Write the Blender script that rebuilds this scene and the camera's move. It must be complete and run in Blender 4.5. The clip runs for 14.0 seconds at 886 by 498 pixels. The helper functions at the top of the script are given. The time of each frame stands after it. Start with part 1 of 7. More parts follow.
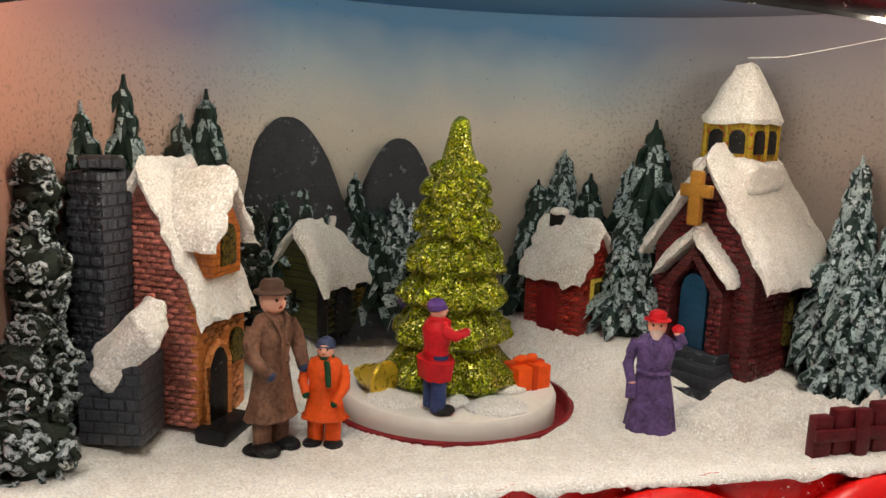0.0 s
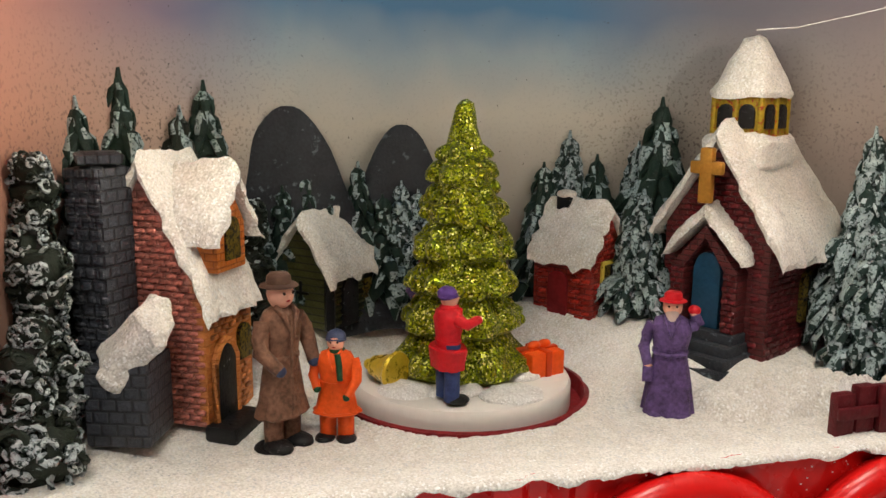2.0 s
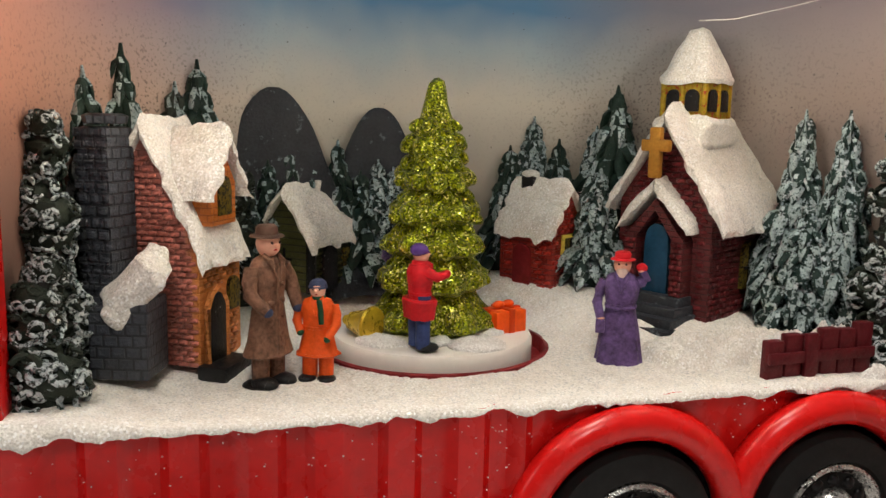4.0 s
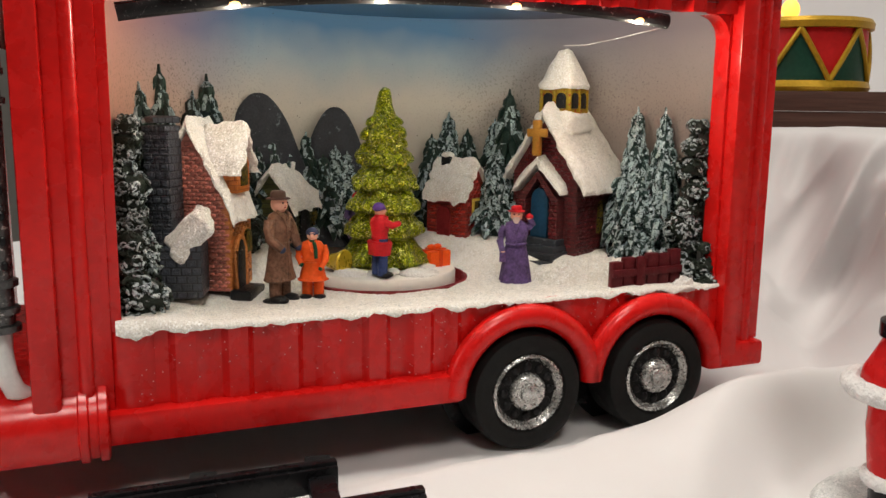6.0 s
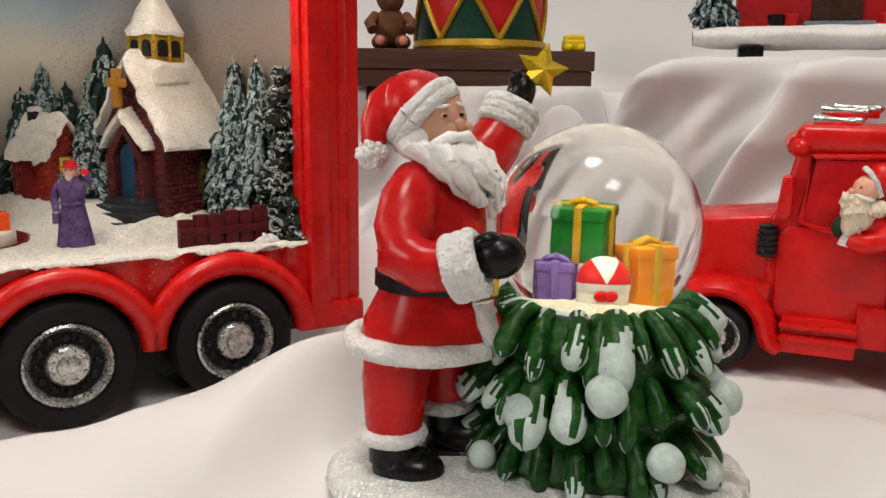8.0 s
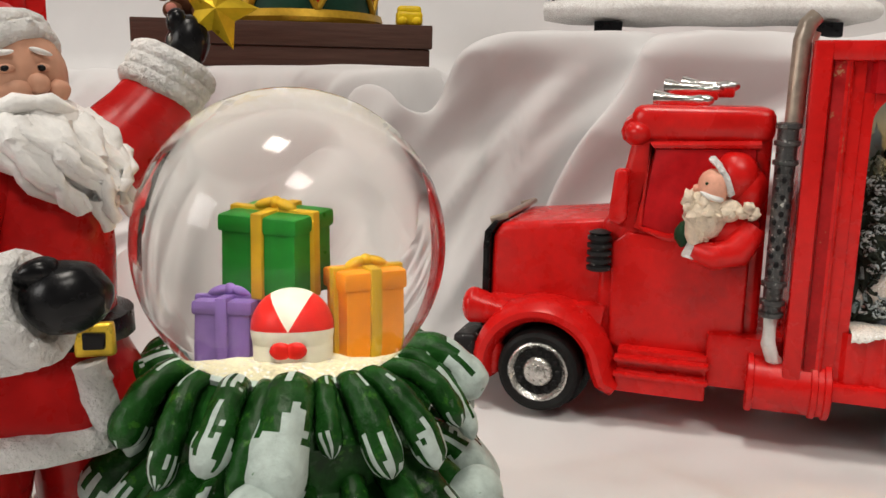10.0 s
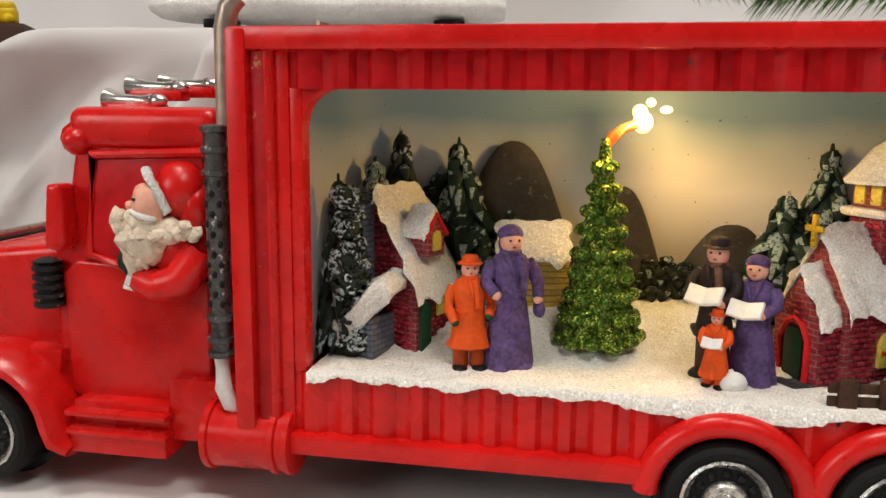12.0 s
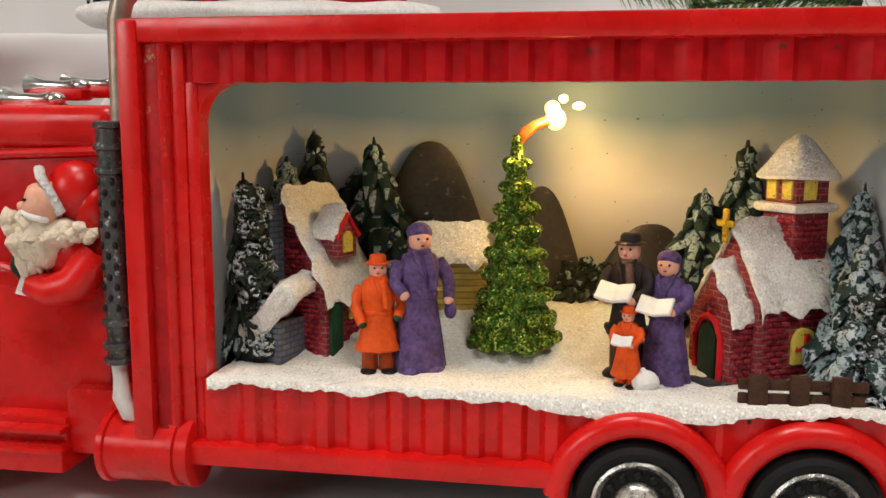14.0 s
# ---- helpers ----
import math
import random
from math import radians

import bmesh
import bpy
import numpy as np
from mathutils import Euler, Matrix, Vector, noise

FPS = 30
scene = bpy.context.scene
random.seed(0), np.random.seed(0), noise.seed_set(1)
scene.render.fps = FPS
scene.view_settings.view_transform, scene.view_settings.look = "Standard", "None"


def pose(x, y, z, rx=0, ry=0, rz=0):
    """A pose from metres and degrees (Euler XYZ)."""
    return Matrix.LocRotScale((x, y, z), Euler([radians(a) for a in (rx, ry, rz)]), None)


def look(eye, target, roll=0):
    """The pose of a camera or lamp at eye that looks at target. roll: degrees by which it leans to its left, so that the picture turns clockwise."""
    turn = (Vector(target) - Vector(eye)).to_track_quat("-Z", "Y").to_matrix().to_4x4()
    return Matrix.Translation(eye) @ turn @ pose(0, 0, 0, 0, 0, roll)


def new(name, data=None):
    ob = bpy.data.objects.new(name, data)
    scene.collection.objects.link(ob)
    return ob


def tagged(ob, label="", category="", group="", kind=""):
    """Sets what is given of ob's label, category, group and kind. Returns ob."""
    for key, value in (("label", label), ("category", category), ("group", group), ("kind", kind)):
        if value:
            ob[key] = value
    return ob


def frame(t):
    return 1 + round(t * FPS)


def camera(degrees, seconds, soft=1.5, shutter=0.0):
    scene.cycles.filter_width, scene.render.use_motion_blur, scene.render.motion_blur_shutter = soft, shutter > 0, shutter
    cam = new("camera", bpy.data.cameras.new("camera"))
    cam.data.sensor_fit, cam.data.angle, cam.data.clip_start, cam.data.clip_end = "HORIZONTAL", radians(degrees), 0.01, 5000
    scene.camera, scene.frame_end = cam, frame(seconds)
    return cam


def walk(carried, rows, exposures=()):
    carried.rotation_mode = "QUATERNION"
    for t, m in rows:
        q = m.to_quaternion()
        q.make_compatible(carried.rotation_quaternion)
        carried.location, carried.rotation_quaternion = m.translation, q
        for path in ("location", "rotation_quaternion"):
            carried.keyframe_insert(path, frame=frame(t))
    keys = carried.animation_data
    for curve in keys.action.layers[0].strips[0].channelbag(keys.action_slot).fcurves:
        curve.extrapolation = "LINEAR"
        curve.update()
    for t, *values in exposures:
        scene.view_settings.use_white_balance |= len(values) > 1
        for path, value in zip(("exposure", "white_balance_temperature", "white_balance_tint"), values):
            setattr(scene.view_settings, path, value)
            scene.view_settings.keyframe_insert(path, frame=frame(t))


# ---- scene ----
cam = camera(56.4, 14.0, soft=1.5)

# the way of the camera: seconds, place in metres, heading, pitch and lean in degrees
PATH = [
    (0, -0.0917, -0.2565, 0.1086, 43.41, -9.54, 2.42),
    (0.5, -0.0919, -0.2568, 0.1075, 43.63, -9.87, 1.57),
    (1, -0.0968, -0.2595, 0.1052, 42.64, -9.84, 1.15),
    (1.5, -0.0973, -0.2574, 0.107, 42.84, -10.22, 0.76),
    (2, -0.0956, -0.2552, 0.1078, 43.31, -10.4, 0.55),
    (2.5, -0.096, -0.2557, 0.1061, 43.13, -10.05, 0.55),
    (3, -0.0971, -0.2574, 0.1026, 42.7, -9.97, 0.59),
    (3.2, -0.0934, -0.2563, 0.0989, 43.7, -9.34, 0.53),
    (5.3, -0.0676, -0.3165, 0.0978, 36.33, -9.06, 1.17),
    (5.5, -0.0615, -0.3245, 0.0998, 36.03, -9.44, 0.71),
    (6, -0.0428, -0.34, 0.1009, 34.13, -9.64, 0.73),
    (6.5, -0.0186, -0.3421, 0.1004, 30.46, -9.83, 0.84),
    (7, 0.016, -0.3225, 0.0954, 27.95, -10.33, 0.66),
    (7.2, 0.0267, -0.3147, 0.0938, 26.9, -10.6, 0.5),
    (9.3, 0.0197, -0.2332, 0.0878, 20.45, -10.44, 1.38),
    (9.5, 0.02, -0.2268, 0.086, 19.81, -10.43, 1.25),
    (10, 0.0429, -0.2091, 0.0846, 18.69, -10.74, 1.1),
    (10.5, 0.0637, -0.1883, 0.0837, 16.63, -10.57, 1.39),
    (11, 0.0807, -0.1777, 0.0855, 14.3, -10.39, 1.27),
    (11.5, 0.1043, -0.1673, 0.085, 12.6, -10.02, 0.8),
    (12, 0.1297, -0.1513, 0.0828, 10.57, -9.65, 0.59),
    (12.5, 0.1393, -0.1459, 0.08, 8.99, -9.48, 0.53),
    (13, 0.1413, -0.145, 0.0776, 8.3, -8.98, 0.48),
    (13.5, 0.1416, -0.1452, 0.0775, 8.29, -8.69, 0.32),
    (14, 0.1416, -0.1452, 0.0775, 8.64, -8.04, 0.32),
]


def eye_pose(x, y, z, yaw, pitch, lean):
    yaw, pitch = radians(yaw), radians(pitch)
    ahead = Vector((-math.sin(yaw) * math.cos(pitch), math.cos(yaw) * math.cos(pitch), math.sin(pitch)))
    return look((x, y, z), Vector((x, y, z)) + ahead, lean)


walk(cam, [(t, eye_pose(x, y, z, a, b, c)) for t, x, y, z, a, b, c in PATH])

# ---------------------------------------------------------------- light
S = 0.1  # the plan below is drawn in decimetres; this makes metres of it
world = bpy.data.worlds.new("room_air")
scene.world = world
world.use_nodes = True
world.node_tree.nodes["Background"].inputs[0].default_value = (0.95, 0.97, 1.0, 1)
world.node_tree.nodes["Background"].inputs[1].default_value = 0.035


def area(name, place, target, w, h, watts, colour):
    lamp = bpy.data.lights.new(name, "AREA")
    lamp.shape, lamp.size, lamp.size_y, lamp.energy, lamp.color = "RECTANGLE", w, h, watts, colour
    ob = new(name, lamp)
    ob.matrix_world = look(place, target)
    return ob


# two ceiling panels of the shop, and an unseen fill lamp added behind the camera
area("ceiling_panel_lamp", (-0.15, -0.42, 2.05), (-0.1, -0.1, 0), 0.42, 0.42, 21, (1.0, 0.93, 0.84))
area("ceiling_panel_lamp", (0.9, -1.3, 2.05), (0.9, -1.25, 0), 0.6, 0.6, 26, (1.0, 0.94, 0.86))
area("front_fill_lamp", (-1.9, -2.3, 1.3), (0, 0, 0.05), 1.0, 1.0, 28, (0.98, 0.95, 0.91))

# ---------------------------------------------------------------- building helpers


class Form:
    """A mesh in the making; pieces are added one after another, each with a material slot."""

    def __init__(self):
        self.bm = bmesh.new()

    def _take(self, geom, slot, smooth=True):
        for f in geom:
            f.material_index = slot
            f.smooth = smooth

    def _merge(self, bm, slot):
        """Copies a small finished mesh into this one."""
        made = {v: self.bm.verts.new(v.co) for v in bm.verts}
        for f in bm.faces:
            g = self.bm.faces.new([made[v] for v in f.verts])
            g.material_index, g.smooth = slot, True
        bm.free()
        return self

    def ball(self, c, r, slot=0, turn=(0, 0, 0), seg=20, rough=0.0, scale=20.0):
        r = (r, r, r) if isinstance(r, (int, float)) else r
        m = pose(*c, *turn) @ Matrix.Diagonal((*r, 1))
        rings = max(4, seg * 2 // 3)

        def at(x, y, z):
            p = m @ Vector((x, y, z))
            return self.bm.verts.new(p + noise.noise_vector(p * scale) * rough if rough else p)

        top, low = at(0, 0, 1), at(0, 0, -1)
        rows = [[at(math.sin(math.pi * i / rings) * math.cos(2 * math.pi * j / seg), math.sin(math.pi * i / rings) * math.sin(2 * math.pi * j / seg), math.cos(math.pi * i / rings)) for j in range(seg)] for i in range(1, rings)]
        faces = []
        for j in range(seg):
            k = (j + 1) % seg
            faces.append(self.bm.faces.new((top, rows[0][j], rows[0][k])))
            faces.append(self.bm.faces.new((low, rows[-1][k], rows[-1][j])))
            for p, q in zip(rows, rows[1:]):
                faces.append(self.bm.faces.new((p[j], q[j], q[k], p[k])))
        self._take(faces, slot)
        return self

    def rod(self, a, b, ra, rb=None, slot=0, seg=16, caps=True):
        rb = ra if rb is None else rb
        a, b = Vector(a), Vector(b)
        d = b - a
        m = Matrix.Translation((a + b) / 2) @ d.to_track_quat("Z", "Y").to_matrix().to_4x4()
        bm = bmesh.new()
        bmesh.ops.create_cone(bm, matrix=m, segments=seg, radius1=ra, radius2=rb, depth=d.length, cap_ends=caps, cap_tris=False)
        return self._merge(bm, slot)

    def box(self, x0, x1, y0, y1, z0, z1, bevel=0.0, slot=0, turn=None, seg=2):
        m = Matrix.Translation(((x0 + x1) / 2, (y0 + y1) / 2, (z0 + z1) / 2)) @ Matrix.Diagonal((x1 - x0, y1 - y0, z1 - z0, 1))
        if turn is not None:
            m = turn @ m
        bm = bmesh.new()
        bmesh.ops.create_cube(bm, matrix=m, size=1)
        if bevel:
            bmesh.ops.bevel(bm, geom=bm.edges[:], offset=bevel, segments=seg, profile=0.6, affect="EDGES")
        return self._merge(bm, slot)

    def prism(self, poly, y0, y1, bevel=0.0, slot=0, seg=2):
        """A polygon in x and z, given clockwise or not, carried from y0 to y1."""
        front = [self.bm.verts.new((x, y0, z)) for x, z in poly]
        back = [self.bm.verts.new((x, y1, z)) for x, z in poly]
        faces = [self.bm.faces.new(front), self.bm.faces.new(back[::-1])]
        n = len(poly)
        for i in range(n):
            faces.append(self.bm.faces.new((front[i], back[i], back[(i + 1) % n], front[(i + 1) % n])))
        self._take(faces, slot)
        bmesh.ops.recalc_face_normals(self.bm, faces=faces)
        if bevel:
            edges = list({e for f in faces for e in f.edges})
            made = bmesh.ops.bevel(self.bm, geom=edges, offset=bevel, segments=seg, profile=0.6, affect="EDGES", clamp_overlap=True)
            self._take(made["faces"], slot)
        return self

    def lathe(self, profile, m=None, slot=0, seg=32, wobble=None):
        """Pairs of radius and height turned round z; m places it; wobble(angle, height) scales the radius."""
        m = m or Matrix.Identity(4)
        rings = []
        for r, h in profile:
            ring = []
            for i in range(seg):
                a = 2 * math.pi * i / seg
                k = wobble(a, h) if wobble else 1.0
                ring.append(self.bm.verts.new(m @ Vector((r * k * math.cos(a), r * k * math.sin(a), h))))
            rings.append(ring)
        faces = []
        for p, q in zip(rings, rings[1:]):
            for i in range(seg):
                faces.append(self.bm.faces.new((p[i], p[(i + 1) % seg], q[(i + 1) % seg], q[i])))
        for ring, flip in ((rings[0], True), (rings[-1], False)):
            faces.append(self.bm.faces.new(ring[::-1] if flip else ring))
        self._take(faces, slot)
        return self

    def tube(self, points, radii, slot=0, seg=10, flat=1.0, up=(0, 0, 1)):
        """A round rod along points; flat squeezes it along up."""
        points = [Vector(p) for p in points]
        radii = [radii] * len(points) if isinstance(radii, (int, float)) else radii
        rings = []
        for i, p in enumerate(points):
            d = (points[min(i + 1, len(points) - 1)] - points[max(i - 1, 0)]).normalized()
            side = d.cross(Vector(up))
            side = side.normalized() if side.length > 1e-4 else d.orthogonal().normalized()
            top = side.cross(d)
            rings.append([self.bm.verts.new(p + radii[i] * (math.cos(a) * side + flat * math.sin(a) * top)) for a in (2 * math.pi * k / seg for k in range(seg))])
        faces = []
        for p, q in zip(rings, rings[1:]):
            for i in range(seg):
                faces.append(self.bm.faces.new((p[i], q[i], q[(i + 1) % seg], p[(i + 1) % seg])))
        faces += [self.bm.faces.new(rings[0]), self.bm.faces.new(rings[-1][::-1])]
        self._take(faces, slot)
        return self

    def frond(self, points, radii, frost, rng, seg=6, flat=0.7):
        """A drooping finger of foliage whose outer crest is brushed with the second material."""
        before = len(self.bm.faces)
        self.tube(points, radii, 0, seg, flat)
        self.bm.faces.ensure_lookup_table()
        n = len(points) - 1
        for i in range(n):
            for k in range(seg):
                crest = k == 1
                if rng.random() < frost * (1.0 if crest else 0.4 if k in (0, 2) else 0.0):
                    self.bm.faces[before + i * seg + k].material_index = 1
        return self

    def sheet(self, nu, nv, place, slot=0, solid=0.0):
        """A grid of nu by nv cells whose corners are place(i / nu, j / nv)."""
        grid = [[self.bm.verts.new(place(i / nu, j / nv)) for j in range(nv + 1)] for i in range(nu + 1)]
        faces = [self.bm.faces.new((grid[i][j], grid[i + 1][j], grid[i + 1][j + 1], grid[i][j + 1])) for i in range(nu) for j in range(nv)]
        self._take(faces, slot)
        if solid:
            made = bmesh.ops.solidify(self.bm, geom=faces, thickness=solid)
            self._take([g for g in made["geom"] if isinstance(g, bmesh.types.BMFace)], slot)
        return self

    def roughen(self, amount, scale, seed=0.0):
        off = Vector((seed, seed * 2, 0))
        for v in self.bm.verts:
            v.co += noise.noise_vector(v.co * scale + off) * amount
        return self

    def finer(self, cuts=1):
        bmesh.ops.subdivide_edges(self.bm, edges=self.bm.edges[:], cuts=cuts, use_grid_fill=True)
        return self

    def mesh(self, name, mats, xf=None, sharp=38):
        if xf is not None:
            bmesh.ops.transform(self.bm, matrix=xf, verts=self.bm.verts)
        bmesh.ops.scale(self.bm, vec=(S, S, S), verts=self.bm.verts)
        me = bpy.data.meshes.new(name)
        self.bm.to_mesh(me)
        self.bm.free()
        for m in mats if isinstance(mats, (list, tuple)) else [mats]:
            me.materials.append(m)
        me.set_sharp_from_angle(angle=radians(sharp))
        return me


def thing(name, label, category, x=0, y=0, z=0, turn=0, group="", kind=""):
    ob = new(name)
    ob.empty_display_size = 0.01
    ob.matrix_basis = pose(x * S, y * S, z * S, 0, 0, turn)
    return tagged(ob, label, category, group, kind)


def part(name, form, mats, parent, label="", xf=None, sharp=38):
    ob = new(name, form.mesh(name, mats, xf, sharp))
    ob.parent = parent
    return tagged(ob, label)


def single(name, form, mats, label, category, x=0, y=0, z=0, turn=0, group="", kind="", sharp=38):
    """A thing that is one mesh."""
    ob = new(name, form.mesh(name, mats, None, sharp))
    ob.matrix_basis = pose(x * S, y * S, z * S, 0, 0, turn)
    return tagged(ob, label, category, group, kind)


def share(ob, name, parent, m):
    """One more piece on the mesh of ob, placed by m (in decimetres)."""
    twin = new(name, ob.data)
    twin.parent = parent
    loc, rot, sc = m.decompose()
    twin.matrix_basis = Matrix.LocRotScale(loc * S, rot, sc)
    return twin


# ---------------------------------------------------------------- materials


def base(name):
    m = bpy.data.materials.new(name)
    m.use_nodes = True
    return m, m.node_tree, m.node_tree.nodes["Principled BSDF"]


def coords(nt):
    return nt.nodes.new("ShaderNodeTexCoord").outputs["Object"]


def noise_node(nt, scale, detail=4.0, rough=0.55):
    n = nt.nodes.new("ShaderNodeTexNoise")
    n.inputs["Scale"].default_value, n.inputs["Detail"].default_value, n.inputs["Roughness"].default_value = scale, detail, rough
    nt.links.new(coords(nt), n.inputs["Vector"])
    return n.outputs["Fac"]


def ramp(nt, fac, stops):
    r = nt.nodes.new("ShaderNodeValToRGB")
    el = r.color_ramp.elements
    while len(el) < len(stops):
        el.new(0.5)
    for e, (p, c) in zip(el, stops):
        e.position = p
        e.color = (*c, 1) if len(c) == 3 else c
    nt.links.new(fac, r.inputs[0])
    return r.outputs[0]


def mixc(nt, fac, a, b, mode="MIX"):
    n = nt.nodes.new("ShaderNodeMix")
    n.data_type, n.blend_type = "RGBA", mode
    for k, v in ((0, fac), (6, a), (7, b)):
        if isinstance(v, (int, float)):
            n.inputs[k].default_value = v
        elif isinstance(v, tuple):
            n.inputs[k].default_value = (*v, 1)
        else:
            nt.links.new(v, n.inputs[k])
    return n.outputs[2]


def bump(nt, bsdf, height, strength, distance):
    b = nt.nodes.new("ShaderNodeBump")
    b.inputs["Strength"].default_value, b.inputs["Distance"].default_value = strength, distance
    nt.links.new(height, b.inputs["Height"])
    nt.links.new(b.outputs[0], bsdf.inputs["Normal"])
    return b


def paint(name, colour, rough=0.4, vary=0.25, fine=900, coarse=120, relief=0.25, depth=0.0002, metal=0.0, coat=0.0, wear=None, wear_at=0.66, shine=0.2):
    """Hand-painted resin, cloth, plastic or wood: two scales of tone, fine relief, and rubbed spots where wear names their colour."""
    m, nt, b = base(name)
    dark = tuple(c * (1 - vary) for c in colour)
    light = tuple(min(1, c * (1 + vary * 0.6) + 0.01 * vary) for c in colour)
    c1 = ramp(nt, noise_node(nt, coarse, 3), [(0.32, dark), (0.7, light)])
    c2 = mixc(nt, 0.35, c1, ramp(nt, noise_node(nt, fine, 4), [(0.35, dark), (0.65, light)]))
    if wear:
        spots = ramp(nt, noise_node(nt, coarse * 3.1, 6, 0.65), [(wear_at, (0, 0, 0)), (wear_at + 0.05, (1, 1, 1))])
        c2 = mixc(nt, spots, c2, wear)
    nt.links.new(c2, b.inputs["Base Color"])
    rr = ramp(nt, noise_node(nt, coarse * 2, 4), [(0.3, (rough * 0.75,) * 3), (0.7, (min(1, rough * 1.3),) * 3)])
    nt.links.new(rr, b.inputs["Roughness"])
    b.inputs["Metallic"].default_value = metal
    b.inputs["Specular IOR Level"].default_value = shine
    b.inputs["Coat Weight"].default_value = coat
    b.inputs["Coat Roughness"].default_value = 0.15
    if relief:
        bump(nt, b, noise_node(nt, fine, 5, 0.6), relief, depth)
    return m


def flakes(nt, bsdf, scale, spread, also=None):
    """Tilts the normal flake by flake, as glitter lies."""
    v = nt.nodes.new("ShaderNodeTexVoronoi")
    v.inputs["Scale"].default_value = scale
    nt.links.new(coords(nt), v.inputs["Vector"])
    sub = nt.nodes.new("ShaderNodeVectorMath")
    sub.operation = "SUBTRACT"
    nt.links.new(v.outputs["Color"], sub.inputs[0])
    sub.inputs[1].default_value = (0.5, 0.5, 0.5)
    sc = nt.nodes.new("ShaderNodeVectorMath")
    sc.operation = "SCALE"
    nt.links.new(sub.outputs[0], sc.inputs[0])
    sc.inputs["Scale"].default_value = spread
    geo = nt.nodes.new("ShaderNodeNewGeometry")
    add = nt.nodes.new("ShaderNodeVectorMath")
    add.operation = "ADD"
    nt.links.new(geo.outputs["Normal"], add.inputs[0])
    nt.links.new(sc.outputs[0], add.inputs[1])
    nor = nt.nodes.new("ShaderNodeVectorMath")
    nor.operation = "NORMALIZE"
    nt.links.new(add.outputs[0], nor.inputs[0])
    nt.links.new(nor.outputs[0], bsdf.inputs["Normal"])
    return v.outputs["Color"]


def glitter(name, colours, scale, spread=1.5, metal=0.9, rough=0.25):
    m, nt, b = base(name)
    cell = flakes(nt, b, scale, spread)
    sep = nt.nodes.new("ShaderNodeSeparateColor")
    nt.links.new(cell, sep.inputs[0])
    nt.links.new(ramp(nt, sep.outputs[0], colours), b.inputs["Base Color"])
    b.inputs["Metallic"].default_value, b.inputs["Roughness"].default_value = metal, rough
    return m


def snow_mat(name, colour, shade, scale=2600):
    """Matt white grain with scattered bright flakes, their sparkle partly put into the base colour."""
    m, nt, b = base(name)
    cell = flakes(nt, b, scale, 0.75)
    sep = nt.nodes.new("ShaderNodeSeparateColor")
    nt.links.new(cell, sep.inputs[0])
    tone = ramp(nt, noise_node(nt, 260, 5), [(0.3, shade), (0.62, colour)])
    grain = mixc(nt, 0.5, tone, ramp(nt, noise_node(nt, 2400, 3), [(0.35, tuple(c * 0.66 for c in shade)), (0.6, colour)]))
    shine = ramp(nt, sep.outputs[1], [(0.86, (0, 0, 0)), (0.88, (1, 1, 1))])
    nt.links.new(mixc(nt, shine, grain, (1.0, 1.0, 0.98)), b.inputs["Base Color"])
    nt.links.new(ramp(nt, sep.outputs[1], [(0.86, (0.85,) * 3), (0.88, (0.18,) * 3)]), b.inputs["Roughness"])
    nt.links.new(ramp(nt, sep.outputs[1], [(0.86, (0.15,) * 3), (0.88, (1.0,) * 3)]), b.inputs["Specular IOR Level"])
    return m


def glow(name, colour, strength):
    m, nt, b = base(name)
    b.inputs["Base Color"].default_value = (*colour, 1)
    b.inputs["Emission Color"].default_value = (*colour, 1)
    b.inputs["Emission Strength"].default_value = strength
    return m


RED = paint("red_enamel", (0.62, 0.008, 0.007), 0.27, 0.2, 420, 60, 0.16, 0.0003, shine=0.36)
RED_DEEP = paint("dull_red_enamel", (0.52, 0.004, 0.008), 0.42, 0.3, 500, 90, 0.2, 0.0002, wear=(0.16, 0.03, 0.02), wear_at=0.64)
RED_WORN = paint("rubbed_red_enamel", (0.42, 0.008, 0.01), 0.45, 0.3, 900, 160, 0.4, 0.0003, wear=(0.42, 0.2, 0.1), wear_at=0.6)
BLACK = paint("black_enamel", (0.006, 0.006, 0.007), 0.3, 0.3, 700, 90, 0.2, 0.0002)
BLACK_WORN = paint("rubbed_black_enamel", (0.014, 0.014, 0.015), 0.35, 0.3, 900, 200, 0.4, 0.0003, wear=(0.45, 0.45, 0.43), wear_at=0.62)
RUBBER = paint("black_tyre", (0.006, 0.006, 0.006), 0.6, 0.35, 900, 120, 0.35, 0.0002, wear=(0.12, 0.12, 0.12), wear_at=0.76)
CHROME = paint("silver_paint", (0.62, 0.61, 0.58), 0.24, 0.3, 1200, 300, 0.5, 0.0003, metal=0.9, wear=(0.05, 0.05, 0.05), wear_at=0.66)
CHROME_DARK = paint("darkened_silver_paint", (0.62, 0.62, 0.6), 0.25, 0.4, 1300, 420, 0.5, 0.0003, metal=0.85, wear=(0.012, 0.012, 0.012), wear_at=0.56)
PEWTER = paint("pewter_paint", (0.42, 0.35, 0.29), 0.36, 0.3, 700, 150, 0.3, 0.0003, metal=0.6, wear=(0.8, 0.76, 0.7), wear_at=0.66)
HORN = paint("bright_silver_paint", (0.7, 0.69, 0.66), 0.2, 0.2, 900, 200, 0.3, 0.0002, metal=0.95)
GUNMETAL = paint("gunmetal_paint", (0.11, 0.11, 0.11), 0.3, 0.5, 900, 260, 0.6, 0.0004, metal=0.7, wear=(0.55, 0.55, 0.53), wear_at=0.6)
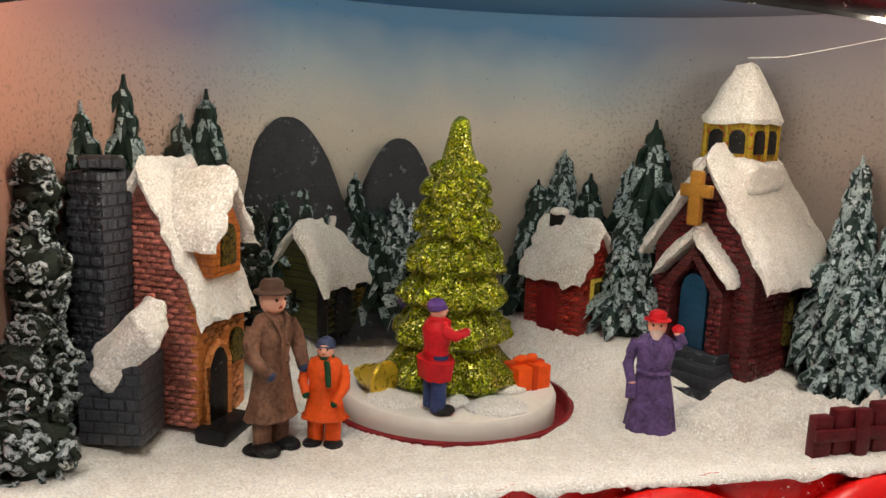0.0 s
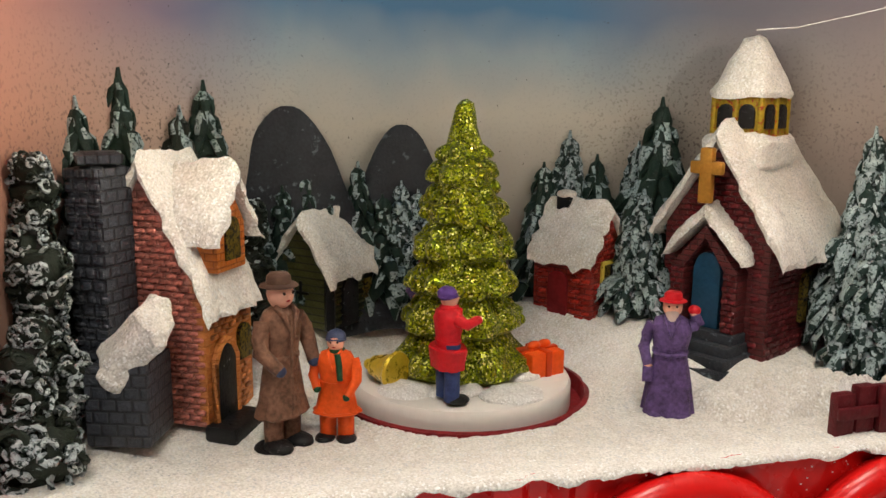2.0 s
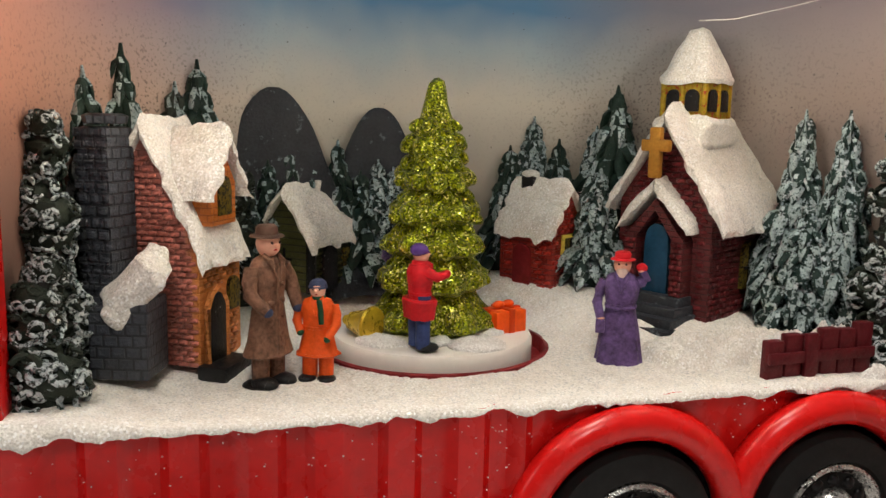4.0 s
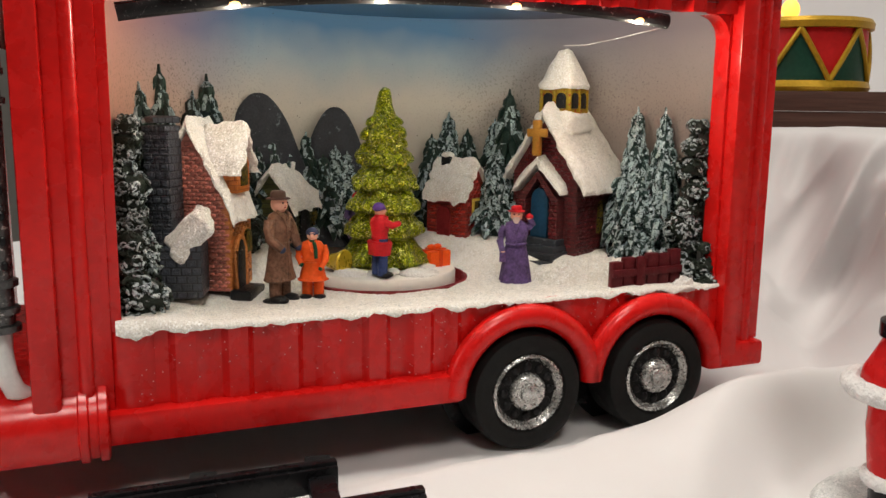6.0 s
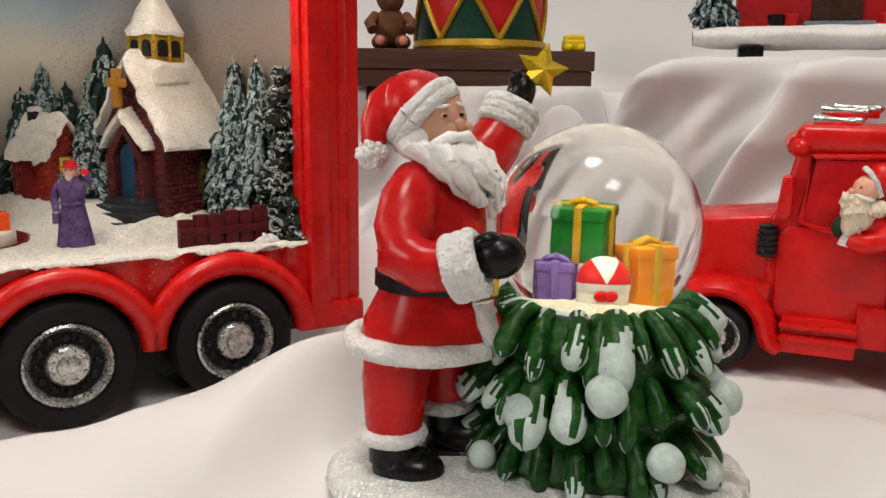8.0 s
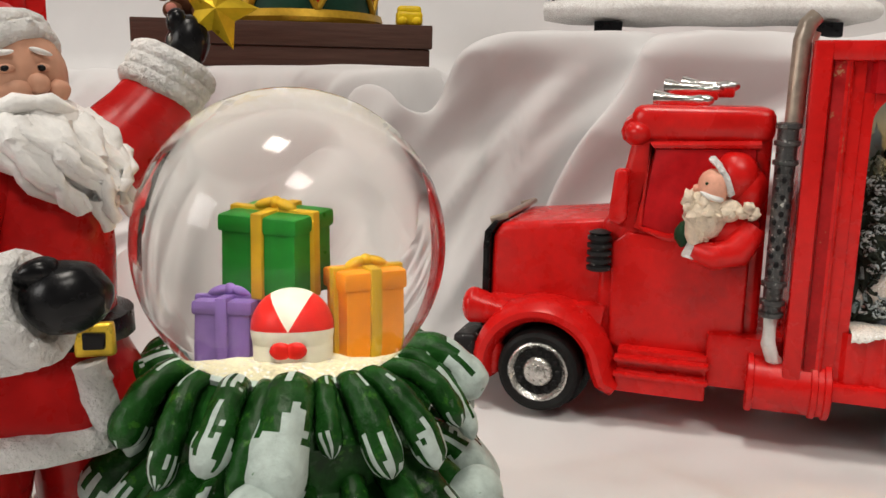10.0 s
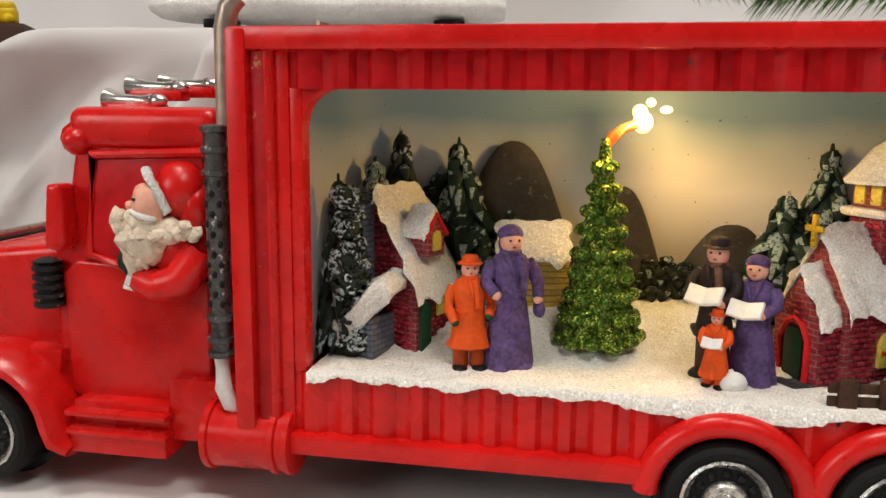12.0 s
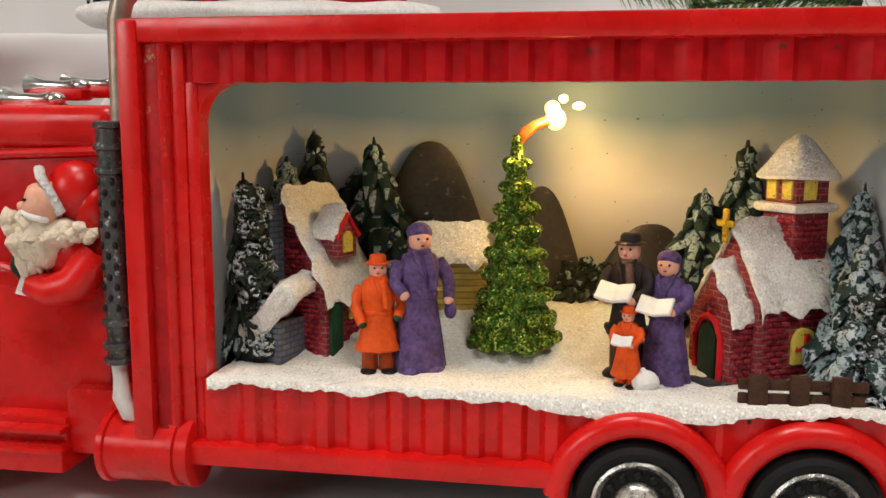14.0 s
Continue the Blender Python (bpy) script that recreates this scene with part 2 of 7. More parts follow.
WHITE = paint("white_paint", (0.78, 0.77, 0.75), 0.6, 0.12, 1200, 200, 0.4, 0.0003)
SNOW = snow_mat("glittered_snow", (0.9, 0.88, 0.83), (0.72, 0.68, 0.61))

# ---------------------------------------------------------------- the room and the table
PLASTER = paint("pale_plaster", (0.4, 0.39, 0.37), 0.8, 0.08, 60, 4, 0.2, 0.001)
BOARDS = paint("dark_floor_boards", (0.16, 0.12, 0.09), 0.55, 0.25, 40, 5, 0.2, 0.001)
CLOTH = paint("white_satin_cloth", (0.69, 0.68, 0.68), 0.62, 0.05, 5200, 30, 0.3, 0.00012)

single("floor", Form().box(-32, 32, -40, 24, -7.9, -7.5), BOARDS, "dark boarded shop floor under the display table", "floor", kind="structure")
single("ceiling", Form().box(-32, 32, -40, 24, 21.0, 21.4), PLASTER, "plain pale shop ceiling", "ceiling", kind="structure")
single("wall_back", Form().box(-32, 32, 23.6, 24, -7.5, 21), PLASTER, "plain pale shop wall", "wall", kind="structure")
single("wall_front", Form().box(-32, 32, -40, -39.6, -7.5, 21), PLASTER, "plain pale shop wall", "wall", kind="structure")
single("wall_left", Form().box(-32, -31.6, -39.6, 23.6, -7.5, 21), PLASTER, "plain pale shop wall", "wall", kind="structure")
single("wall_right", Form().box(31.6, 32, -39.6, 23.6, -7.5, 21), PLASTER, "plain pale shop wall", "wall", kind="structure")


def bell(x, c, w):
    return math.exp(-((x - c) / w) ** 2)


def fold(x, y, ax, ay, bx, by, w, h, sharp=1.0):
    """A ridge of height h along the line from a to b."""
    dx, dy = bx - ax, by - ay
    ln = math.hypot(dx, dy)
    t = ((x - ax) * dx + (y - ay) * dy) / ln
    d = ((x - ax) * dy - (y - ay) * dx) / ln
    along = min(1, max(0, t / (0.25 * ln))) * min(1, max(0, (ln - t) / (0.25 * ln))) if 0 < t < ln else 0
    along = along * along * (3 - 2 * along)
    return h * along * math.exp(-(math.sqrt((d / w) ** 2 + 0.16) - 0.4) ** (1.4 * sharp))


def step01(x, a, b):
    t = min(1, max(0, (x - a) / (b - a)))
    return t * t * (3 - 2 * t)


def cloth_height(x, y):
    # terrace on which the plank and the snowy base stand
    top = 0.93 + 0.13 * step01(x, -0.7, -0.3)
    edge = 0.98 + 0.05 * math.sin(1.7 * x + 0.6)
    z = top * step01(y, edge - 0.62 + 0.1 * math.sin(3.1 * x), edge + 0.06)
    slope = bell(y, edge - 0.3, 0.3)
    z += slope * 0.05 * math.sin(3.3 * x - 2.6 * y + 0.4)
    # broad diagonal folds running down from the terrace
    f = fold(x, y, 0.3, 1.35, -1.0, 0.1, 0.1, 0.3, 1.0)
    f -= fold(x, y, -0.6, 1.5, -0.66, 0.4, 0.09, 0.26, 1.2)
    f += fold(x, y, -0.95, 1.5, -0.9, 0.2, 0.16, 0.24, 1.25)
    f += fold(x, y, 0.75, 1.4, -0.35, 0.3, 0.08, 0.22, 1.0)
    f -= fold(x, y, 0.45, 1.35, -0.5, 0.3, 0.06, 0.12, 1.2)
    f += fold(x, y, -0.2, 1.3, -0.35, 0.45, 0.05, 0.09, 1.1)
    f += fold(x, y, -1.7, 1.4, -1.3, -0.1, 0.2, 0.2, 1.3)
    f += fold(x, y, 1.5, 1.4, 0.5, 0.3, 0.12, 0.16, 1.2)
    f += 0.12 * bell(x, -0.62, 0.25) * bell(y, 0.3, 0.2)
    f += slope * 0.06 * noise.noise(Vector((x * 3.1 + y * 2.0, y * 2.2 - x, 8.0)))
    z += 1.75 * f
    # nowhere higher than the terrace
    k = (top - z) / 0.04
    z = top - 0.04 * (k if k > 30 else math.log(1 + math.exp(k))) + 0.028 * step01(y, edge - 0.3, edge + 0.06)
    z = max(z, -0.02)
    # the flat part in front
    flat = 1 - step01(y, 0.3, 0.7)
    tu, tv = (x + 1.579) * 0.559 + (y + 1.263) * 0.829, -(x + 1.579) * 0.829 + (y + 1.263) * 0.559
    crest = np.interp(tu, (-1.0, -0.6, 0.2, 0.55, 0.9, 1.3, 1.9), (0.0, 0.06, 0.1, 0.18, 0.24, 0.19, 0.0))
    z += flat * crest * bell(tv, -0.24, 0.1 if tv > -0.24 else 0.28)
    z += flat * fold(x, y, -1.15, -2.1, -0.85, -0.6, 0.12, 0.05)
    z += flat * fold(x, y, -0.05, -0.75, 0.55, -0.3, 0.14, 0.05)
    z += flat * fold(x, y, 0.3, -0.62, 1.3, -0.5, 0.16, 0.05)
    z += flat * 0.012 * (noise.noise(Vector((x * 1.7, y * 1.7, 3.0))) + 0.6 * noise.noise(Vector((x * 4, y * 4, 1.0))))
    z += 0.008 * noise.noise(Vector((x * 7, y * 7, 5.0)))
    # smooth seat under the wheels and the base of the globe
    for cx, cy, r, h in ((-0.3, -1.08, 0.5, 0.0), (0.0, 0.05, 0.25, 0.0), (1.7, 0.1, 0.5, 0.0), (-1.58, -1.26, 0.16, 0.0), (-1.33, -0.87, 0.14, 0.0)):
        k = step01(math.hypot(x - cx, y - cy), r, r * 1.55)
        z = h + (z - h) * k
    # the hanging back of the cloth
    back = step01(y, 2.3, 2.75)
    z += 9.0 * back
    return z


def hang(x, z):
    """Folds of the hanging cloth, as depth, running down to one side."""
    across, along = 0.77 * x - 0.64 * z, 0.64 * x + 0.77 * z
    across += 0.12 * math.sin(2.3 * along + 0.7)
    a = abs(noise.noise(Vector((across * 2.3, along * 0.5, 12.0))))
    b = abs(noise.noise(Vector((across * 5.2 + 0.4 * math.sin(3 * along), along * 1.1, 4.0))))
    c = abs(noise.noise(Vector((1.7 * along, across * 3.0, 21.0))))
    return -0.06 + 0.62 * a + 0.2 * b + 0.12 * c


def cloth_place(u, v):
    s = 2 * u - 1
    x = -0.3 + (6.2 if s > 0 else -6.2) * (0.35 * abs(s) + 0.65 * abs(s) ** 2.6)
    y = np.interp(v, (0, 0.1, 0.4, 0.85, 1), (-6.0, -2.4, 0.0, 1.4, 2.8))
    w = 0.06 * math.sin(2.3 * x) + 0.04 * math.sin(5.1 * x + 1.0)
    if 0.2 < y < 1.3:
        z = cloth_height(x, y)
        t = min(1, max(0, z / 1.0))
        y += min(1.0, 4.5 * t * (1 - t)) * hang(x, z) * (1 - step01(y, 0.95, 1.3))
        return Vector((x, y, z - 0.012))
    return Vector((x, y + (w if y > 1.8 else w * max(0, (y - 1.2) / 0.6) if y > 1.2 else 0), cloth_height(x, y) - 0.012))


drape = Form().sheet(420, 360, cloth_place)
for i in range(2):
    bmesh.ops.smooth_vert(drape.bm, verts=[v for v in drape.bm.verts if 0.3 < v.co.y < 1.6], factor=0.5, use_axis_z=True)
single("tablecloth", drape, CLOTH, "white satin cloth draped in soft folds over the display table", "tablecloth", kind="structure", sharp=180)
table = thing("display_table", "long display table hidden under the white cloth", "table")
part("tabletop", Form().box(-6.4, 6.4, -5.9, 2.2, -0.35, -0.12, 0.02), BOARDS, table)
for lx in (-6.1, 6.1):
    for ly in (-5.6, 1.9):
        part("leg", Form().box(lx - 0.25, lx + 0.25, ly - 0.25, ly + 0.25, -7.5, -0.35, 0.02), BOARDS, table)

# ---------------------------------------------------------------- toy trucks


def arc_points(cx, cz, r, a0, a1, n, y):
    return [(cx + r * math.cos(radians(a0 + (a1 - a0) * i / n)), y, cz + r * math.sin(radians(a0 + (a1 - a0) * i / n))) for i in range(n + 1)]


def wheel(parent, x, z, r, y_face, rim_mat, width=0.11):
    """A wheel whose outer side looks towards -y."""
    m = pose(x, y_face, z, 90, 0, 0)  # local +z points to -y
    w = new("wheel")
    w.parent = parent
    w.empty_display_size = 0.01
    k = r / 0.112
    q = 1.13 if rim_mat is CHROME else 1.0
    tyre = Form().lathe([(0.062 * k, -width), (0.1 * k, -width), (0.112 * k, -width + 0.012), (0.112 * k, -0.02 * k), (0.107 * k, -0.006 * k), (0.097 * k, 0), (0.0765 * k * q, -0.002 * k), (0.0725 * k * q, -0.006 * k), (0.069 * k * q, -0.014 * k)], m, seg=56)
    part("tyre", tyre, RUBBER, w)
    rim = Form().lathe([(0.01, -0.03 * k), (0.071 * k * q, -0.03 * k), (0.0715 * k * q, -0.004 * k), (0.067 * k * q, -0.001 * k), (0.062 * k * q, -0.008 * k), (0.056 * k * q, -0.016 * k), (0.036 * k * q, -0.014 * k), (0.034 * k * q, -0.004 * k), (0.03 * k * q, 0.0), (0.02 * k * q, 0.0), (0.018 * k * q, 0.006 * k), (0.008 * k * q, 0.009 * k)], m, seg=48)
    part("rim", rim, rim_mat, w)
    hole = nut = None
    for i in range(12):
        a = 2 * math.pi * i / 12
        spot = m @ Vector((0.047 * k * q * math.cos(a), 0.047 * k * q * math.sin(a), -0.013 * k))
        if hole is None:
            hole = part("rim_hole", Form().ball((0, 0, 0), (0.0088 * k, 0.005 * k, 0.0088 * k), seg=8), BLACK, w)
            hole.location = spot * S
        else:
            share(hole, "rim_hole", w, Matrix.Translation(spot))
    for i in range(8):
        a = 2 * math.pi * (i + 0.5) / 8
        spot = m @ Vector((0.026 * k * math.cos(a), 0.026 * k * math.sin(a), 0.0))
        if nut is None:
            nut = part("wheel_nut", Form().ball((0, 0, 0), 0.0038 * k, seg=6), rim_mat, w)
            nut.location = spot * S
        else:
            share(nut, "wheel_nut", w, Matrix.Translation(spot))
    return w


def rounded_window(x0, x1, z0, z1, r, n=8):
    """Corner fillings of a window with round corners: four polygons in x and z."""
    out = []
    for cx, cz, sx, sz, a0 in ((x0, z0, 1, 1, 180), (x1, z0, -1, 1, 270), (x1, z1, -1, -1, 0), (x0, z1, 1, -1, 90)):
        mx, mz = cx + sx * r, cz + sz * r
        pts = [(cx, cz)] + [(mx + r * math.cos(radians(a0 + 90 * i / n)), mz + r * math.sin(radians(a0 + 90 * i / n))) for i in range(n + 1)]
        out.append(pts)
    return out


def truck(name, label, d, x, y, turn):
    """A toy articulated lorry whose box is an open show case. d holds its measures in decimetres."""
    t = thing(name, label, "toy truck", x, y, 0, turn)
    x0, x1, zb, zt, yf, depth, k = d["x0"], d["x1"], d["zb"], d["zt"], d["face"], d["depth"], d["k"]
    wx0, wx1, wz0, wz1, wr = d["window"]
    arch_r = d["wheel"] * 1.24
    rail = d["rail"]
    pw = d["post"]

    # box: roof, back, ends, floor
    body = Form()
    body.box(x0, x1, yf + 0.03 * k, yf + depth, zt - 0.03 * k, zt, 0.008 * k)
    body.box(x0, x1, yf + depth - 0.03 * k, yf + depth, zb, zt - 0.03 * k)
    body.box(x0, x0 + 0.03 * k, yf + 0.03 * k, yf + depth - 0.03 * k, zb, zt - 0.03 * k)
    body.box(x1 - 0.03 * k, x1, yf + 0.03 * k, yf + depth - 0.03 * k, zb, zt - 0.03 * k)
    part("trailer_box", body, RED, t)

    def low(u):
        z = zb + rail
        for h in d["hubs"]:
            if abs(u - h) < arch_r:
                z = max(z, d["hub_z"] + math.sqrt(arch_r**2 - (u - h) ** 2))
        return z

    # fluted panel under the window, cut round the wheels
    pitch = d["flute"]

    def flute(u):
        f = (u / pitch) % 1.0
        return 0.012 * k * (step01(f, 0.08, 0.2) - step01(f, 0.62, 0.74))

    nu = int((x1 - x0 - 2 * pw) / (0.011 * k))
    ux0, ux1 = x0 + pw, x1 - pw
    lower = Form().sheet(nu, 6, lambda u, v: Vector((ux0 + (ux1 - ux0) * u, yf + 0.03 * k - flute(ux0 + (ux1 - ux0) * u) * (1 if low(ux0 + (ux1 - ux0) * u) <= zb + rail + 1e-6 else 0.4), low(ux0 + (ux1 - ux0) * u) + (wz0 - low(ux0 + (ux1 - ux0) * u)) * v)))
    part("fluted_panel", lower, RED, t, "red fluted side panel", sharp=30)
    # deep edge of the floor behind the panel
    part("sill", Form().box(ux0, ux1, yf + 0.034 * k, yf + 0.09 * k, wz0 - 0.04 * k, wz0 - 0.016, 0.004), RED, t)
    if d["top_flutes"]:
        upper = Form().sheet(nu, 3, lambda u, v: Vector((ux0 + (ux1 - ux0) * u, yf + 0.03 * k - 1.2 * flute(ux0 + (ux1 - ux0) * u), wz1 + (zt - rail - wz1) * v)))
        part("fluted_header", upper, RED_DEEP, t, "dull red fluted strip over the window", sharp=30)
    else:
        upper = Form().sheet(nu, 3, lambda u, v: Vector((ux0 + (ux1 - ux0) * u, yf + 0.03 * k - 1.2 * flute(ux0 + (ux1 - ux0) * u), wz1 + (zt - rail - wz1) * v)))
        part("fluted_header", upper, RED, t, sharp=30)
    # cheeks beside the window
    for a, b in ((ux0, wx0), (wx1, ux1)):
        part("cheek", Form().box(a, b, yf + 0.026 * k, yf + 0.07 * k, wz0 - 0.001, wz1 + 0.001, 0.002), RED, t)
    for poly in rounded_window(wx0, wx1, wz0, wz1, wr)[1 if d["square_low"] else 0 :]:
        if d["square_low"] and poly[0][1] == wz0:
            continue
        part("window_corner", Form().prism(poly, yf + 0.028 * k, yf + 0.07 * k), RED, t)
    # proud outer frame
    part("top_rail", Form().box(x0, x1, yf - 0.004, yf + 0.05 * k, zt - rail, zt + 0.002, 0.01 * k), RED, t)
    first = min(d["hubs"]) - arch_r * 0.92
    last = max(d["hubs"]) + arch_r * 0.92
    part("bottom_rail", Form().box(x0, first, yf - 0.004, yf + 0.05 * k, zb, zb + rail, 0.01 * k), RED, t)
    part("bottom_rail", Form().box(last, x1, yf - 0.004, yf + 0.05 * k, zb, zb + rail, 0.01 * k), RED, t)
    part("chassis", Form().box(x0 + 0.1 * k, x1 - 0.06 * k, yf + 0.09 * k, yf + depth - 0.06 * k, zb - 0.02 * k, zb + 0.06 * k, 0.01), BLACK, t, "dark underside")
    for a, b in ((x0, x0 + pw), (x1 - pw, x1)):
        w = b - a
        part("corner_post", Form().box(a, a + 0.36 * w, yf - 0.008, yf + 0.05 * k, zb + rail * 0.5, zt - 0.002, 0.008 * k), RED, t)
        part("post_groove", Form().box(a + 0.34 * w, a + 0.62 * w, yf + 0.014 * k, yf + 0.05 * k, zb + rail, zt - rail, 0.004), RED, t)
        part("post_bead", Form().tube([(a + 0.66 * w, yf + 0.02 * k, zb + rail), (a + 0.66 * w, yf + 0.02 * k, zt - rail)], 0.013 * k, seg=10), RED, t)
        part("post_fillet", Form().box(a + 0.7 * w, b, yf + 0.022 * k, yf + 0.05 * k, zb + rail, zt - rail, 0.003), RED, t)
        if not d["plain_post"]:
            part("rubbed_strip", Form().box(a + 0.4 * w, a + 0.72 * w, yf + 0.008 * k, yf + 0.03 * k, zb + rail, zt - rail, 0.003), RED_WORN, t, "red strip with rubbed brownish paint")
    # wheel arches and wheels
    for h in d["hubs"]:
        a0, a1 = (2, 178)
        part("wheel_arch", Form().tube(arc_points(h, d["hub_z"], arch_r * 1.02, a0, a1, 28, yf + 0.012 * k), 0.024 * k, seg=10, up=(0, 1, 0)), RED, t)
        part("wheel_well", Form().lathe([(0.01, 0), (arch_r * 0.97, 0), (arch_r * 0.97, 0.01), (0.01, 0.01)], pose(h, yf + 0.12 * k, d["hub_z"], 90), seg=32), BLACK, t, "black wheel well")
        wheel(t, h, d["hub_z"], d["wheel"], yf - 0.012 * k, d["rim"], 0.1 * k)
        wheel(t, h, d["hub_z"], d["wheel"], yf + depth - 0.1 * k, d["rim"], 0.02 * k)

    # tractor; measures below are those of the smaller truck
    xf = Matrix.Translation((x0 - 0.598 * k, yf + 0.02 * k, 0)) @ Matrix.Diagonal((k, k, d["kz"], 1))
    hood = Form().prism([(-0.17, 0.2), (-0.166, 0.46), (-0.14, 0.497), (0.17, 0.53), (0.17, 0.15), (-0.12, 0.15)], 0.09, 0.47, 0.022, seg=3)
    part("hood", hood, RED, t, xf=xf)
    grille = Form().prism([(-0.19, 0.2), (-0.186, 0.47), (-0.158, 0.505), (-0.145, 0.498), (-0.167, 0.46), (-0.167, 0.2)], 0.08, 0.48, 0.006)
    for i in range(9):
        grille.box(-0.196, -0.183, 0.11 + 0.04 * i, 0.125 + 0.04 * i, 0.22, 0.44, 0.003)
    part("grille", grille, BLACK, t, "black radiator grille", xf=xf)
    part("hood_trim", Form().tube([(-0.172, 0.1, 0.502), (-0.13, 0.1, 0.516), (-0.13, 0.46, 0.516), (-0.172, 0.46, 0.502)], 0.009, seg=8), PEWTER, t, xf=xf)
    cab = Form().prism([(0.13, 0.12), (0.135, 0.52), (0.165, 0.56), (0.205, 0.76), (0.24, 0.79), (0.5, 0.79), (0.535, 0.77), (0.54, 0.14)], 0.075, 0.485, 0.02, seg=3)
    part("cab", cab, RED, t, xf=xf)
    roof = Form().box(0.195, 0.54, 0.06, 0.5, 0.735, 0.825, 0.036, seg=4)
    roof.ball((0.215, 0.1, 0.755), (0.04, 0.06, 0.035)).ball((0.215, 0.46, 0.755), (0.04, 0.06, 0.035)).tube([(0.207, 0.08, 0.757), (0.19, 0.28, 0.765), (0.207, 0.48, 0.757)], 0.036)
    part("cab_roof", roof, RED, t, xf=xf)
    # side window: a frame round a sunk panel
    part("side_window", Form().prism([(0.235, 0.52), (0.26, 0.715), (0.5, 0.725), (0.5, 0.5), (0.3, 0.495)], 0.066, 0.08, 0.005), RED_DEEP, t, "dull red side window", xf=xf)
    part("window_frame", Form().tube([(0.5, 0.066, 0.5), (0.3, 0.066, 0.492), (0.228, 0.066, 0.515), (0.252, 0.066, 0.725), (0.51, 0.066, 0.735)], 0.011, seg=8), RED, t, xf=xf)
    part("door", Form().prism([(0.17, 0.2), (0.165, 0.47), (0.2, 0.5), (0.48, 0.485), (0.505, 0.46), (0.505, 0.2), (0.48, 0.185), (0.2, 0.185)], 0.062, 0.08, 0.01, seg=3), RED, t, xf=xf)
    part("wing_mirror", Form().prism([(0.155, 0.53), (0.168, 0.665), (0.2, 0.665), (0.205, 0.54), (0.19, 0.52)], 0.02, 0.075, 0.012, seg=3), RED, t, xf=xf)
    # fender over the front wheel
    fender = Form()
    arc = arc_points(0.0, 0.122, 0.158, 196, 8, 24, 0.055)
    arc += [(0.17, 0.055, 0.11), (0.2, 0.055, 0.09)]
    fender.tube(arc, [0.028] + [0.036] * (len(arc) - 2) + [0.03], seg=14, flat=2.4, up=(0, 1, 0))
    fender.prism([(-0.12, 0.2), (-0.08, 0.255), (0.0, 0.28), (0.08, 0.255), (0.14, 0.16), (0.16, 0.3), (-0.16, 0.3)], 0.05, 0.14, 0.01)
    part("fender", fender, RED, t, xf=xf)
    part("wheel_well", Form().lathe([(0.01, 0), (0.128, 0), (0.128, 0.01), (0.01, 0.01)], pose(0, 0.085, 0.118, 90), seg=32), BLACK, t, "black wheel well", xf=xf)
    wheel(t, x0 - 0.598 * k, d["hub_z"], 0.112 * k, yf - 0.005 * k, d["rim"], 0.09 * k)
    wheel(t, x0 - 0.598 * k, d["hub_z"], 0.112 * k, yf + 0.45 * k, d["rim"], 0.06 * k)
    part("headlight", Form().ball((-0.2, 0.045, 0.27), (0.03, 0.048, 0.05)).rod((-0.2, 0.045, 0.27), (-0.09, 0.06, 0.25), 0.05, 0.03), RED, t, xf=xf)
    part("headlight", Form().ball((-0.2, 0.51, 0.27), (0.03, 0.048, 0.05)).rod((-0.2, 0.51, 0.27), (-0.1, 0.5, 0.25), 0.05, 0.03), RED, t, xf=xf)
    bumper = Form().box(-0.245, -0.18, 0.0, 0.56, 0.085, 0.195, 0.016, seg=3)
    part("bumper", bumper, BLACK_WORN, t, "rubbed black front bumper", xf=xf)
    part("bumper_end", Form().box(-0.185, -0.11, -0.002, 0.07, 0.09, 0.185, 0.02, seg=3), RED, t, xf=xf)
    part("step", Form().box(0.2, 0.425, 0.0, 0.1, 0.088, 0.15, 0.008), RED, t, xf=xf)
    part("step", Form().box(0.2, 0.425, 0.02, 0.1, 0.145, 0.2, 0.008), RED, t, xf=xf)
    for lz in (0.13, 0.172):
        part("step_lip", Form().box(0.195, 0.43, -0.008, 0.03, lz, lz + 0.013, 0.005), RED, t, xf=xf)
    part("cab_skirt", Form().box(0.42, 0.6, 0.03, 0.5, 0.12, 0.26, 0.012), RED, t, xf=xf)
    tank = Form().rod((0.52, 0.03, 0.15), (0.71, 0.03, 0.15), 0.068, seg=28)
    for tx in (0.528, 0.672, 0.702):
        part("tank_band", Form().lathe([(0.068, -0.009), (0.074, -0.006), (0.074, 0.006), (0.068, 0.009)], pose(tx, 0.03, 0.15, 0, 90, 0), seg=28), RED, t, xf=xf)
    part("fuel_tank", tank, RED, t, xf=xf)
    ribs = [(0.012, 0.392)]
    for vz in (0.4, 0.42, 0.44, 0.46, 0.48):
        ribs += [(0.024, vz - 0.006), (0.032, vz - 0.003), (0.032, vz + 0.006), (0.024, vz + 0.009)]
    vent = Form().lathe(ribs + [(0.03, 0.496), (0.012, 0.504)], pose(0.135, 0.055, 0), seg=16)
    part("air_filter", vent, BLACK_WORN, t, "black ribbed filter pot", xf=xf)
    # exhaust stack
    px, py = 0.562, -0.002
    stack = Form().rod((px, py, 0.33), (px, py, 0.785), 0.0215, 0.0235, seg=20)
    for sz in (0.335, 0.365, 0.41, 0.7, 0.745, 0.785):
        stack.lathe([(0.021, -0.008), (0.029, -0.005), (0.029, 0.005), (0.021, 0.008)], pose(px, py, sz), seg=20)
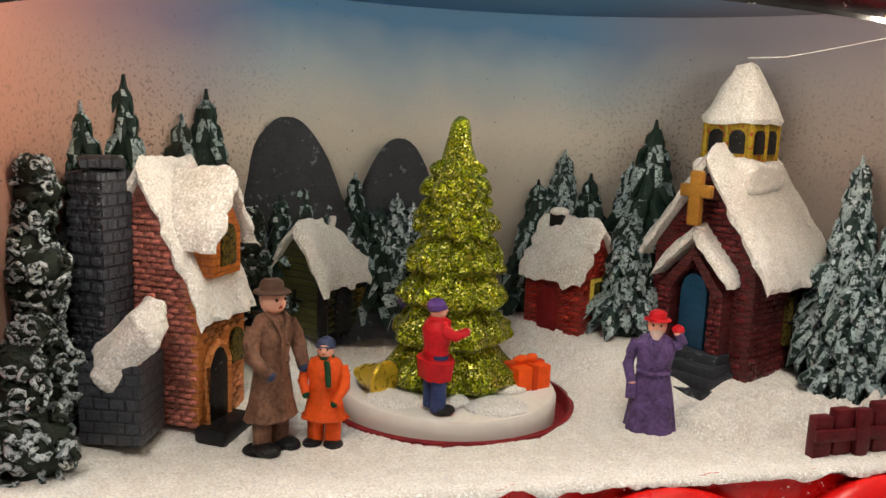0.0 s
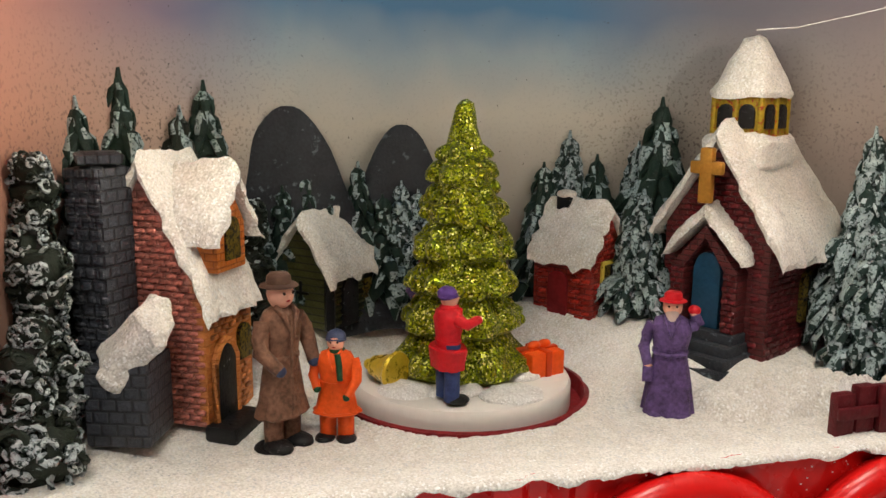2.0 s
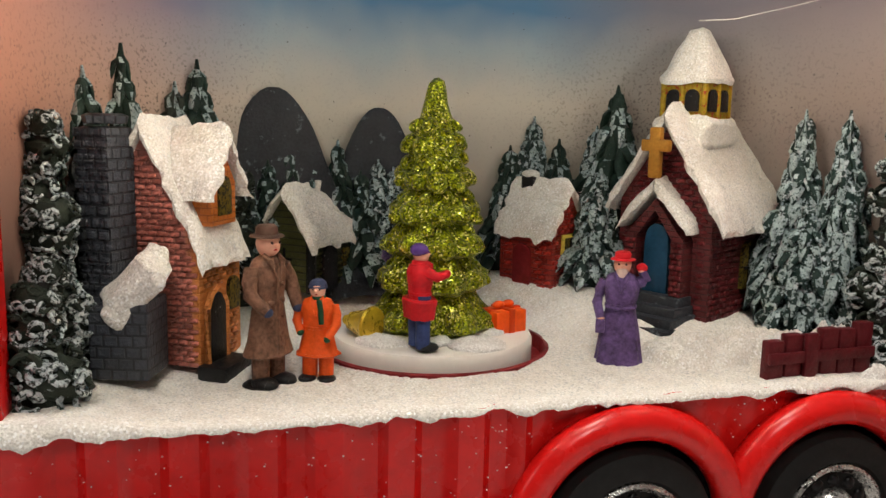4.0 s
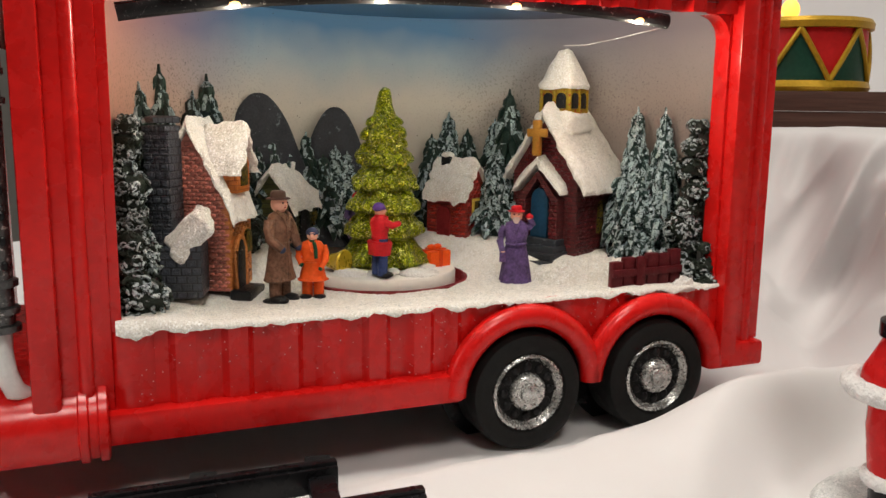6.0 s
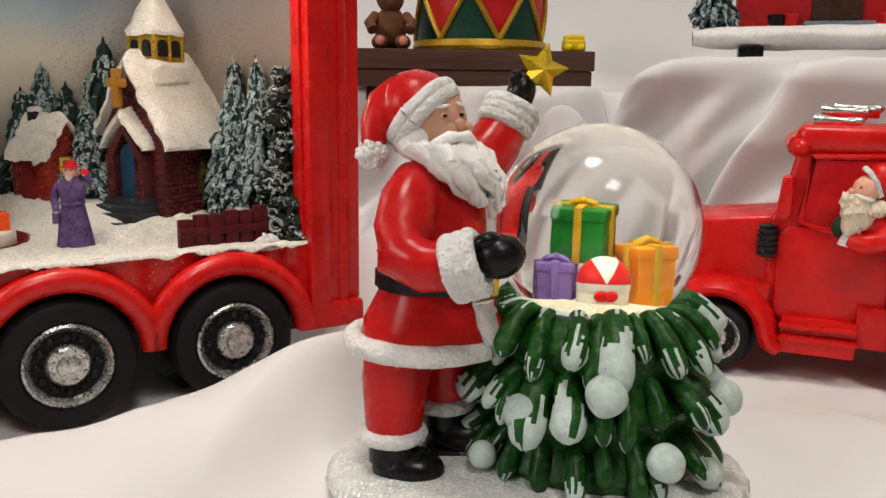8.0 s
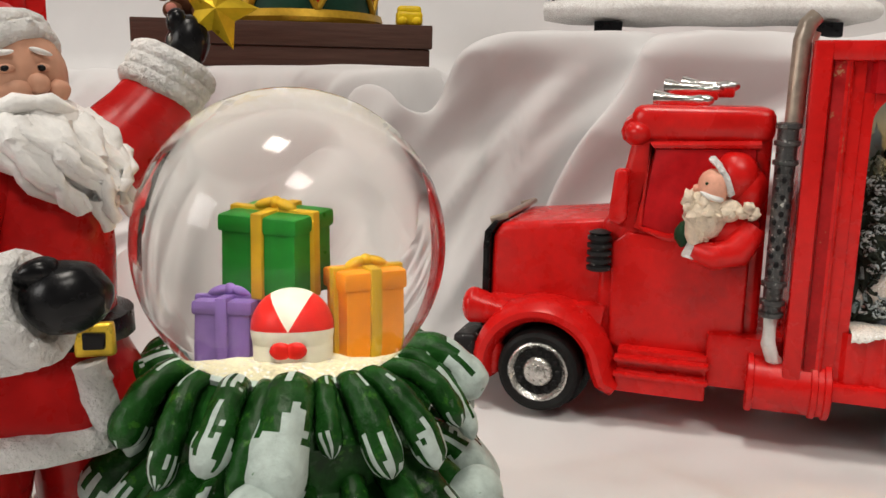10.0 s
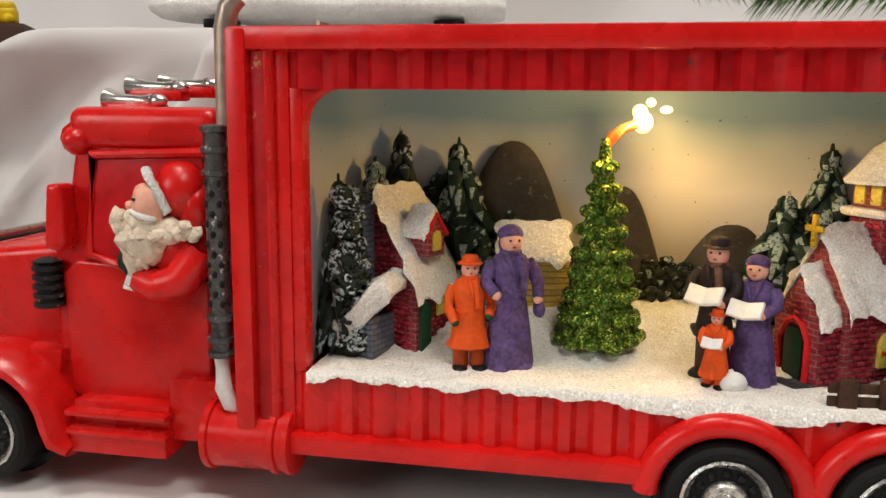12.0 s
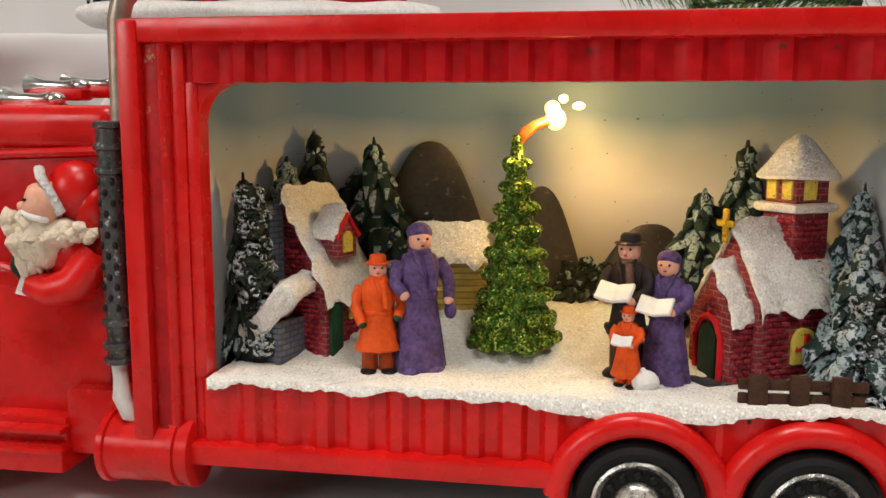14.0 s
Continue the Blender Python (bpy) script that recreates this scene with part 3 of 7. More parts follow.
    part("exhaust_guard", stack, GUNMETAL, t, "black perforated guard of the exhaust", xf=xf)
    hole = None
    for i in range(7):
        for a in (-125, -90, -55):
            zz = 0.44 + 0.04 * i + (0.02 if a == -90 else 0)
            spot = xf @ Vector((px + 0.0222 * math.cos(radians(a)), py + 0.0222 * math.sin(radians(a)), zz))
            if hole is None:
                hole = part("guard_hole", Form().ball((0, 0, 0), (0.0062 * k, 0.004 * k, 0.008 * k), seg=8), BLACK, t)
                hole.location = spot * S
            else:
                share(hole, "guard_hole", t, Matrix.Translation(spot))
    part("exhaust_pipe", Form().tube([(px + 0.012, py + 0.03, 0.78), (px + 0.014, py + 0.03, 0.98), (px + 0.022, py + 0.032, 1.015), (px + 0.04, py + 0.036, 1.035)], [0.021, 0.021, 0.021, 0.019], seg=14), PEWTER, t, "tarnished silver exhaust pipe", xf=xf)
    part("exhaust_pipe", Form().tube([(px + 0.05, py + 0.45, 0.3), (px + 0.05, py + 0.45, 0.96), (px + 0.07, py + 0.45, 1.03)], [0.021, 0.021, 0.019], seg=12), PEWTER, t, "tarnished silver exhaust pipe", xf=xf)
    part("exhaust_elbow", Form().tube([(px, py, 0.33), (px, py, 0.26), (px + 0.012, py + 0.004, 0.225), (px + 0.03, py + 0.02, 0.21)], [0.017, 0.018, 0.017, 0.012], seg=12), WHITE, t, "white elbow of the exhaust", xf=xf)
    # horns on the roof
    for i, (hy, hz, hx) in enumerate(((0.14, 0.838, 0.3), (0.2, 0.868, 0.32), (0.27, 0.876, 0.36))):
        horn = Form().lathe([(0.027, -0.055), (0.023, -0.042), (0.014, -0.01), (0.011, 0.035), (0.015, 0.06)], pose(hx, hy, hz, 0, 90, -8))
        horn.ball((hx + 0.07, hy - 0.008, hz), (0.022, 0.014, 0.014)).box(hx - 0.02, hx + 0.06, hy - 0.012, hy + 0.012, hz - 0.03, hz - 0.008, 0.004)
        part("horn", horn, HORN, t, "bright chrome air horn", xf=xf)
        part("horn_bracket", Form().box(hx - 0.045, hx + 0.08, hy - 0.024, hy + 0.024, hz - 0.03, hz - 0.006, 0.008), RED, t, xf=xf)
    return t


SMALL = dict(x0=0.598, x1=2.14, zb=0.137, zt=0.975, face=-0.022, depth=0.58, k=1.0, kz=1.0, window=(0.737, 2.0, 0.305, 0.862, 0.07), hubs=(1.551, 1.85), hub_z=0.12, wheel=0.114, rail=0.043, post=0.115, flute=0.072, top_flutes=True, square_low=True, plain_post=False, rim=CHROME)
LARGE = dict(x0=-1.335, x1=0.895, zb=0.165, zt=1.46, face=-0.035, depth=1.1, k=1.5, kz=1.45, window=(-1.125, 0.7, 0.45, 1.31, 0.07), hubs=(0.0, 0.463), hub_z=0.172, wheel=0.183, rail=0.085, post=0.185, flute=0.128, top_flutes=False, square_low=True, plain_post=True, rim=CHROME_DARK)
truck("toy_truck", "red resin toy truck with lamplit winter village in its trailer", SMALL, 0, 0, 0)
T1 = (-1.579, -1.263, 56)
truck("toy_truck", "large red resin toy truck with winter village in its trailer", LARGE, T1[0], T1[1], T1[2])

# ---------------------------------------------------------------- paints of the two villages
PINE = paint("dark_pine_paint", (0.012, 0.03, 0.022), 0.5, 0.5, 1500, 170, 0.6, 0.0004, wear=(0.2, 0.25, 0.26), wear_at=0.66)
PINE_FROST = paint("frosted_pine_paint", (0.014, 0.034, 0.03), 0.5, 0.5, 1500, 190, 0.6, 0.0004, wear=(0.45, 0.53, 0.57), wear_at=0.53)
PINE_DULL = paint("brownish_pine_paint", (0.018, 0.026, 0.018), 0.5, 0.5, 1500, 170, 0.6, 0.0004, wear=(0.24, 0.28, 0.28), wear_at=0.63)
BARK = paint("dark_bark_paint", (0.03, 0.03, 0.028), 0.6, 0.4, 1500, 300, 0.6, 0.0004)
SLATE = paint("slate_rock_paint", (0.03, 0.034, 0.042), 0.5, 0.5, 1400, 110, 0.6, 0.0004, wear=(0.13, 0.15, 0.17), wear_at=0.6)
OLIVE_ROCK = paint("brown_rock_paint", (0.05, 0.045, 0.038), 0.45, 0.4, 900, 120, 0.5, 0.0004, wear=(0.12, 0.11, 0.09), wear_at=0.62)
SKIN = paint("pink_skin_paint", (0.82, 0.42, 0.3), 0.5, 0.15, 900, 260, 0.2, 0.0002)
BROWN_COAT = paint("brown_coat_paint", (0.2, 0.1, 0.062), 0.45, 0.6, 1200, 300, 0.8, 0.0005)
PURPLE = paint("purple_coat_paint", (0.125, 0.075, 0.21), 0.42, 0.6, 1200, 300, 0.8, 0.0005)
ORANGE = paint("orange_coat_paint", (0.8, 0.1, 0.012), 0.5, 0.25, 1200, 260, 0.5, 0.0004)
BLUE = paint("blue_jeans_paint", (0.035, 0.06, 0.18), 0.5, 0.4, 1200, 260, 0.5, 0.0004)
CAP_BLUE = paint("slate_cap_paint", (0.05, 0.065, 0.13), 0.5, 0.4, 1200, 260, 0.5, 0.0004)
COAT_RED = paint("red_coat_paint", (0.6, 0.012, 0.02), 0.45, 0.25, 1200, 260, 0.5, 0.0004)
GREEN = paint("green_scarf_paint", (0.012, 0.06, 0.025), 0.5, 0.4, 1200, 260, 0.5, 0.0004)
DARK_COAT = paint("dark_coat_paint", (0.03, 0.02, 0.018), 0.5, 0.4, 1200, 260, 0.5, 0.0004)
SHOE = paint("black_shoe_paint", (0.01, 0.01, 0.011), 0.35, 0.3, 1500, 400, 0.4, 0.0003, wear=(0.5, 0.5, 0.5), wear_at=0.66)
GOLD = paint("gold_paint", (0.72, 0.5, 0.05), 0.3, 0.25, 1200, 260, 0.4, 0.0003, metal=0.55)
YELLOW_LIT = paint("yellow_window_paint", (0.75, 0.6, 0.1), 0.5, 0.3, 1500, 420, 0.3, 0.0002, wear=(0.1, 0.07, 0.02), wear_at=0.6)
DARK_WIN = paint("blackened_yellow_paint", (0.14, 0.1, 0.012), 0.4, 0.5, 1500, 500, 0.4, 0.0002, wear=(0.01, 0.01, 0.01), wear_at=0.5)
GIFT_ORANGE = paint("orange_gift_paint", (0.85, 0.1, 0.01), 0.4, 0.2, 900, 200, 0.3, 0.0002)
MAROON = paint("maroon_fence_paint", (0.1, 0.008, 0.012), 0.45, 0.4, 1200, 260, 0.5, 0.0004)
FENCE_BROWN = paint("brown_fence_paint", (0.06, 0.026, 0.014), 0.5, 0.5, 1500, 300, 0.7, 0.0004)
PLATFORM = paint("cream_plastic", (0.8, 0.77, 0.72), 0.4, 0.06, 500, 60, 0.1, 0.0001)
PIT = paint("dark_red_pit_paint", (0.22, 0.015, 0.018), 0.45, 0.35, 900, 200, 0.4, 0.0003)
PLASTER_SNOW = snow_mat("plain_snow", (0.85, 0.84, 0.82), (0.66, 0.63, 0.6), 4200)
GLIT_GOLD = glitter("gold_green_glitter", [(0.0, (0.03, 0.045, 0.001)), (0.5, (0.2, 0.25, 0.004)), (0.85, (0.42, 0.46, 0.012)), (1.0, (0.95, 0.9, 0.35))], 3000, 1.3, 0.75, 0.3)
GLIT_GREEN = glitter("deep_green_glitter", [(0.0, (0.02, 0.06, 0.008)), (0.5, (0.06, 0.16, 0.012)), (0.8, (0.2, 0.28, 0.02)), (1.0, (0.7, 0.75, 0.15))], 2600, 1.4, 0.6, 0.35)


def bricks(name, colour, mortar, tints=None, w=0.0036, h=0.0014, rough=0.5):
    """Painted brick relief, in metres; tints = (colour, lowest z, highest z) for a sprayed-on tone."""
    m, nt, b = base(name)
    sep = nt.nodes.new("ShaderNodeSeparateXYZ")
    nt.links.new(coords(nt), sep.inputs[0])
    add = nt.nodes.new("ShaderNodeMath")
    nt.links.new(sep.outputs[0], add.inputs[0])
    nt.links.new(sep.outputs[1], add.inputs[1])
    com = nt.nodes.new("ShaderNodeCombineXYZ")
    nt.links.new(add.outputs[0], com.inputs[0])
    nt.links.new(sep.outputs[2], com.inputs[1])
    t = nt.nodes.new("ShaderNodeTexBrick")
    nt.links.new(com.outputs[0], t.inputs["Vector"])
    t.inputs["Scale"].default_value = 1.0
    t.inputs["Brick Width"].default_value, t.inputs["Row Height"].default_value = w, h
    t.inputs["Mortar Size"].default_value, t.inputs["Mortar Smooth"].default_value = h * 0.14, 0.6
    t.inputs["Color1"].default_value = (*colour, 1)
    t.inputs["Color2"].default_value = (*[c * 0.72 for c in colour], 1)
    t.inputs["Mortar"].default_value = (*mortar, 1)
    col = mixc(nt, ramp(nt, noise_node(nt, 420, 4), [(0.35, (0, 0, 0)), (0.75, (0.6, 0.6, 0.6))]), t.outputs["Color"], tuple(c * 0.5 for c in colour))
    if tints:
        tint, lo, hi = tints
        mr = nt.nodes.new("ShaderNodeMapRange")
        nt.links.new(sep.outputs[0], mr.inputs[0])
        mr.inputs[1].default_value, mr.inputs[2].default_value = lo, hi
        col = mixc(nt, mr.outputs[0], col, mixc(nt, 0.8, t.outputs["Color"], tint))
    nt.links.new(col, b.inputs["Base Color"])
    b.inputs["Roughness"].default_value = rough
    inv = nt.nodes.new("ShaderNodeMath")
    inv.operation = "SUBTRACT"
    inv.inputs[0].default_value = 1.0
    nt.links.new(t.outputs["Fac"], inv.inputs[1])
    mix = nt.nodes.new("ShaderNodeMath")
    nt.links.new(inv.outputs[0], mix.inputs[0])
    nt.links.new(noise_node(nt, 1500, 4), mix.inputs[1])
    bump(nt, b, mix.outputs[0], 0.9, 0.0005)
    return m


BRICK_PINK = bricks("pink_brick_paint", (0.5, 0.2, 0.16), (0.25, 0.1, 0.08), ((0.6, 0.2, 0.02), 0.0085, 0.0115))
BRICK_MAROON = bricks("maroon_brick_paint", (0.13, 0.014, 0.016), (0.04, 0.006, 0.006))
BRICK_RED = bricks("red_brick_paint", (0.4, 0.03, 0.018), (0.16, 0.012, 0.01), ((0.4, 0.2, 0.01), 0.002, 0.012))
BRICK_SLATE = bricks("slate_brick_paint", (0.05, 0.058, 0.075), (0.016, 0.018, 0.024), None, 0.0028, 0.0022)
BRICK_GREY = bricks("grey_brick_paint", (0.17, 0.19, 0.25), (0.05, 0.055, 0.07), None, 0.0026, 0.0012)
BRICK_CRIMSON = bricks("crimson_brick_paint", (0.34, 0.016, 0.03), (0.4, 0.2, 0.2), None, 0.0026, 0.0012)
LOGS_OLIVE = bricks("olive_log_paint", (0.08, 0.085, 0.02), (0.015, 0.017, 0.006), None, 0.05, 0.0017)
LOGS_YELLOW = bricks("yellow_log_paint", (0.62, 0.42, 0.07), (0.3, 0.18, 0.03), None, 0.05, 0.0014)


def sky_paint(name, x_lo, x_hi, z_lo, z_hi, warm):
    """Airbrushed winter sky: cream below, blue above, warm haze at the ends, dark overspray and specks."""
    m, nt, b = base(name)
    sep = nt.nodes.new("ShaderNodeSeparateXYZ")
    nt.links.new(coords(nt), sep.inputs[0])

    def span(out, lo, hi):
        n = nt.nodes.new("ShaderNodeMapRange")
        nt.links.new(out, n.inputs[0])
        n.inputs[1].default_value, n.inputs[2].default_value = lo, hi
        return n.outputs[0]

    wob = nt.nodes.new("ShaderNodeMath")
    wob.operation = "MULTIPLY_ADD"
    nt.links.new(noise_node(nt, 26, 3), wob.inputs[0])
    wob.inputs[1].default_value = 0.22
    up = span(sep.outputs[2], z_lo, z_hi)
    nt.links.new(up, wob.inputs[2])
    col = ramp(nt, wob.outputs[0], [(0.45, (0.5, 0.46, 0.4) if warm else (0.62, 0.61, 0.6)), (0.74, (0.52, 0.49, 0.42) if warm else (0.6, 0.61, 0.62)), (0.88, (0.27, 0.35, 0.4) if warm else (0.36, 0.42, 0.45)), (1.0, (0.05, 0.17, 0.33) if warm else (0.13, 0.22, 0.3))])
    along = span(sep.outputs[0], x_lo, x_hi)
    if warm:
        left = ramp(nt, along, [(0.0, (0.9, 0.9, 0.9)), (0.08, (0.55, 0.55, 0.55)), (0.26, (0, 0, 0))])
        col = mixc(nt, left, col, (0.42, 0.16, 0.1))
        right = ramp(nt, along, [(0.66, (0, 0, 0)), (0.82, (0.6, 0.6, 0.6)), (1.0, (0.85, 0.85, 0.85))])
        col = mixc(nt, right, col, (0.2, 0.14, 0.13))
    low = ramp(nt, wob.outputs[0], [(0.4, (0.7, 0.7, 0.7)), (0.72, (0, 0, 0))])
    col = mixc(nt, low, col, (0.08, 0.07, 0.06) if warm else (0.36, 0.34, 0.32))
    speck = ramp(nt, noise_node(nt, 900, 2), [(0.735, (0, 0, 0)), (0.75, (0.8, 0.8, 0.8))])
    col = mixc(nt, speck, col, (0.03, 0.03, 0.03))
    if warm:
        spray = nt.nodes.new("ShaderNodeMath")
        spray.operation = "MULTIPLY"
        nt.links.new(ramp(nt, noise_node(nt, 1300, 3), [(0.55, (0, 0, 0)), (0.63, (0.9, 0.9, 0.9))]), spray.inputs[0])
        ends = ramp(nt, along, [(0.0, (0.4, 0.4, 0.4)), (0.12, (1, 1, 1)), (0.3, (0.12, 0.12, 0.12)), (0.62, (0.1, 0.1, 0.1)), (0.8, (0.8, 0.8, 0.8)), (1.0, (0.3, 0.3, 0.3))])
        height = ramp(nt, wob.outputs[0], [(0.5, (0, 0, 0)), (0.66, (1, 1, 1)), (0.84, (0.5, 0.5, 0.5)), (0.98, (0, 0, 0))])
        both = nt.nodes.new("ShaderNodeMath")
        both.operation = "MULTIPLY"
        nt.links.new(ends, both.inputs[0])
        nt.links.new(height, both.inputs[1])
        nt.links.new(both.outputs[0], spray.inputs[1])
        col = mixc(nt, spray.outputs[0], col, (0.05, 0.035, 0.03))
    nt.links.new(col, b.inputs["Base Color"])
    b.inputs["Roughness"].default_value = 0.55
    bump(nt, b, noise_node(nt, 300, 4), 0.15, 0.0005)
    return m


# ---------------------------------------------------------------- makers of village pieces


def roof_slab(f, w, d, ze, zr, over, thick, slot=0, lump=0.009):
    """Two snowy slopes, ridge along y."""
    thick, lump = 1.5 * thick, 1.5 * lump
    half = w / 2 + over
    drop = (zr - ze) * over / (w / 2)
    for side in (-1, 1):
        def place(u, v, side=side):
            x = side * half * u
            z = zr - (zr - ze + drop) * u
            y = -d / 2 - over * 0.7 + (d + over * 1.4) * v
            n = noise.noise(Vector((x * 14, y * 14, z * 14))) + 0.6 * noise.noise(Vector((x * 38, y * 38, z * 38)))
            rim = max(0.0, abs(2 * v - 1) - 0.8) / 0.2
            tail = max(0.0, u - 0.82) / 0.18
            ragged = noise.noise(Vector((z * 34 + side, x * 34, 3.0)))
            drip = noise.noise(Vector((y * 30, side * 5.0, 1.0)))
            y += (1 if v > 0.5 else -1) * lump * 1.2 * rim * ragged
            z -= lump * 1.6 * tail * (drip + 0.4)
            x += side * lump * 1.3 * tail * drip
            return Vector((x, y, z + thick * (1 - 0.65 * rim**2) * (1 - 0.6 * tail**2) + lump * n))

        def under(u, v, side=side):
            p = place(u, v)
            return Vector((p.x * 0.985, p.y * 0.985, zr - (zr - ze + drop) * u + 0.001))

        n1, n2 = 18, 20
        f.sheet(n1, n2, place, slot)
        f.sheet(n1, n2, under, slot)
        for v in (0.0, 1.0):
            f.sheet(n1, 1, lambda u, q, v=v: place(u, v).lerp(under(u, v), q), slot)
        f.sheet(n2, 1, lambda v, q: place(1.0, v).lerp(under(1.0, v), q), slot)
    bmesh.ops.remove_doubles(f.bm, verts=f.bm.verts[:], dist=0.0006)
    return f


def arch_panel(x0, x1, z0, z1, y0, y1, point=0.0, n=6):
    """A door or window leaf with a round or pointed head."""
    r = (x1 - x0) / 2
    cx, zs = (x0 + x1) / 2, z1 - r * (1 + point)
    pts = [(x0, z0), (x1, z0), (x1, zs)]
    for i in range(1, n):
        a = math.pi * i / (2 * n)
        pts.append((cx + r * math.cos(a) ** (1 - 0.35 * point), zs + (z1 - zs) * math.sin(a)))
    pts.append((cx, z1))
    for i in range(n - 1, 0, -1):
        a = math.pi * i / (2 * n)
        pts.append((cx - r * math.cos(a) ** (1 - 0.35 * point), zs + (z1 - zs) * math.sin(a)))
    pts.append((x0, zs))
    return Form().prism(pts, y0, y1, 0.0015)


def lattice(x0, x1, z0, z1, y):
    f = Form()
    cx, cz = (x0 + x1) / 2, (z0 + z1) / 2
    f.box(x0, x1, y - 0.003, y + 0.003, cz - 0.003, cz + 0.003).box(cx - 0.003, cx + 0.003, y - 0.0034, y + 0.003, z0, z1)
    return f


def house(name, label, at, w, d, ze, zr, wall, eaves=0.03, thick=0.022, group="village houses"):
    """Walls with gables on -y and +y, and a snowy roof; heights over its foot."""
    x, y, z, turn = at
    h = thing(name, label, "model house", x, y, z, turn, group)
    walls = Form().prism([(-w / 2, 0), (w / 2, 0), (w / 2, ze), (0, zr), (-w / 2, ze)], -d / 2, d / 2, 0.004)
    part("wall", walls, wall, h)
    part("roof", roof_slab(Form(), w, d, ze, zr, eaves, thick), SNOW, h, "thick glittering snow on the roof")
    return h


def brick_paint(name, colour, rough=0.36):
    """Painted resin brick, each a little lighter or darker, with a worn dry-brushed face."""
    m, nt, b = base(name)
    info = nt.nodes.new("ShaderNodeObjectInfo")
    tone = ramp(nt, info.outputs["Random"], [(0.0, tuple(c * 0.55 for c in colour)), (0.5, colour), (1.0, tuple(min(1, c * 1.5 + 0.012) for c in colour))])
    worn = mixc(nt, ramp(nt, noise_node(nt, 1400, 5), [(0.42, (0.7, 0.7, 0.7)), (0.6, (0, 0, 0))]), tone, tuple(c * 0.3 for c in colour))
    nt.links.new(worn, b.inputs["Base Color"])
    b.inputs["Roughness"].default_value = rough
    b.inputs["Specular IOR Level"].default_value = 0.35
    bump(nt, b, noise_node(nt, 1800, 4), 0.6, 0.0003)
    return m


BRICKWORK = []  # walls to be faced with bricks, laid at the end


def faced(parent, m, x0, x1, z0, z1, inside, bw, bh, mat, seed):
    BRICKWORK.append((parent, m, x0, x1, z0, z1, inside, bw, bh, mat, seed))


def gable(w, ze, zr, *gaps):
    """Whether a point lies on a gable wall and in none of the gaps (x0, x1, z0, z1)."""
    def inside(x, z):
        if abs(x) > w / 2 - 0.006 or z > zr - 0.02 - (zr - ze) * abs(x) / (w / 2):
            return False
        return not any(a < x < b and c < z < d for a, b, c, d in gaps)
    return inside


def flank(d, ze, *gaps):
    def inside(x, z):
        return abs(x) < d / 2 - 0.006 and z < ze - 0.008 and not any(a < x < b and c < z < e for a, b, c, e in gaps)
    return inside


FROST = paint("frost_brushed_paint", (0.35, 0.44, 0.46), 0.55, 0.5, 1500, 420, 0.6, 0.0004, wear=(0.02, 0.045, 0.04), wear_at=0.53)


RIME = paint("white_rime_paint", (0.5, 0.56, 0.58), 0.5, 0.5, 1500, 420, 0.5, 0.0004, wear=(0.02, 0.035, 0.03), wear_at=0.5)


def pine(name, label, at, height, radius, tiers, around, mat, seed, lean=0.0, group="pine trees"):
    """A moulded pine: trunk, and a dense crown of drooping fingers in rings, dry-brushed with frost."""
    rng = random.Random(seed)
    x, y, z, turn = at
    t = thing(name, label, "model tree", x, y, z, turn, group)
    part("trunk", Form().rod((0, 0, 0), (lean * 0.5, 0, height * 0.7), radius * 0.4, radius * 0.12, seg=8), BARK, t)
    f = Form()
    f.lathe([(radius * 0.75, height * 0.02), (radius * 0.72, height * 0.3), (radius * 0.45, height * 0.66), (0.004, height * 0.97)], None, seg=10)
    for vert in f.bm.verts:
        vert.co.x += lean * vert.co.z / height
    frost = {PINE: 0.5, PINE_FROST: 0.72, PINE_DULL: 0.25}[mat]
    tiers = max(8, tiers + 2)
    for i in range(tiers):
        q = i / (tiers - 1)
        zz = height * (0.16 + 0.77 * q)
        rr = (1.22 * radius * (1.0 - 0.86 * q**1.1) + 0.004) * rng.uniform(0.9, 1.12)
        n = max(5, int(1.15 * around * (1 - 0.5 * q)))
        drop = height * 0.14 * (1 - 0.45 * q)
        for j in range(n):
            a = 2 * math.pi * (j + 0.5 * (i % 2)) / n + rng.uniform(-0.3, 0.3)
            r1 = rr * rng.uniform(0.86, 1.14)
            d1 = drop * rng.uniform(0.75, 1.3)
            out = Vector((math.cos(a), math.sin(a), 0))
            foot = Vector((lean * q, 0, zz))
            wide = max(0.008, 1.9 * r1 / n) * rng.uniform(0.8, 1.2) + 0.003
            twist = Vector((-out.y, out.x, 0)) * rng.uniform(-0.3, 0.3) * wide
            f.frond([foot + out * r1 * 0.3 + Vector((0, 0, d1 * 0.35)), foot + out * r1 * 0.75 + twist, foot + out * r1 * 0.98 - Vector((0, 0, d1 * 0.45)) + twist, foot + out * r1 * rng.uniform(0.95, 1.16) - Vector((0, 0, d1))], [wide * 0.6, wide, wide * 0.85, wide * 0.2], frost, rng)
    f.rod((lean * 0.88, 0, height * 0.86), (lean * 1.02, 0, height * 1.01), radius * 0.17, 0.003, 1 if seed % 2 else 0, 7)
    part("crown", f.roughen(0.004, 60, seed), [mat, FROST], t, sharp=70)
    return t


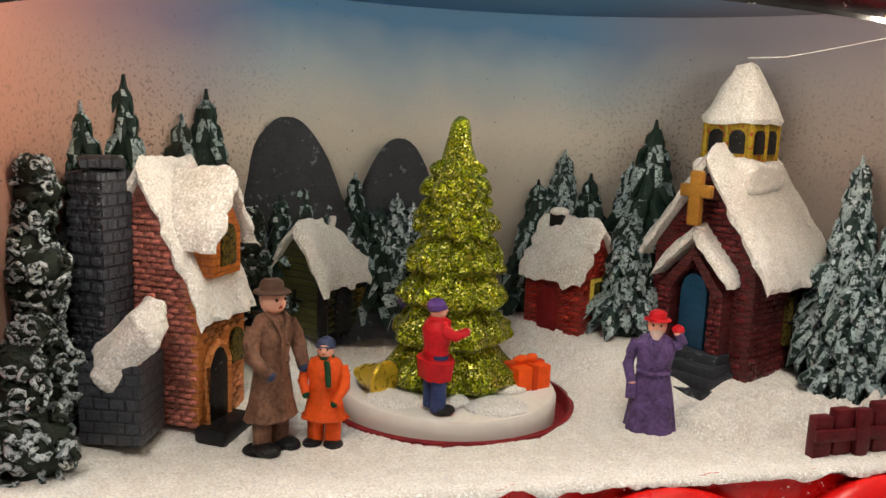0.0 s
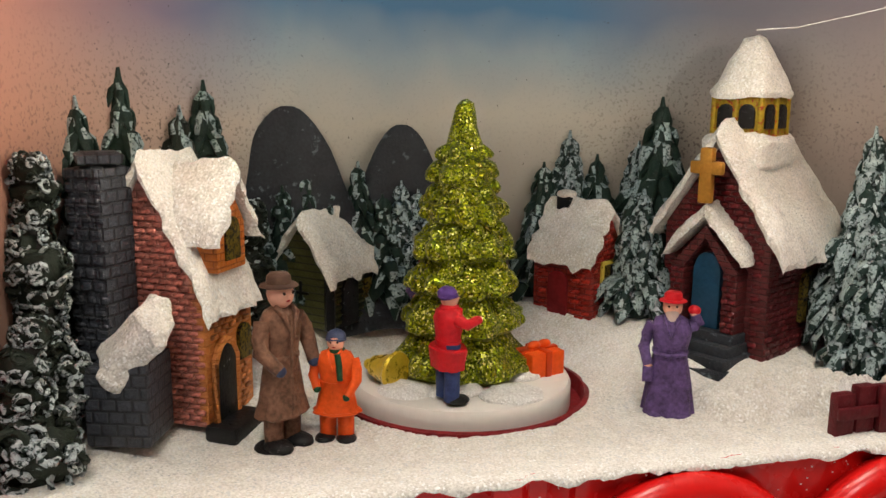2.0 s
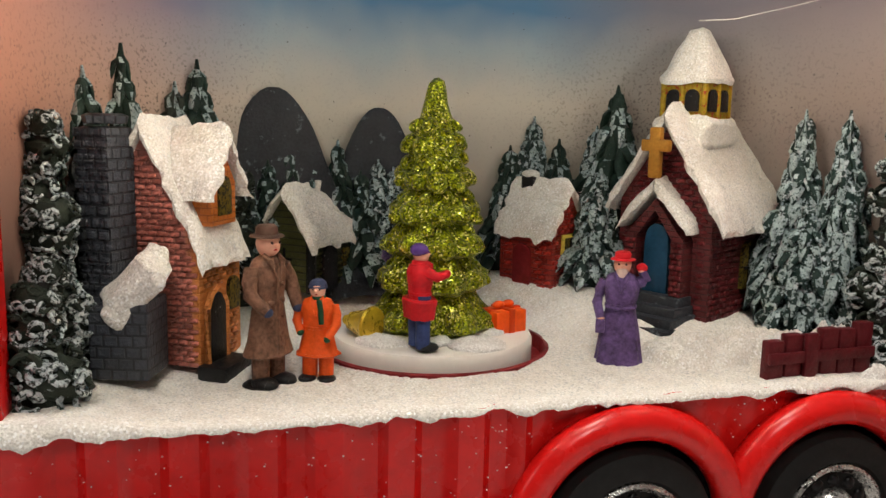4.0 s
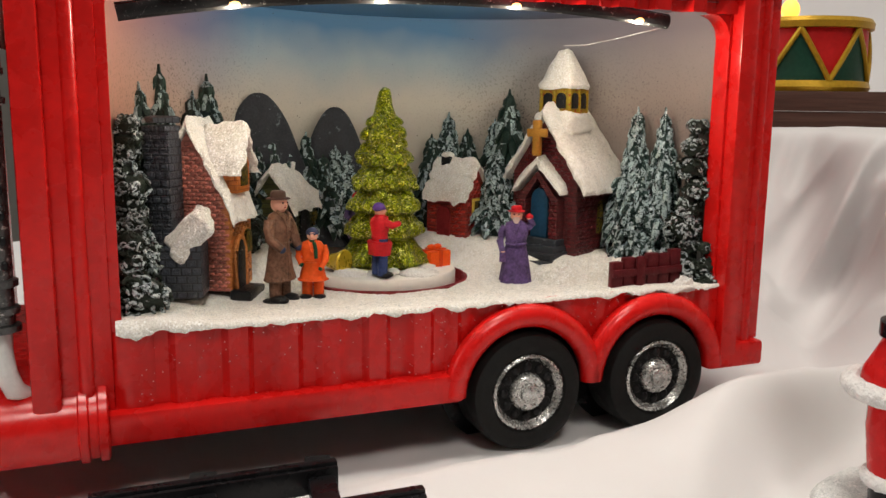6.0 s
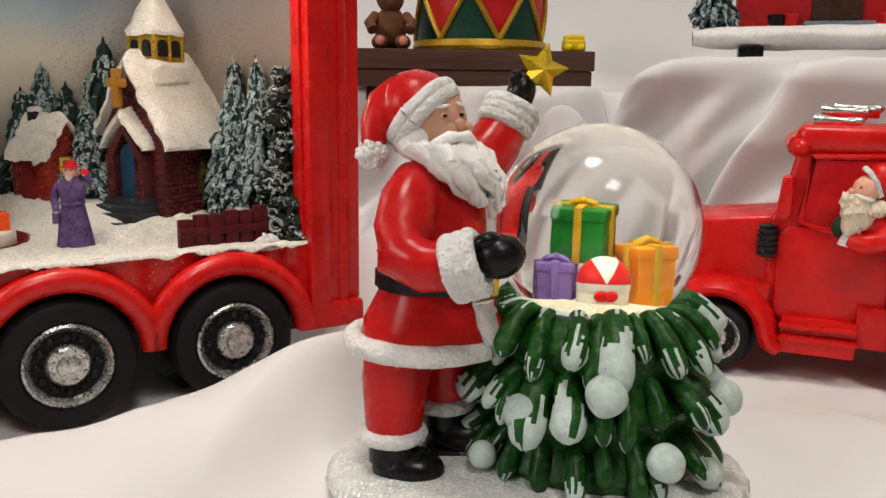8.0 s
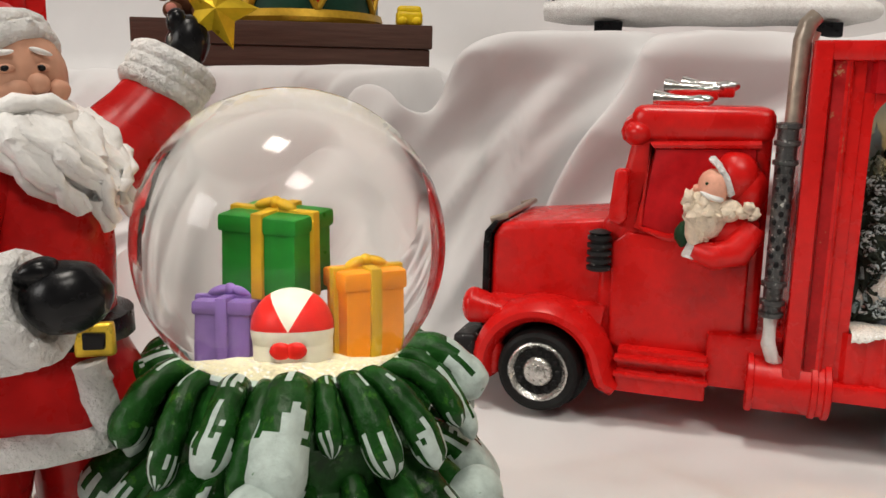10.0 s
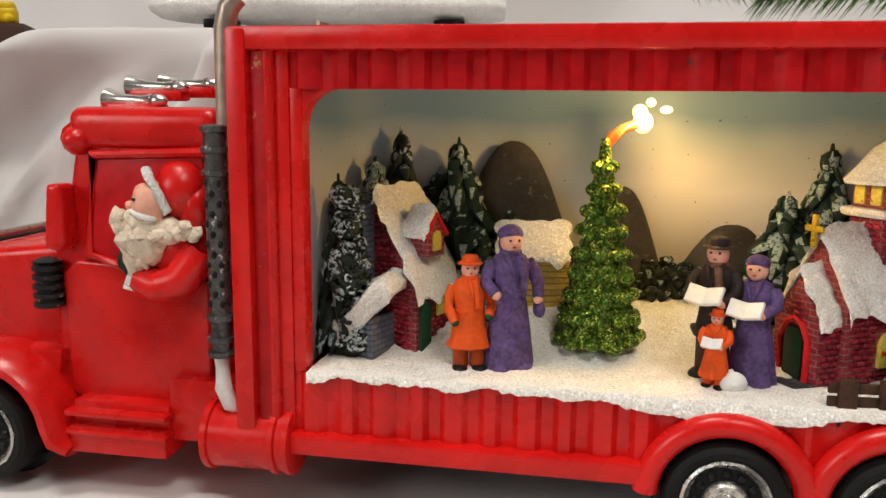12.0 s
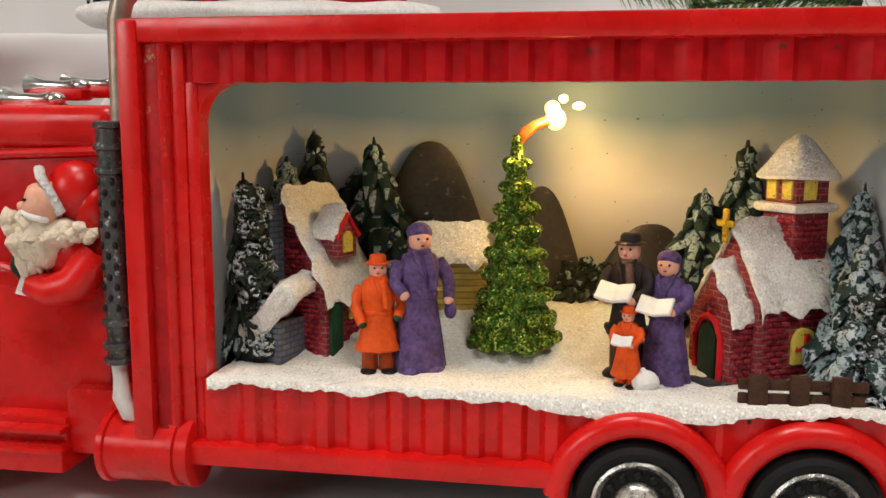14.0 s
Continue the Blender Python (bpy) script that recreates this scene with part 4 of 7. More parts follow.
def curly_tree(name, label, at, height, radius, balls, mat, seed, group="pine trees"):
    """A tree of round clumps, each set with curled rings."""
    rng = random.Random(seed)
    x, y, z, turn = at
    t = thing(name, label, "model tree", x, y, z, turn, group)
    part("trunk", Form().rod((0, 0, 0), (0, 0, height * 0.9), radius * 0.42, radius * 0.2, seg=8), BARK, t)
    f = Form()
    n = balls * 2 if balls > 1 else 3
    for i in range(n):
        q = i / (n - 1)
        zz = height * (0.08 + 0.86 * q)
        rr = radius * (1.0 - 0.5 * q) * rng.uniform(0.8, 1.12)
        off = Vector((rng.uniform(-0.35, 0.35) * rr, rng.uniform(-0.35, 0.35) * rr, zz))
        f.ball(off, (rr * 0.8, rr * 0.8, rr * 0.66), seg=12, rough=rr * 0.25, scale=30)
        for j in range(34):
            a, e = rng.uniform(0, 6.283), rng.uniform(-0.7, 1.0)
            d = Vector((math.cos(a) * math.cos(e), math.sin(a) * math.cos(e), math.sin(e) * 0.85))
            c = d * rr * 0.86 + off
            s = min(0.019, rr * 0.26) * rng.uniform(0.55, 1.1)
            m = Matrix.Translation(c) @ (d + Vector((rng.uniform(-0.5, 0.5), rng.uniform(-0.5, 0.5), rng.uniform(-0.5, 0.5)))).to_track_quat("Z", "Y").to_matrix().to_4x4()
            slot = 1 if rng.random() < (0.66 if mat is PINE_FROST else 0.2) else 0
            f.tube([m @ Vector((s * math.cos(b), s * math.sin(b), 0.3 * s * math.sin(b * 0.5))) for b in (5.6 * k / 8 for k in range(9))], [s * 0.22] + [s * 0.34] * 7 + [s * 0.2], slot, 6)
    part("crown", f.roughen(0.003, 60, seed), [PINE_DULL, RIME], t)
    return t


LIPS = paint("rose_mouth_paint", (0.5, 0.05, 0.045), 0.5, 0.2, 900, 260, 0.2, 0.0002)
EYES = paint("brown_eye_paint", (0.03, 0.015, 0.01), 0.3, 0.2, 900, 260, 0.1, 0.0001)


def figurine(name, label, at, h, coat, legs, hat, hat_kind="brim", skirt=0.12, width=1.0, arms=((0.2, -0.1), (0.2, -0.1)), scarf=None, sleeve=None, glove=None, shoe=None, beard=None, extra=None, group="village figurines", base_slot=None):
    """A small moulded figure as one mesh; arms are (out, forward) with an optional height of the hand."""
    mats = [coat, SKIN, legs, shoe or SHOE, hat, scarf or coat, sleeve or coat, glove or SKIN, beard or SKIN, LIPS, EYES]
    f = Form()

    def fold_of(a, z):
        low = max(0, 0.58 - z / h) * 2
        return 1.0 + low * (0.09 * math.sin(7 * a) + 0.05 * math.sin(12 * a + 1.3)) + 0.02 * math.sin(5 * a + 30 * z / h)

    squash = Matrix.Diagonal((1, 0.74, 1, 1))
    w = width * h
    f.lathe([(0.13 * w, skirt * h), (0.165 * w, (skirt + 0.01) * h), (0.138 * w, 0.3 * h), (0.103 * w, 0.53 * h), (0.122 * w, 0.64 * h), (0.13 * w, 0.72 * h), (0.1 * w, 0.79 * h), (0.045 * w, 0.82 * h)], squash, 0, 28, fold_of)
    for sx in (-1, 1):
        if skirt > 0.05:
            f.rod((sx * 0.06 * w, 0, 0.03 * h), (sx * 0.06 * w, 0, (skirt + 0.06) * h), 0.055 * w, 0.06 * w, 2, 12)
        f.ball((sx * 0.072 * w, -0.05 * h, 0.034 * h), (0.07 * w, 0.105 * h, 0.042 * h), 3, seg=12)
    f.ball((0, -0.01 * h, 0.885 * h), (0.074 * h, 0.076 * h, 0.084 * h), 1, seg=18)
    f.ball((0, -0.088 * h, 0.88 * h), 0.016 * h, 1, seg=8)
    f.ball((0, -0.078 * h, 0.853 * h), (0.014 * h, 0.008 * h, 0.008 * h), 9, seg=8)
    f.lathe([(0.1 * w, 0.515 * h), (0.114 * w, 0.52 * h), (0.114 * w, 0.545 * h), (0.1 * w, 0.55 * h)], squash, 0, 24)
    for sx in (-1, 1):
        f.ball((sx * 0.03 * h, -0.078 * h, 0.898 * h), 0.0095 * h, 10, seg=8)
    if beard:
        f.ball((0, -0.055 * h, 0.83 * h), (0.05 * h, 0.035 * h, 0.055 * h), 8, seg=12)
    if hat_kind == "brim":
        f.lathe([(0.1 * h, 0.925 * h), (0.108 * h, 0.93 * h), (0.1 * h, 0.938 * h), (0.07 * h, 0.945 * h), (0.066 * h, 0.985 * h), (0.05 * h, 1.0 * h)], None, 4, 20)
    elif hat_kind == "cap":
        f.ball((0, 0.012 * h, 0.925 * h), (0.085 * h, 0.085 * h, 0.065 * h), 4, seg=16)
        f.lathe([(0.078 * h, 0.895 * h), (0.088 * h, 0.9 * h), (0.088 * h, 0.92 * h), (0.078 * h, 0.925 * h)], pose(0, 0.006 * h, 0), 4, 18)
    else:
        f.ball((0, 0.01 * h, 0.935 * h), (0.085 * h, 0.085 * h, 0.06 * h), 4, seg=16)
        f.ball((0, 0.055 * h, 0.87 * h), (0.07 * h, 0.045 * h, 0.09 * h), 4, seg=12)
    if scarf:
        f.lathe([(0.06 * h, 0.785 * h), (0.078 * h, 0.8 * h), (0.074 * h, 0.825 * h), (0.055 * h, 0.835 * h)], None, 5, 18)
        f.tube([(0.03 * h, -0.085 * h, 0.8 * h), (0.05 * h, -0.115 * h, 0.7 * h), (0.06 * h, -0.12 * h, 0.58 * h)], [0.03 * h, 0.03 * h, 0.025 * h], 5, 8)
    for sx, arm in zip((-1, 1), arms):
        out, fwd = arm[0], arm[1]
        hz = arm[2] if len(arm) > 2 else 0.48
        a = Vector((sx * 0.115 * w, 0, 0.74 * h))
        c = Vector((sx * out * h, fwd * h, hz * h))
        b = (a + c) / 2 + Vector((sx * 0.05 * h, 0.03 * h, -0.03 * h))
        f.tube([a, a.lerp(b, 0.5) + Vector((sx * 0.012 * h, 0, 0)), b, b.lerp(c, 0.5), c], [0.05 * h, 0.048 * h, 0.045 * h, 0.04 * h, 0.036 * h], 6, 10)
        f.ball(c, 0.034 * h, 7, seg=10)
    # collar, lapels, hem and cuffs
    if skirt > 0.01:
        f.tube([(0.05 * h, -0.03 * h, 0.82 * h), (0.045 * h, -0.085 * h, 0.79 * h), (0.01 * h, -0.108 * w, 0.66 * h)], [0.016 * h, 0.02 * h, 0.006 * h], 0, 8)
        f.tube([(-0.05 * h, -0.03 * h, 0.82 * h), (-0.045 * h, -0.085 * h, 0.79 * h), (0.0, -0.108 * w, 0.66 * h)], [0.016 * h, 0.02 * h, 0.006 * h], 0, 8)
        f.lathe([(0.15 * w, skirt * h - 0.004 * h), (0.163 * w, (skirt + 0.008) * h), (0.155 * w, (skirt + 0.026) * h)], squash, 0, 28, fold_of)
    if extra:
        extra(f, h, mats)
    f.roughen(0.004 * h, 22 / h)
    x, y, z, turn = at
    return single(name, f, mats, label, "figurine", x, y, z, turn, group, sharp=60)


def heap(name, label, at, rx, ry, rz, seed, mat=None):
    """A lumpy heap of snow: one skin over many rounded lumps."""
    rng = random.Random(seed)
    lumps = [(rng.uniform(-0.85, 0.85), rng.uniform(-0.85, 0.85), rng.uniform(0.16, 0.34), rng.uniform(0.25, 0.6)) for i in range(34)]

    def skin(p, q):
        a = 2 * math.pi * p
        r = 1 - q
        edge = 1 + 0.16 * noise.noise(Vector((math.cos(a) * 2, math.sin(a) * 2, seed)))
        x, y = r * edge * math.cos(a), r * edge * math.sin(a)
        h = 0.5 * (1 - r**2.6)
        top = max(k * math.sqrt(max(0.0, 1 - ((x - cx) ** 2 + (y - cy) ** 2) / (s * s))) * s * 1.6 for cx, cy, s, k in lumps)
        h += top * min(1, 5 * (1 - r)) + 0.08 * noise.noise(Vector((x * 9, y * 9, seed)))
        return Vector((x * rx, y * ry, -0.1 * rz + rz * 0.95 * h))

    f = Form().sheet(56, 24, skin)
    f.roughen(0.004, 60, seed)
    x, y, z, turn = at
    return single(name, f, mat or SNOW, label, "snow heap", x, y, z, turn, "snow heaps", sharp=80)


# ---------------------------------------------------------------- village in the large truck


def in1(u, v, z, turn=0.0):
    a = radians(T1[2])
    return (T1[0] + u * math.cos(a) - v * math.sin(a), T1[1] + u * math.sin(a) + v * math.cos(a), z, T1[2] + turn)


def back1(u):
    q = (u + 0.21) / 0.93
    return 0.06 + 0.84 * math.sqrt(max(0.0, 1 - q * q))


def floor1(u, v):
    z = 0.452 + 0.1 * step01(v, 0.18, 0.75)
    k = 1 - step01(math.hypot(u + 0.3, v - 0.44), 0.27, 0.4)
    z -= (z - 0.457) * k
    z += 0.03 * bell(u, 0.35, 0.25) * step01(v, 0.1, 0.35) + 0.025 * step01(-u, 0.85, 1.05)
    return z


def snow1(p, q):
    u = -1.14 + 1.85 * p
    vb = back1(u) + 0.02
    v = -0.004 + (vb + 0.004) * q**0.8
    z = floor1(u, v) + 0.006 * noise.noise(Vector((u * 14, v * 14, 0))) + 0.0025 * noise.noise(Vector((u * 70, v * 70, 2)))
    r = math.hypot(u + 0.3, v - 0.44)
    if r < 0.272:
        z -= 0.05 * step01(0.272 - r, 0, 0.008)
    if 0 < q < 0.012:
        v = -0.016
    if q == 0:
        z = 0.452 - 0.012 - 0.016 * noise.noise(Vector((u * 16, 7, 0))) - 0.006 * noise.noise(Vector((u * 60, 3, 0)))
        v = -0.016
    return Vector((u, v, z))


ox, oy, _, ot = in1(0, 0, 0)
single("snow_ground", Form().sheet(200, 90, snow1), SNOW, "cream glittering snow ground inside the large truck", "snow", ox, oy, 0, ot, sharp=180)
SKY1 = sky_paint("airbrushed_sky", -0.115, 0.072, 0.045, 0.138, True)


def back_sheet(p, q):
    a = math.pi * p
    u, v = -0.21 - 0.93 * math.cos(a), 0.06 + 0.84 * math.sin(a)
    return Vector((u, v, 0.43 + 0.92 * q))


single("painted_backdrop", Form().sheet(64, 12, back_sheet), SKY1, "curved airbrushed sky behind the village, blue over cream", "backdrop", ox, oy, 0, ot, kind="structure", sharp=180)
single("niche_roof", Form().sheet(64, 4, lambda p, q: Vector((-0.21 - 0.93 * math.cos(math.pi * p), q * (0.06 + 0.84 * math.sin(math.pi * p)), 1.345))), SKY1, "blue painted roof of the niche", "backdrop", ox, oy, 0, ot, kind="structure", sharp=180)

# light strip with four bulbs
LED_WARM = glow("warm_lamp_glow", (1.0, 0.62, 0.2), 3.0)
strip = thing("light_strip", "dark strip with four warm little bulbs under the trailer roof", "light strip", ox, oy, 0, ot)
strip_path = [(-1.1 + 1.6 * i / 24, 0.055, 1.315 - 0.09 * abs((-1.1 + 1.6 * i / 24) + 0.12) ** 2.2) for i in range(25)]
part("bar", Form().tube(strip_path, 0.014, seg=8, flat=1.6), BLACK_WORN, strip)


def bulb_lamp(name, place, watts, size, colour):
    lamp = bpy.data.lights.new(name, "POINT")
    lamp.energy, lamp.shadow_soft_size, lamp.color = watts, size, colour
    ob = new(name, lamp)
    ob.location = place
    return ob


LED1_W = 0.044
for u in (-0.82, -0.43, -0.03, 0.39):
    zz = 1.315 - 0.09 * abs(u + 0.12) ** 2.2
    part("bulb", Form().ball((u, 0.05, zz - 0.012), (0.017, 0.012, 0.009), seg=12), LED_WARM, strip, "warm glowing bulb")
    px, py, pz, _ = in1(u, 0.05, zz - 0.036)
    bulb_lamp("bulb_lamp", (px * S, py * S, pz * S), LED1_W, 0.0015, (1.0, 0.87, 0.68))

# mountains
for u, v, w, d, top in ((-0.65, 0.765, 0.29, 0.08, 1.055), (-0.365, 0.83, 0.25, 0.07, 1.01)):
    def hill(p, q, u=u, v=v, w=w, d=d, top=top):
        a = 2 * math.pi * p
        r = 1 - q
        x, y = w * 1.15 * r * math.cos(a), d * r * math.sin(a)
        z = 0.5 + (top - 0.5) * (0.86 * math.exp(-((1.8 * r) ** 2.3)) + 0.14 * (1 - r * r)) + 0.02 * math.cos(5 * a) * r * (1 - r)
        n = noise.noise(Vector((x * 9 + u * 7, y * 9, z * 9)))
        return Vector((x + 0.014 * n * r, y + 0.014 * n * r, z + 0.02 * n * r))

    bx, by, _, bt = in1(u, v, 0)
    single("mountain", Form().sheet(40, 20, hill), SLATE, "dark slate-blue moulded mountain behind the cottages", "model mountain", bx, by, 0, bt, "mountains", sharp=120)

# tall cottage with chimney, dormer and lean-to
c1 = house("cottage", "tall pink brick cottage with snowy roof and chimney", in1(-0.885, 0.385, 0.475, -30), 0.24, 0.16, 0.24, 0.47, BRICK_PINK, 0.02, 0.022)
PINK_BRICK, AMBER_BRICK = brick_paint("pink_brick_face", (0.5, 0.17, 0.13)), brick_paint("amber_brick_face", (0.55, 0.2, 0.06))
faced(c1, pose(0, -0.08, 0), -0.12, 0.12, 0, 0.46, gable(0.24, 0.24, 0.47, (-0.15, -0.03, 0, 0.5)), 0.025, 0.0115, PINK_BRICK, 1)
faced(c1, pose(0.12, 0, 0, 0, 0, 90), -0.08, 0.08, 0, 0.24, flank(0.16, 0.24, (-0.068, 0.008, -0.1, 0.165), (0.018, 0.068, 0.095, 0.175)), 0.025, 0.0115, AMBER_BRICK, 2)
cx, cy = -0.088, -0.165
chim = Form().box(cx, cx + 0.073, cy, cy + 0.085, 0, 0.48, 0.012)
chim.prism([(cx - 0.012, 0), (cx + 0.1, 0), (cx + 0.072, 0.2), (cx + 0.002, 0.2)], cy + 0.004, cy + 0.085, 0.008)
for i in range(19):
    for j in range(3):
        chim.box(cx - 0.003 + 0.0245 * j + 0.005 * (i % 2), cx + 0.0185 + 0.0245 * j + 0.005 * (i % 2), cy - 0.004, cy + 0.005, 0.015 + 0.0247 * i, 0.033 + 0.0247 * i, 0.003, seg=1)
        chim.box(cx - 0.004, cx + 0.005, cy + 0.028 * j, cy + 0.024 + 0.028 * j, 0.015 + 0.0247 * i, 0.033 + 0.0247 * i, 0.003, seg=1)
chim.lathe([(0.05, 0.485), (0.055, 0.5), (0.04, 0.505)], pose(cx + 0.037, cy + 0.042, 0), 0, 4)
part("chimney", chim, BRICK_SLATE, c1, "slate-blue brick chimney")
side = pose(0.12, 0, 0, 0, 0, 90)
d1 = part("door", arch_panel(-0.06, 0.0, 0.0, 0.15, -0.012, 0.01), SHOE, c1, "black arched plank door", xf=side)
part("door_arch", Form().tube([(-0.066, -0.008, 0), (-0.066, -0.008, 0.12), (-0.05, -0.008, 0.148), (-0.03, -0.008, 0.158), (-0.01, -0.008, 0.148), (0.006, -0.008, 0.12), (0.006, -0.008, 0)], 0.008, seg=6), BRICK_PINK, c1, xf=side)
part("window", arch_panel(0.022, 0.065, 0.1, 0.17, -0.008, 0.01), DARK_WIN, c1, "dark lattice window", xf=side)
part("door_step", Form().box(-0.09, 0.03, -0.06, 0.005, -0.03, 0.008, 0.008), SHOE, c1, xf=side)
dorm = pose(0.064, -0.005, 0.325, 0, 0, 90)
part("dormer", Form().prism([(-0.048, -0.04), (0.048, -0.04), (0.048, 0.045), (0, 0.12), (-0.048, 0.045)], -0.07, 0.03, 0.004), bricks("orange_dormer_paint", (0.7, 0.2, 0.02), (0.4, 0.1, 0.01)), c1, "orange painted dormer", xf=dorm)
part("dormer_roof", roof_slab(Form(), 0.105, 0.11, 0.045, 0.125, 0.022, 0.026), SNOW, c1, xf=dorm @ pose(0, -0.02, 0))
part("dormer_window", arch_panel(-0.024, 0.024, -0.02, 0.06, -0.075, -0.065, 0.3), DARK_WIN, c1, xf=dorm)
shed = Form().prism([(-0.058, 0), (0.055, 0), (0.055, 0.15), (-0.058, 0.14)], -0.055, 0.055, 0.008)
shed_thing = thing("lean_to_shed", "small dark stone lean-to with a thick snow roof", "model shed", *in1(-0.95, 0.23, 0.482)[:3], in1(0, 0, 0, -16)[3])
part("wall", shed, BRICK_SLATE, shed_thing)
sr = Form().box(-0.072, 0.075, -0.062, 0.062, -0.034, 0.03, 0.026, 0, turn=pose(0.014, -0.005, 0.175, 18, -46, 0), seg=4).finer(2).roughen(0.016, 22).roughen(0.005, 70)
part("roof", sr, SNOW, shed_thing, "thick glittering snow slab")

# log cottage, red house
g1 = house("cottage", "small olive log cottage with snowy roof", in1(-0.555, 0.745, 0.545, -42), 0.14, 0.22, 0.15, 0.245, LOGS_OLIVE, 0.026, 0.018)
part("window", Form().box(-0.025, 0.022, -0.108, -0.094, 0.055, 0.11, 0.003), DARK_WIN, g1, "dark little window")
part("window_bars", lattice(-0.025, 0.022, 0.055, 0.11, -0.11), SHOE, g1)
for zl in range(8):
    part("log", Form().rod((-0.072, -0.1, 0.012 + 0.0175 * zl), (0.072, -0.1, 0.012 + 0.0175 * zl), 0.0085, seg=8), LOGS_OLIVE, g1)
    part("log", Form().rod((0.07, -0.1, 0.012 + 0.0175 * zl), (0.07, 0.1, 0.012 + 0.0175 * zl), 0.0085, seg=8), LOGS_OLIVE, g1)
part("door", arch_panel(-0.06, 0.0, 0.0, 0.115, -0.014, 0.01), SHOE, g1, "black arched door", xf=pose(0.07, 0, 0, 0, 0, 90))
part("window", Form().box(0.03, 0.07, -0.012, 0.01, 0.05, 0.1, 0.003), DARK_WIN, g1, "dark little window", xf=pose(0.07, 0, 0, 0, 0, 90))
part("log_corner", Form().rod((0.075, -0.102, 0), (0.075, -0.102, 0.15), 0.013, seg=8), SHOE, g1)
part("chimney", Form().box(-0.02, 0.02, 0.0, 0.04, 0.21, 0.275, 0.006), SNOW, g1)
r1 = house("cottage", "small red brick house with snowy roof", in1(0.075, 0.715, 0.535, 36), 0.15, 0.17, 0.165, 0.27, BRICK_RED, 0.02, 0.018)
RED_BRICK = brick_paint("red_brick_face", (0.42, 0.03, 0.018))
faced(r1, pose(0, -0.085, 0), -0.075, 0.075, 0, 0.27, gable(0.15, 0.165, 0.27, (-0.038, 0.034, 0.065, 0.152)), 0.028, 0.0135, RED_BRICK, 3)
faced(r1, pose(-0.075, 0, 0, 0, 0, -90), -0.085, 0.085, 0, 0.165, flank(0.17, 0.165, (-0.045, 0.03, -0.1, 0.13)), 0.028, 0.0135, RED_BRICK, 4)
part("window_surround", Form().box(-0.034, 0.03, -0.092, -0.084, 0.07, 0.148, 0.004), YELLOW_LIT, r1, "yellow painted window surround")
part("window", Form().box(-0.024, 0.02, -0.097, -0.088, 0.08, 0.138, 0.003), DARK_WIN, r1, "yellow edged dark window")
part("window_bars", lattice(-0.024, 0.02, 0.08, 0.138, -0.099), SHOE, r1)
part("door", arch_panel(-0.035, 0.02, 0.0, 0.12, -0.01, 0.01), PIT, r1, "dark red arched door", xf=pose(-0.075, 0, 0, 0, 0, -90))
part("chimney", Form().box(-0.02, 0.015, 0.02, 0.06, 0.24, 0.3, 0.006), SHOE, r1)
part("chimney_snow", Form().ball((-0.002, 0.04, 0.303), (0.024, 0.026, 0.012)), SNOW, r1)

# church
k1 = house("church", "maroon brick church with snowy roof, belfry and gold cross", in1(0.455, 0.535, 0.5, -62), 0.27, 0.34, 0.29, 0.485, BRICK_MAROON, 0.05, 0.034)
MAROON_BRICK = brick_paint("maroon_brick_face", (0.14, 0.014, 0.018), 0.3)
faced(k1, pose(0, -0.17, 0), -0.135, 0.135, 0.0, 0.475, gable(0.27, 0.29, 0.475, (-0.088, 0.088, 0.0, 0.24), (-0.05, 0.05, 0.2, 0.3)), 0.027, 0.0135, MAROON_BRICK, 5)
faced(k1, pose(0.135, 0, 0, 0, 0, 90), -0.17, 0.17, 0.0, 0.29, flank(0.34, 0.29, (-0.035, 0.04, 0.05, 0.2)), 0.029, 0.0145, MAROON_BRICK, 6)
for sx in (-1, 1):
    faced(k1, pose(sx * 0.068, -0.215, 0), -0.018, 0.018, 0.06, 0.2, lambda x, z: abs(x) < 0.016, 0.018, 0.0135, MAROON_BRICK, 7 + sx)
part("door", arch_panel(-0.035, 0.035, 0.06, 0.235, -0.2, -0.185, 0.5), paint("petrol_blue_door_paint", (0.012, 0.06, 0.12), 0.4, 0.35, 900, 260, 0.4, 0.0003), k1, "petrol blue pointed door")
porch = Form().prism([(-0.085, 0.06), (-0.05, 0.06), (-0.05, 0.2), (0.0, 0.27), (0.05, 0.2), (0.05, 0.06), (0.085, 0.06), (0.085, 0.2), (0.0, 0.3), (-0.085, 0.2)], -0.215, -0.155, 0.003)
part("porch", porch, BRICK_MAROON, k1)
part("porch_roof", roof_slab(Form(), 0.17, 0.06, 0.235, 0.32, 0.018, 0.02, 0, 0.006), SNOW, k1, "snow on the porch", xf=pose(0, -0.185, 0))
for i in range(4):
    part("step", Form().box(-0.09 - 0.008 * i, 0.09 + 0.008 * i, -0.2 - 0.028 * (i + 1), -0.16, 0.045 - 0.022 * i - 0.03, 0.06 - 0.022 * i, 0.004), SLATE, k1, "dark stone step")
part("cross", Form().box(-0.016, 0.016, -0.235, -0.216, 0.35, 0.475, 0.006).box(-0.04, 0.04, -0.234, -0.217, 0.415, 0.445, 0.006), paint("dull_gold_paint", (0.5, 0.24, 0.04), 0.4, 0.3, 1200, 260, 0.4, 0.0003, metal=0.3), k1, "dull gold cross")
OCHRE = paint("ochre_belfry_paint", (0.34, 0.23, 0.015), 0.45, 0.4, 1200, 300, 0.5, 0.0003, wear=(0.3, 0.04, 0.02), wear_at=0.56)
part("belfry", Form().box(-0.06, 0.06, -0.12, 0.0, 0.42, 0.59, 0.006), OCHRE, k1, "ochre belfry with dark windows")
